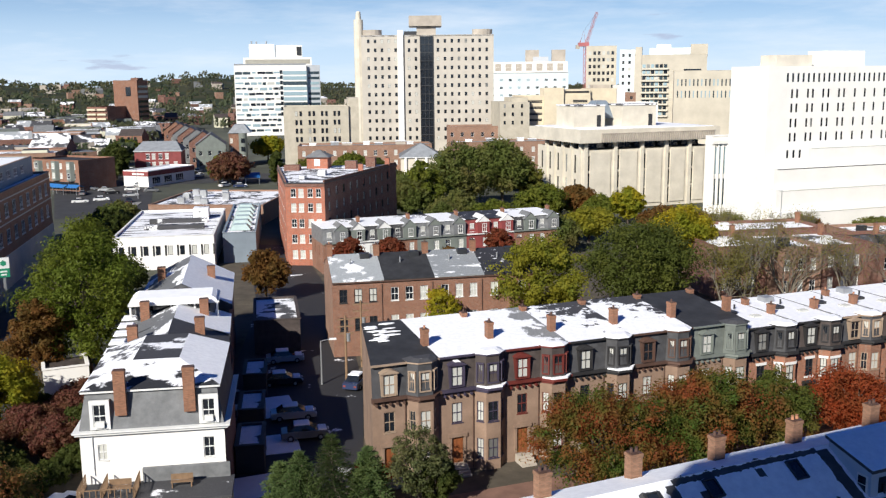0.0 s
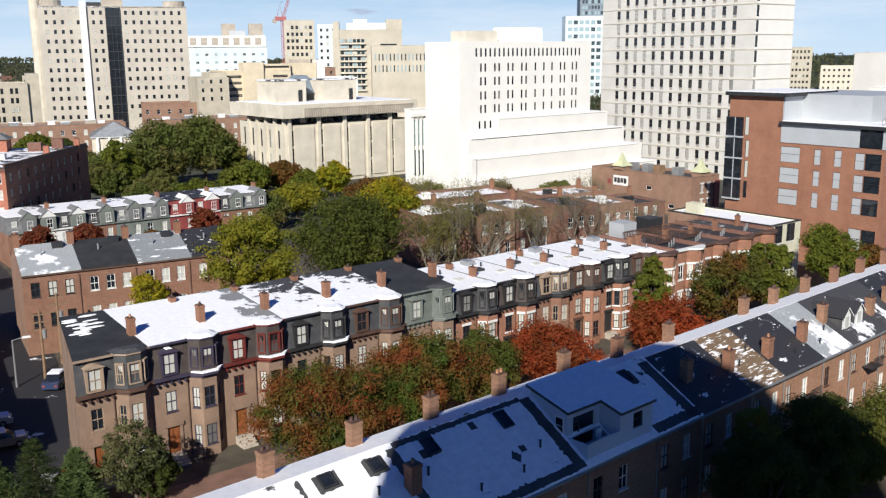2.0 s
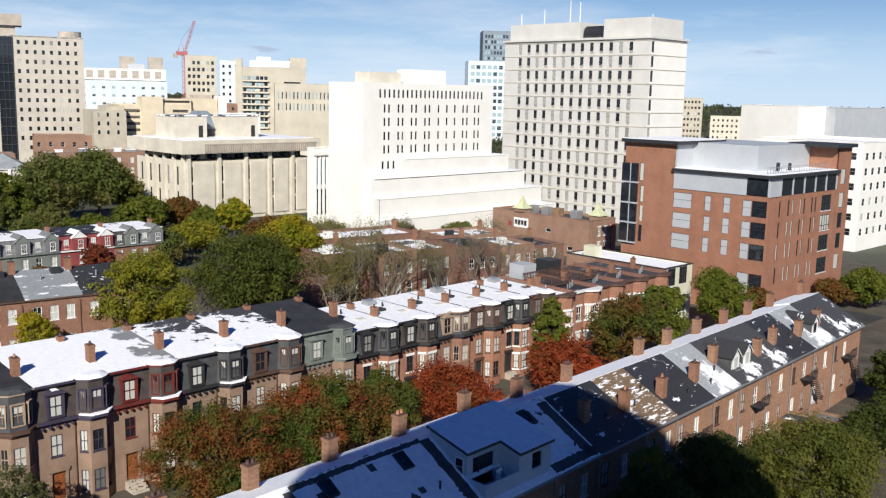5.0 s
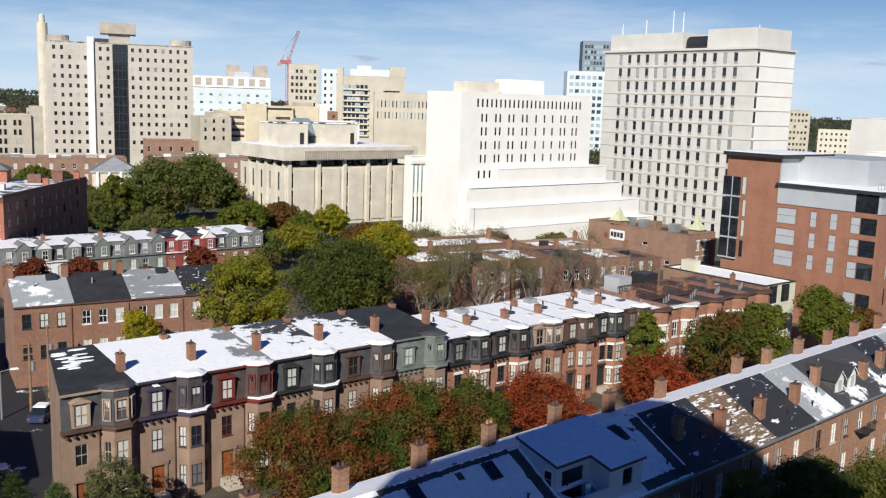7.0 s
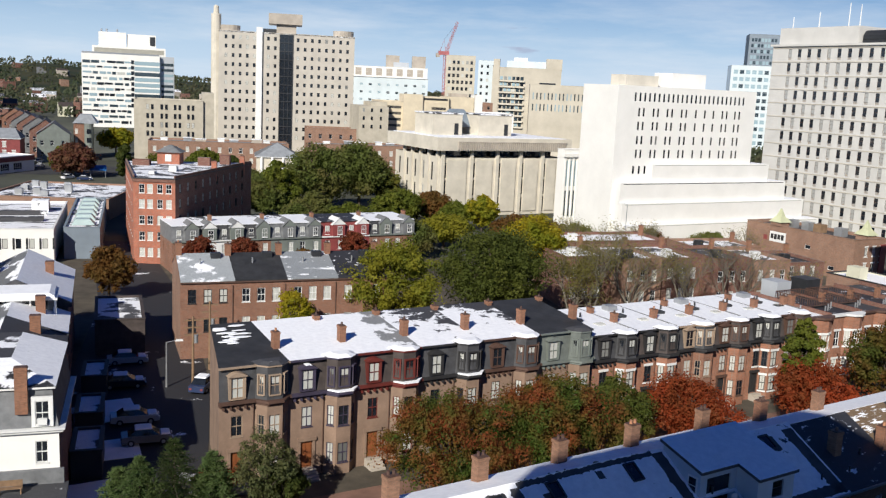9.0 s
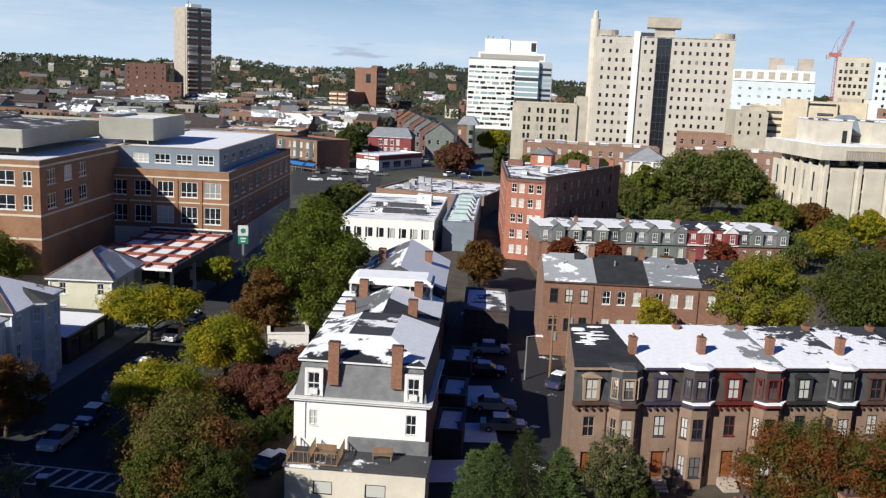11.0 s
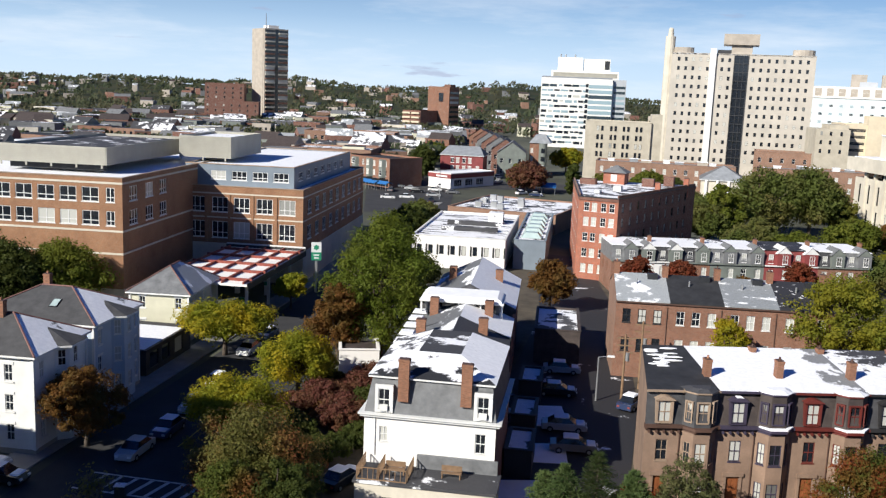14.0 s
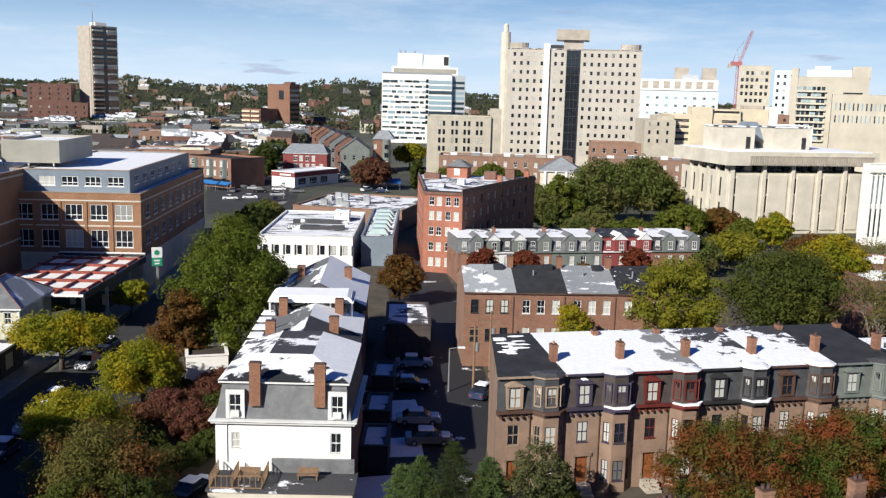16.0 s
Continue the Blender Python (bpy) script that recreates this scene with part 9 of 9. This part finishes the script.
TREES = [  # x, y, top, radius, foot of the crown, colour
    (12.6, 71.4, 9.2, 6.2, 0.7, "rg"), (22.0, 74.6, 9.8, 5.8, 0.8, "rg"), (28.6, 77.4, 8.4, 4.2, 0.8, "rg2"), (37.4, 81.2, 7.2, 5.4, 0.8, "red"), (53.4, 89.4, 11.2, 2.5, 1.6, "green"), (53.2, 86.8, 7.2, 5.2, 1.0, "red"),
    (66.0, 93.2, 10.4, 4.8, 0.8, "rg2"), (73.4, 96.6, 10.4, 3.8, 1.0, "green"), (89.2, 103.6, 9.9, 4.6, 1.6, "green"),
    # dark crowns of yard and terrace hold their shade in the leaf colour
    (57.0, 53.5, 8.2, 5.8, 0.7, "olive"), (50.5, 54.0, 5.6, 3.0, 0.6, "olive"), (46.5, 52.4, 8.8, 3.8, 0.8, "dark"), (42.0, 49.4, 10.4, 4.2, 0.6, "dark"), (36.6, 46.4, 9.6, 4.2, 0.6, "dark"), (-31.0, 61.0, 6.2, 3.0, 0.4, "dark"), (-32.6, 56.0, 7.4, 3.6, 0.4, "rg2"), (-29.4, 56.0, 7.2, 3.0, 0.4, "dark"), (37.6, 49.4, 10.6, 2.3, 0.6, "olive"), (98.5, 106.4, 6.0, 2.8, 1.0, "rust"), (119.4, 111.5, 4.8, 3.6, 1.0, "rust"),
    (124.0, 109.0, 7.0, 4.8, 0.9, "green"), (84.0, 68.4, 8.6, 3.6, 0.8, "dark"), (73.0, 61.0, 5.0, 3.6, 0.6, "dark"), (64.0, 57.0, 5.4, 3.4, 0.6, "dark"), (36.0, 40.0, 6.2, 4.2, 0.6, "dark"),
    (11.8, 117.5, 14.2, 7.4, 1.4, "yel2"), (28.1, 127.3, 15.0, 9.4, 1.4, "old"), (39.0, 150.0, 13.8, 6.2, 4.2, "yel"), (0.0, 108.3, 9.4, 3.0, 2.0, "yelthin"),
    (5.4, 244.0, 17.8, 9.6, 1.5, "gr3"), (15.8, 246.0, 19.4, 9.2, 3.0, "gr3"), (23.0, 247.0, 11.0, 4.6, 2.0, "olive"), (-4.2, 227.8, 14.4, 5.2, 1.0, "green"), (28.7, 226.0, 6.7, 5.0, 1.0, "green"), (42.7, 214.2, 9.1, 4.3, 0.9, "yel"), (36.2, 214.8, 7.1, 4.1, 0.9, "green"),
    (53.0, 189.0, 6.4, 5.0, 0.9, "rust"), (-15.6, 152.0, 7.9, 3.3, 1.6, "red2"), (-8.6, 155.0, 7.8, 3.4, 1.6, "red2"), (10.2, 163.0, 7.6, 3.0, 1.6, "red2"), (1.0, 158.0, 5.3, 2.6, 1.0, "rust"),
    # the trees from (-60.5, 146) to (-67.5, 185) are added to darken a shaded street
    (-41.0, 104.4, 18.6, 7.4, 0.8, "gr2"), (-43.4, 87.2, 7.6, 5.0, 1.0, "yel"), (-42.2, 71.9, 7.4, 5.3, 0.8, "yel"), (-34.2, 60.6, 8.9, 6.0, 0.5, "or"), (-44.6, 99.6, 10.6, 3.6, 0.6, "rust"), (-52.0, 124.0, 9.0, 5.0, 0.6, "dark"), (-50.0, 140.0, 8.0, 5.0, 0.6, "dark"), (-58.4, 97.4, 7.2, 5.8, 2.0, "yel"), (-60.5, 146.0, 9.0, 4.6, 0.8, "dark"), (-64.0, 165.0, 9.0, 4.6, 0.8, "dark"), (-67.5, 185.0, 9.0, 5.0, 0.8, "dark"), (-72.0, 207.0, 8.0, 5.0, 0.8, "gr3"),
    (-62.4, 122.4, 5.7, 2.8, 1.6, "yel"), (-54.3, 67.0, 7.9, 4.0, 1.2, "rust"), (-87.0, 103.0, 11.6, 6.6, 0.8, "green"), (-98.0, 95.0, 15.5, 8.6, 0.8, "dark"), (-91.0, 97.0, 12.5, 6.6, 0.8, "dark"), (-104.0, 87.0, 14.5, 7.6, 0.8, "dark"), (-110.0, 93.0, 17.6, 8.6, 0.9, "dark"), (-121.0, 90.0, 17.0, 8.6, 0.9, "dark"),
    (-27.0, 139.8, 8.6, 3.7, 1.2, "rust"), (-2.0, 68.0, 7.5, 2.6, 1.2, "thin"), (-0.6, 68.6, 4.6, 2.0, 0.4, "dark"), (-38.9, 83.5, 3.8, 2.9, 0.5, "maroon"), (-34.6, 79.0, 4.4, 2.6, 0.5, "maroon"), (-36.5, 88.5, 3.6, 2.8, 0.4, "maroon"), (-33.0, 71.6, 3.0, 2.2, 0.3, "dark"), (-37.6, 75.0, 2.8, 2.4, 0.3, "dark"), (-34.0, 85.0, 3.4, 2.4, 0.3, "dark"), (-38.0, 66.5, 2.6, 2.2, 0.3, "maroon"), (-36.0, 70.0, 2.8, 2.2, 0.2, "maroon"), (-40.5, 77.5, 2.6, 2.2, 0.2, "dark"), (-31.8, 76.0, 2.8, 2.0, 0.2, "dark"), (-41.0, 90.0, 2.6, 2.4, 0.2, "dark"), (-37.5, 93.5, 3.0, 2.6, 0.2, "maroon"), (-36.6, 81.0, 2.6, 2.2, 0.2, "rust"), (-32.6, 64.0, 2.4, 2.0, 0.2, "dark"), (-41.6, 82.4, 2.2, 2.0, 0.2, "maroon"), (-69.4, 306.0, 11.2, 7.6, 0.9, "maroon"), (-74.6, 312.0, 9.0, 4.0, 0.9, "olive"), (-113.0, 326.0, 13.5, 6.0, 1.0, "dark"),
    (-72.2, 390.9, 11.3, 7.9, 2.7, "yel"), (-53.2, 302.0, 11.5, 3.2, 0.8, "dark"), (-30.4, 312.0, 9.9, 5.3, 3.0, "green"), (-139.8, 418.1, 9.0, 6.6, 1.0, "green"), (-5.9, 71.0, 3.4, 1.9, 0.6, "red"),
    (-8.0, 226.0, 11.5, 6.5, 1.0, "gr3"), (-17.0, 219.0, 9.0, 5.4, 0.8, "green"), (3.0, 213.0, 8.6, 5.4, 0.8, "gr3"), (23.0, 217.0, 9.6, 6.4, 0.8, "green"), (33.0, 224.0, 8.6, 4.6, 0.8, "rust"), (-24.0, 233.0, 9.0, 6.0, 0.8, "dark"), (-44.0, 313.0, 8.5, 5.0, 0.8, "olive"), (-34.0, 316.0, 7.0, 4.6, 0.8, "gr3"), (-22.0, 312.0, 8.0, 4.6, 0.8, "dark"), (10.0, 318.0, 8.0, 5.0, 0.8, "olive"), (24.0, 320.0, 9.0, 6.0, 0.8, "gr3"), (20.0, 280.0, 11.0, 8.0, 1.0, "gr3"), (6.0, 290.0, 10.0, 7.0, 1.0, "green"), (-16.0, 270.0, 9.0, 7.0, 1.0, "gr3"), (22.0, 178.0, 8.0, 5.0, 1.0, "gr3"), (30.0, 190.0, 8.0, 6.0, 1.0, "yel2"), (47.0, 196.0, 7.0, 6.0, 1.0, "rust"),
    (58.0, 190.0, 6.0, 6.0, 0.8, "gr3"), (12.0, 200.0, 8.0, 6.0, 1.0, "green"), (0.0, 205.0, 7.0, 5.0, 0.8, "gr3"), (70.0, 180.0, 6.6, 5.0, 0.8, "rust"), (86.0, 186.0, 5.6, 4.6, 0.8, "gr3"),
]
for k, (x, y, top, r, low, key) in enumerate(TREES):
    d = math.hypot(x, y)
    tree(x, y, top, r, low, NAMES[key][0], 100 + k, NAMES[key][1], leaf=max(0.15, 0.0021 * d), count={"thin": 0.35, "yelthin": 0.45}.get(key, 1.0))
for k, (x, y, top, r, leafy) in enumerate(((43.2, 131.0, 14.6, 8.0, 0.9), (49.6, 132.6, 14.6, 8.0, 0.5), (58.0, 131.6, 12.0, 6.0, 0.2), (66.4, 132.8, 14.6, 8.0, 0.05), (39.4, 128.0, 11.0, 5.5, 0.9), (77.4, 133.0, 9.4, 4.5, 0.0), (4.3, 107.2, 6.5, 2.9, 0.0), (68.0, 176.0, 10.0, 6.0, 0.3), (52.0, 172.0, 10.0, 6.0, 0.5), (88.0, 172.0, 9.0, 5.0, 0.2), (-45.0, 56.0, 3.4, 2.0, 0.0))):
    bare_tree(x, y, top, r, 40 + k, leafy)

for k, (x, y, top, r) in enumerate(((-8.4, 66.0, 7.3, 3.0), (-10.7, 65.1, 6.3, 2.6), (-12.4, 66.8, 4.8, 2.0), (-5.8, 66.7, 6.0, 2.4))):
    conifer(x, y, top, r, 300 + k, "feathery green conifer beside the car park")

# ---- cars ----
def car(x, y, rz, paint, label, snow=0.0, z=0.045, tall=1.0):
    """A saloon car: lofted body, glazed cabin, wheels with rims, lamps; it may carry snow."""
    t = thing("car", x, y, z, rz, label, "car", "parked cars")
    s = Shape()
    prof = [(-2.25, 0.42, 0.78), (-2.2, 0.86, 0.84), (-1.3, 0.95, 0.88), (0.9, 0.95, 0.88), (2.05, 0.8, 0.84), (2.25, 0.45, 0.74)]
    for (xa, za, wa), (xb, zb, wb) in zip(prof, prof[1:]):
        s.poly([(xa, -wa, za), (xb, -wb, zb), (xb, wb, zb), (xa, wa, za)])
        for sg in (1, -1):
            pts = [(xa, sg * wa, 0.28), (xb, sg * wb, 0.28), (xb, sg * wb, zb), (xa, sg * wa, za)]
            s.poly(pts if sg < 0 else pts[::-1])
    s.poly([(-2.25, 0.78, 0.28), (-2.25, -0.78, 0.28), (-2.25, -0.78, 0.42), (-2.25, 0.78, 0.42)]), s.poly([(2.25, -0.74, 0.28), (2.25, 0.74, 0.28), (2.25, 0.74, 0.45), (2.25, -0.74, 0.45)])
    s.poly([(-2.25, 0.78, 0.28), (2.25, 0.74, 0.28), (2.25, -0.74, 0.28), (-2.25, -0.78, 0.28)])
    part("body", s, paint, t)
    zr = 1.42 * tall
    c = Shape()
    lo = [(-1.65, -0.8), (1.15, -0.8), (1.15, 0.8), (-1.65, 0.8)]
    hi_ = [(-0.95, -0.62), (0.35, -0.62), (0.35, 0.62), (-0.95, 0.62)]
    for k in range(4):
        j = (k + 1) % 4
        c.poly([(*lo[k], 0.92), (*lo[j], 0.92), (*hi_[j], zr), (*hi_[k], zr)])
    part("glazing", c, CAR_GLASS, t)
    part("roof_panel", Shape().prism([(-1.0, -0.65), (0.4, -0.65), (0.4, 0.65), (-1.0, 0.65)], zr - 0.02, zr + 0.05, scale=0.9), paint, t)
    for wx in (-1.4, 1.38):
        for sg in (-1, 1):
            wh = part("wheel", Shape().tube([(wx, sg * 0.7, 0.3), (wx, sg * 0.9, 0.3)], [0.31, 0.31], 14), TYRE, t)
            part("rim", Shape().tube([(wx, sg * 0.86, 0.3), (wx, sg * 0.915, 0.3)], [0.19, 0.17], 10), STEEL, wh)
    for sg in (-1, 1):
        part("headlight", Shape().box(2.12, sg * 0.58 - 0.16, 0.52, 2.262, sg * 0.58 + 0.16, 0.68), TRIM_W, t)
        part("tail_light", Shape().box(-2.262, sg * 0.6 - 0.14, 0.5, -2.15, sg * 0.6 + 0.14, 0.7), RED_PAINT, t)
    if snow:
        part("snow_cover", Shape().prism([(-1.05, -0.66), (0.45, -0.66), (0.45, 0.66), (-1.05, 0.66)], zr + 0.05, zr + 0.05 + 0.12 * snow, scale=0.86), SNOW, t)
        part("bonnet_snow", Shape().prism([(1.2, -0.7), (2.0, -0.62), (2.0, 0.62), (1.2, 0.7)], 0.86, 0.96 + 0.05 * snow, scale=0.85), SNOW, t)
    return t


for x, y, rz, p, sn, lab in ((-49.2, 67.0, -82, 0, 0.0, "silver saloon car parked at the kerb"), (-49.6, 72.6, -82, 3, 0.7, "dark blue car with snow on its roof"), (-51.0, 79.2, -82, 0, 0.6, "grey car with a thin cover of snow"),
                             (-52.8, 86.4, -82, 1, 1.0, "black car with a white snowy roof"), (-56.3, 99.4, -82, 2, 0.5, "white car parked under a tree"), (-57.6, 106.5, -82, 5, 0.6, "dark grey car parked at the kerb"),
                             (-19.0, 108.2, 12, 0, 0.8, "silver car with snow on roof in the car park"), (-17.9, 99.6, 12, 1, 1.0, "black car with a thick snowy roof"), (-15.0, 89.0, 12, 0, 0.7, "silver saloon in the shaded car park"),
                             (-13.1, 83.8, 12, 5, 1.0, "grey car covered with snow"), (-20.6, 88.4, 100, 5, 0.9, "grey snow-capped car against the row"), (-9.6, 99.0, 75, 3, 0.9, "dark blue car with snow on its roof beside the terrace"),
                             (-58.9, 59.6, 10, 0, 0.8, "silver car with snow in the side street"), (-55.6, 58.0, 10, 1, 0.6, "black car in the shaded side street"), (-30.0, 68.5, 80, 1, 0.3, "black car beside the terrace block"),
                             (-101.7, 262.0, 20, 2, 0.0, "white car waiting at the crossroads"), (-104.4, 290.0, 12, 0, 0.0, "silver car at the crossroads"), (-96.5, 291.0, 12, 2, 0.0, "white car at the crossroads"), (-110.7, 294.0, 12, 5, 0.0, "grey car at the crossroads"),
                             (-119.4, 295.5, 12, 2, 0.0, "white van-like car at the crossroads"), (-69.6, 300.0, 60, 2, 0.5, "white car parked under a rust tree"), (-91.7, 323.2, 80, 1, 0.3, "black car parked along the street"), (-93.0, 330.0, 80, 2, 0.5, "white car parked along the street"),
                             (-96.0, 340.0, 80, 5, 0.3, "grey car parked along the street"), (-64.2, 297.6, 10, 3, 0.2, "blue car in the yard"), (-94.3, 312.1, 60, 2, 0.0, "white car beside the corner shop"), (-92.4, 317.2, 70, 0, 0.2, "silver car beside the corner shop"), (-90.6, 342.2, 80, 1, 0.3, "black car parked along the street"), (-90.9, 350.8, 80, 2, 0.2, "white car parked along the street"), (-89.5, 287.6, 15, 5, 0.0, "grey car at the crossroads"), (-97.2, 266.2, 20, 2, 0.2, "white car at the crossroads"), (-73.9, 269.6, 100, 0, 0.0, "silver car turning at the crossroads"), (-100.0, 283.0, 30, 1, 0.0, "black car at the crossroads"), (-92.0, 276.0, 25, 0, 0.0, "silver car at the crossroads"), (-108.0, 281.0, 100, 5, 0.0, "grey car turning at the crossroads"), (-98.0, 303.0, 15, 2, 0.0, "white car beside the corner shop"), (-88.0, 262.0, 110, 1, 0.0, "black car on the avenue"), (-86.0, 333.0, 80, 0, 0.2, "silver car parked along the street"), (12.0, 205, 20, 2, 0.3, "white car among the trees"), (5.0, 214.0, 20, 3, 0.2, "blue car among the trees"), (18.0, 214, 20, 0, 0.2, "silver car among the trees")):
    car(x, y, rz, CARS[p], lab, sn, 0.045 if y < 120 or 280 < y else -0.02)


# ---- yard sheds and fence behind the gabled terrace ----
for x, y, rz, w, d, h, roof_ in ((67.0, 64.5, 24.3, 3.0, 4.6, 2.4, SN_FEW), (71.0, 64.0, 24.3, 2.4, 3.0, 2.2, SLATE_G)):
    building("shed", x, y, rz, w, d, h, WOOD, roof_, {}, "fk", "weathered wooden yard shed with a flat roof", "shed", "yard sheds", parapet=0.08)
fn = thing("fence", 62.0, 60.0, 0, 24.3, "weathered board fence between back yards", "fence")
for q in range(14):
    part("fence_panel", Shape().box(0.9 * q + 0.02, 0, 0.1, 0.9 * q + 0.88, 0.05, 1.8), WOOD, fn)
    part("post", Shape().box(0.9 * q - 0.05, 0.05, 0, 0.9 * q + 0.05, 0.15, 1.95), WOOD, fn)


# ---- street furniture ----
def street_lamp(x, y, rz, h, lab):
    t = thing("street_lamp", x, y, 0, rz, lab, "street lamp")
    part("pole", Shape().tube([(0, 0, 0), (0, 0, h * 0.5), (0, 0, h)], [0.12, 0.09, 0.07], 8), STEEL, t)
    part("arm", Shape().tube([(0, 0, h - 0.05), (0.9, 0, h + 0.12), (1.2, 0, h + 0.12)], [0.05, 0.045, 0.045], 6), STEEL, t)
    part("lamp_head", Shape().prism([(0.9, -0.14), (1.75, -0.16), (1.75, 0.16), (0.9, 0.14)], h + 0.06, h + 0.24, scale=0.8), TRIM_W, t)
    return t


street_lamp(-13.5, 99.6, 10, 5.0, "tall grey street lamp at the edge of the car park")
street_lamp(-88.0, 270.0, 200, 9.0, "street lamp at the crossroads")
street_lamp(64.0, 176.0, 200, 12.0, "tall lamp before the white institute")
for x, y, h in ((-10.9, 100.9, 7.5), (-9.6, 106.0, 8.0)):
    t = thing("utility_pole", x, y, 0, 14, "weathered wooden utility pole with crossarms", "utility pole", "utility poles")
    part("pole", Shape().tube([(0, 0, 0), (0, 0, h)], [0.16, 0.11], 8), WOOD, t)
    for q in range(3):
        part("crossarm", Shape().box(-0.9, -0.06, h - 0.5 - 0.8 * q, 0.9, 0.06, h - 0.36 - 0.8 * q), WOOD, t)
    part("transformer", Shape().tube([(0.3, -0.2, h - 2.9), (0.3, -0.2, h - 2.0)], [0.22, 0.22], 10), STEEL, t)
tl = thing("traffic_light", -55.2, 54.6, 0, 30, "traffic light pole with a yellow signal housing", "traffic light")
part("pole", Shape().tube([(0, 0, 0), (0, 0, 5.6)], [0.1, 0.08], 8), DARK_METAL, tl)
part("signal_head", Shape().box(-0.2, -0.2, 2.6, 0.2, 0.2, 3.6), PAINT_Y, tl)
part("signal_arm", Shape().tube([(0, 0, 5.4), (1.4, 0, 5.7)], [0.06, 0.05], 6), DARK_METAL, tl)
ub = thing("utility_box", -44.7, 58.9, 0, 20, "snow-capped metal box at the kerb", "utility box")
part("body", Shape().box(-0.4, -0.3, 0, 0.4, 0.3, 1.2), DARK_METAL, ub)
part("snow_cap", Shape().prism([(-0.45, -0.35), (0.45, -0.35), (0.45, 0.35), (-0.45, 0.35)], 1.2, 1.32, scale=0.85), SNOW, ub)
for x, y, rz in ((-115.4, 283.6, -26), (-111.0, 282.4, -26), (-62.3, 307.6, 10), (-118.6, 286.4, -26), (-64.0, 316.0, 20)):
    t = thing("market_tent", x, y, 0, rz, "bright blue pitched tarpaulin shelter", "tent", "blue tarpaulins")
    for px in (-2.2, 2.2):
        for py in (-1.4, 1.4):
            part("post", Shape().box(px - 0.05, py - 0.05, 0, px + 0.05, py + 0.05, 2.2), STEEL, t)
    s = Shape()
    s.poly([(-2.5, -1.7, 2.2), (2.5, -1.7, 2.2), (2.5, 0, 3.0), (-2.5, 0, 3.0)]), s.poly([(-2.5, 0, 3.0), (2.5, 0, 3.0), (2.5, 1.7, 2.2), (-2.5, 1.7, 2.2)])
    part("canopy", s, BLUE_TARP, t)
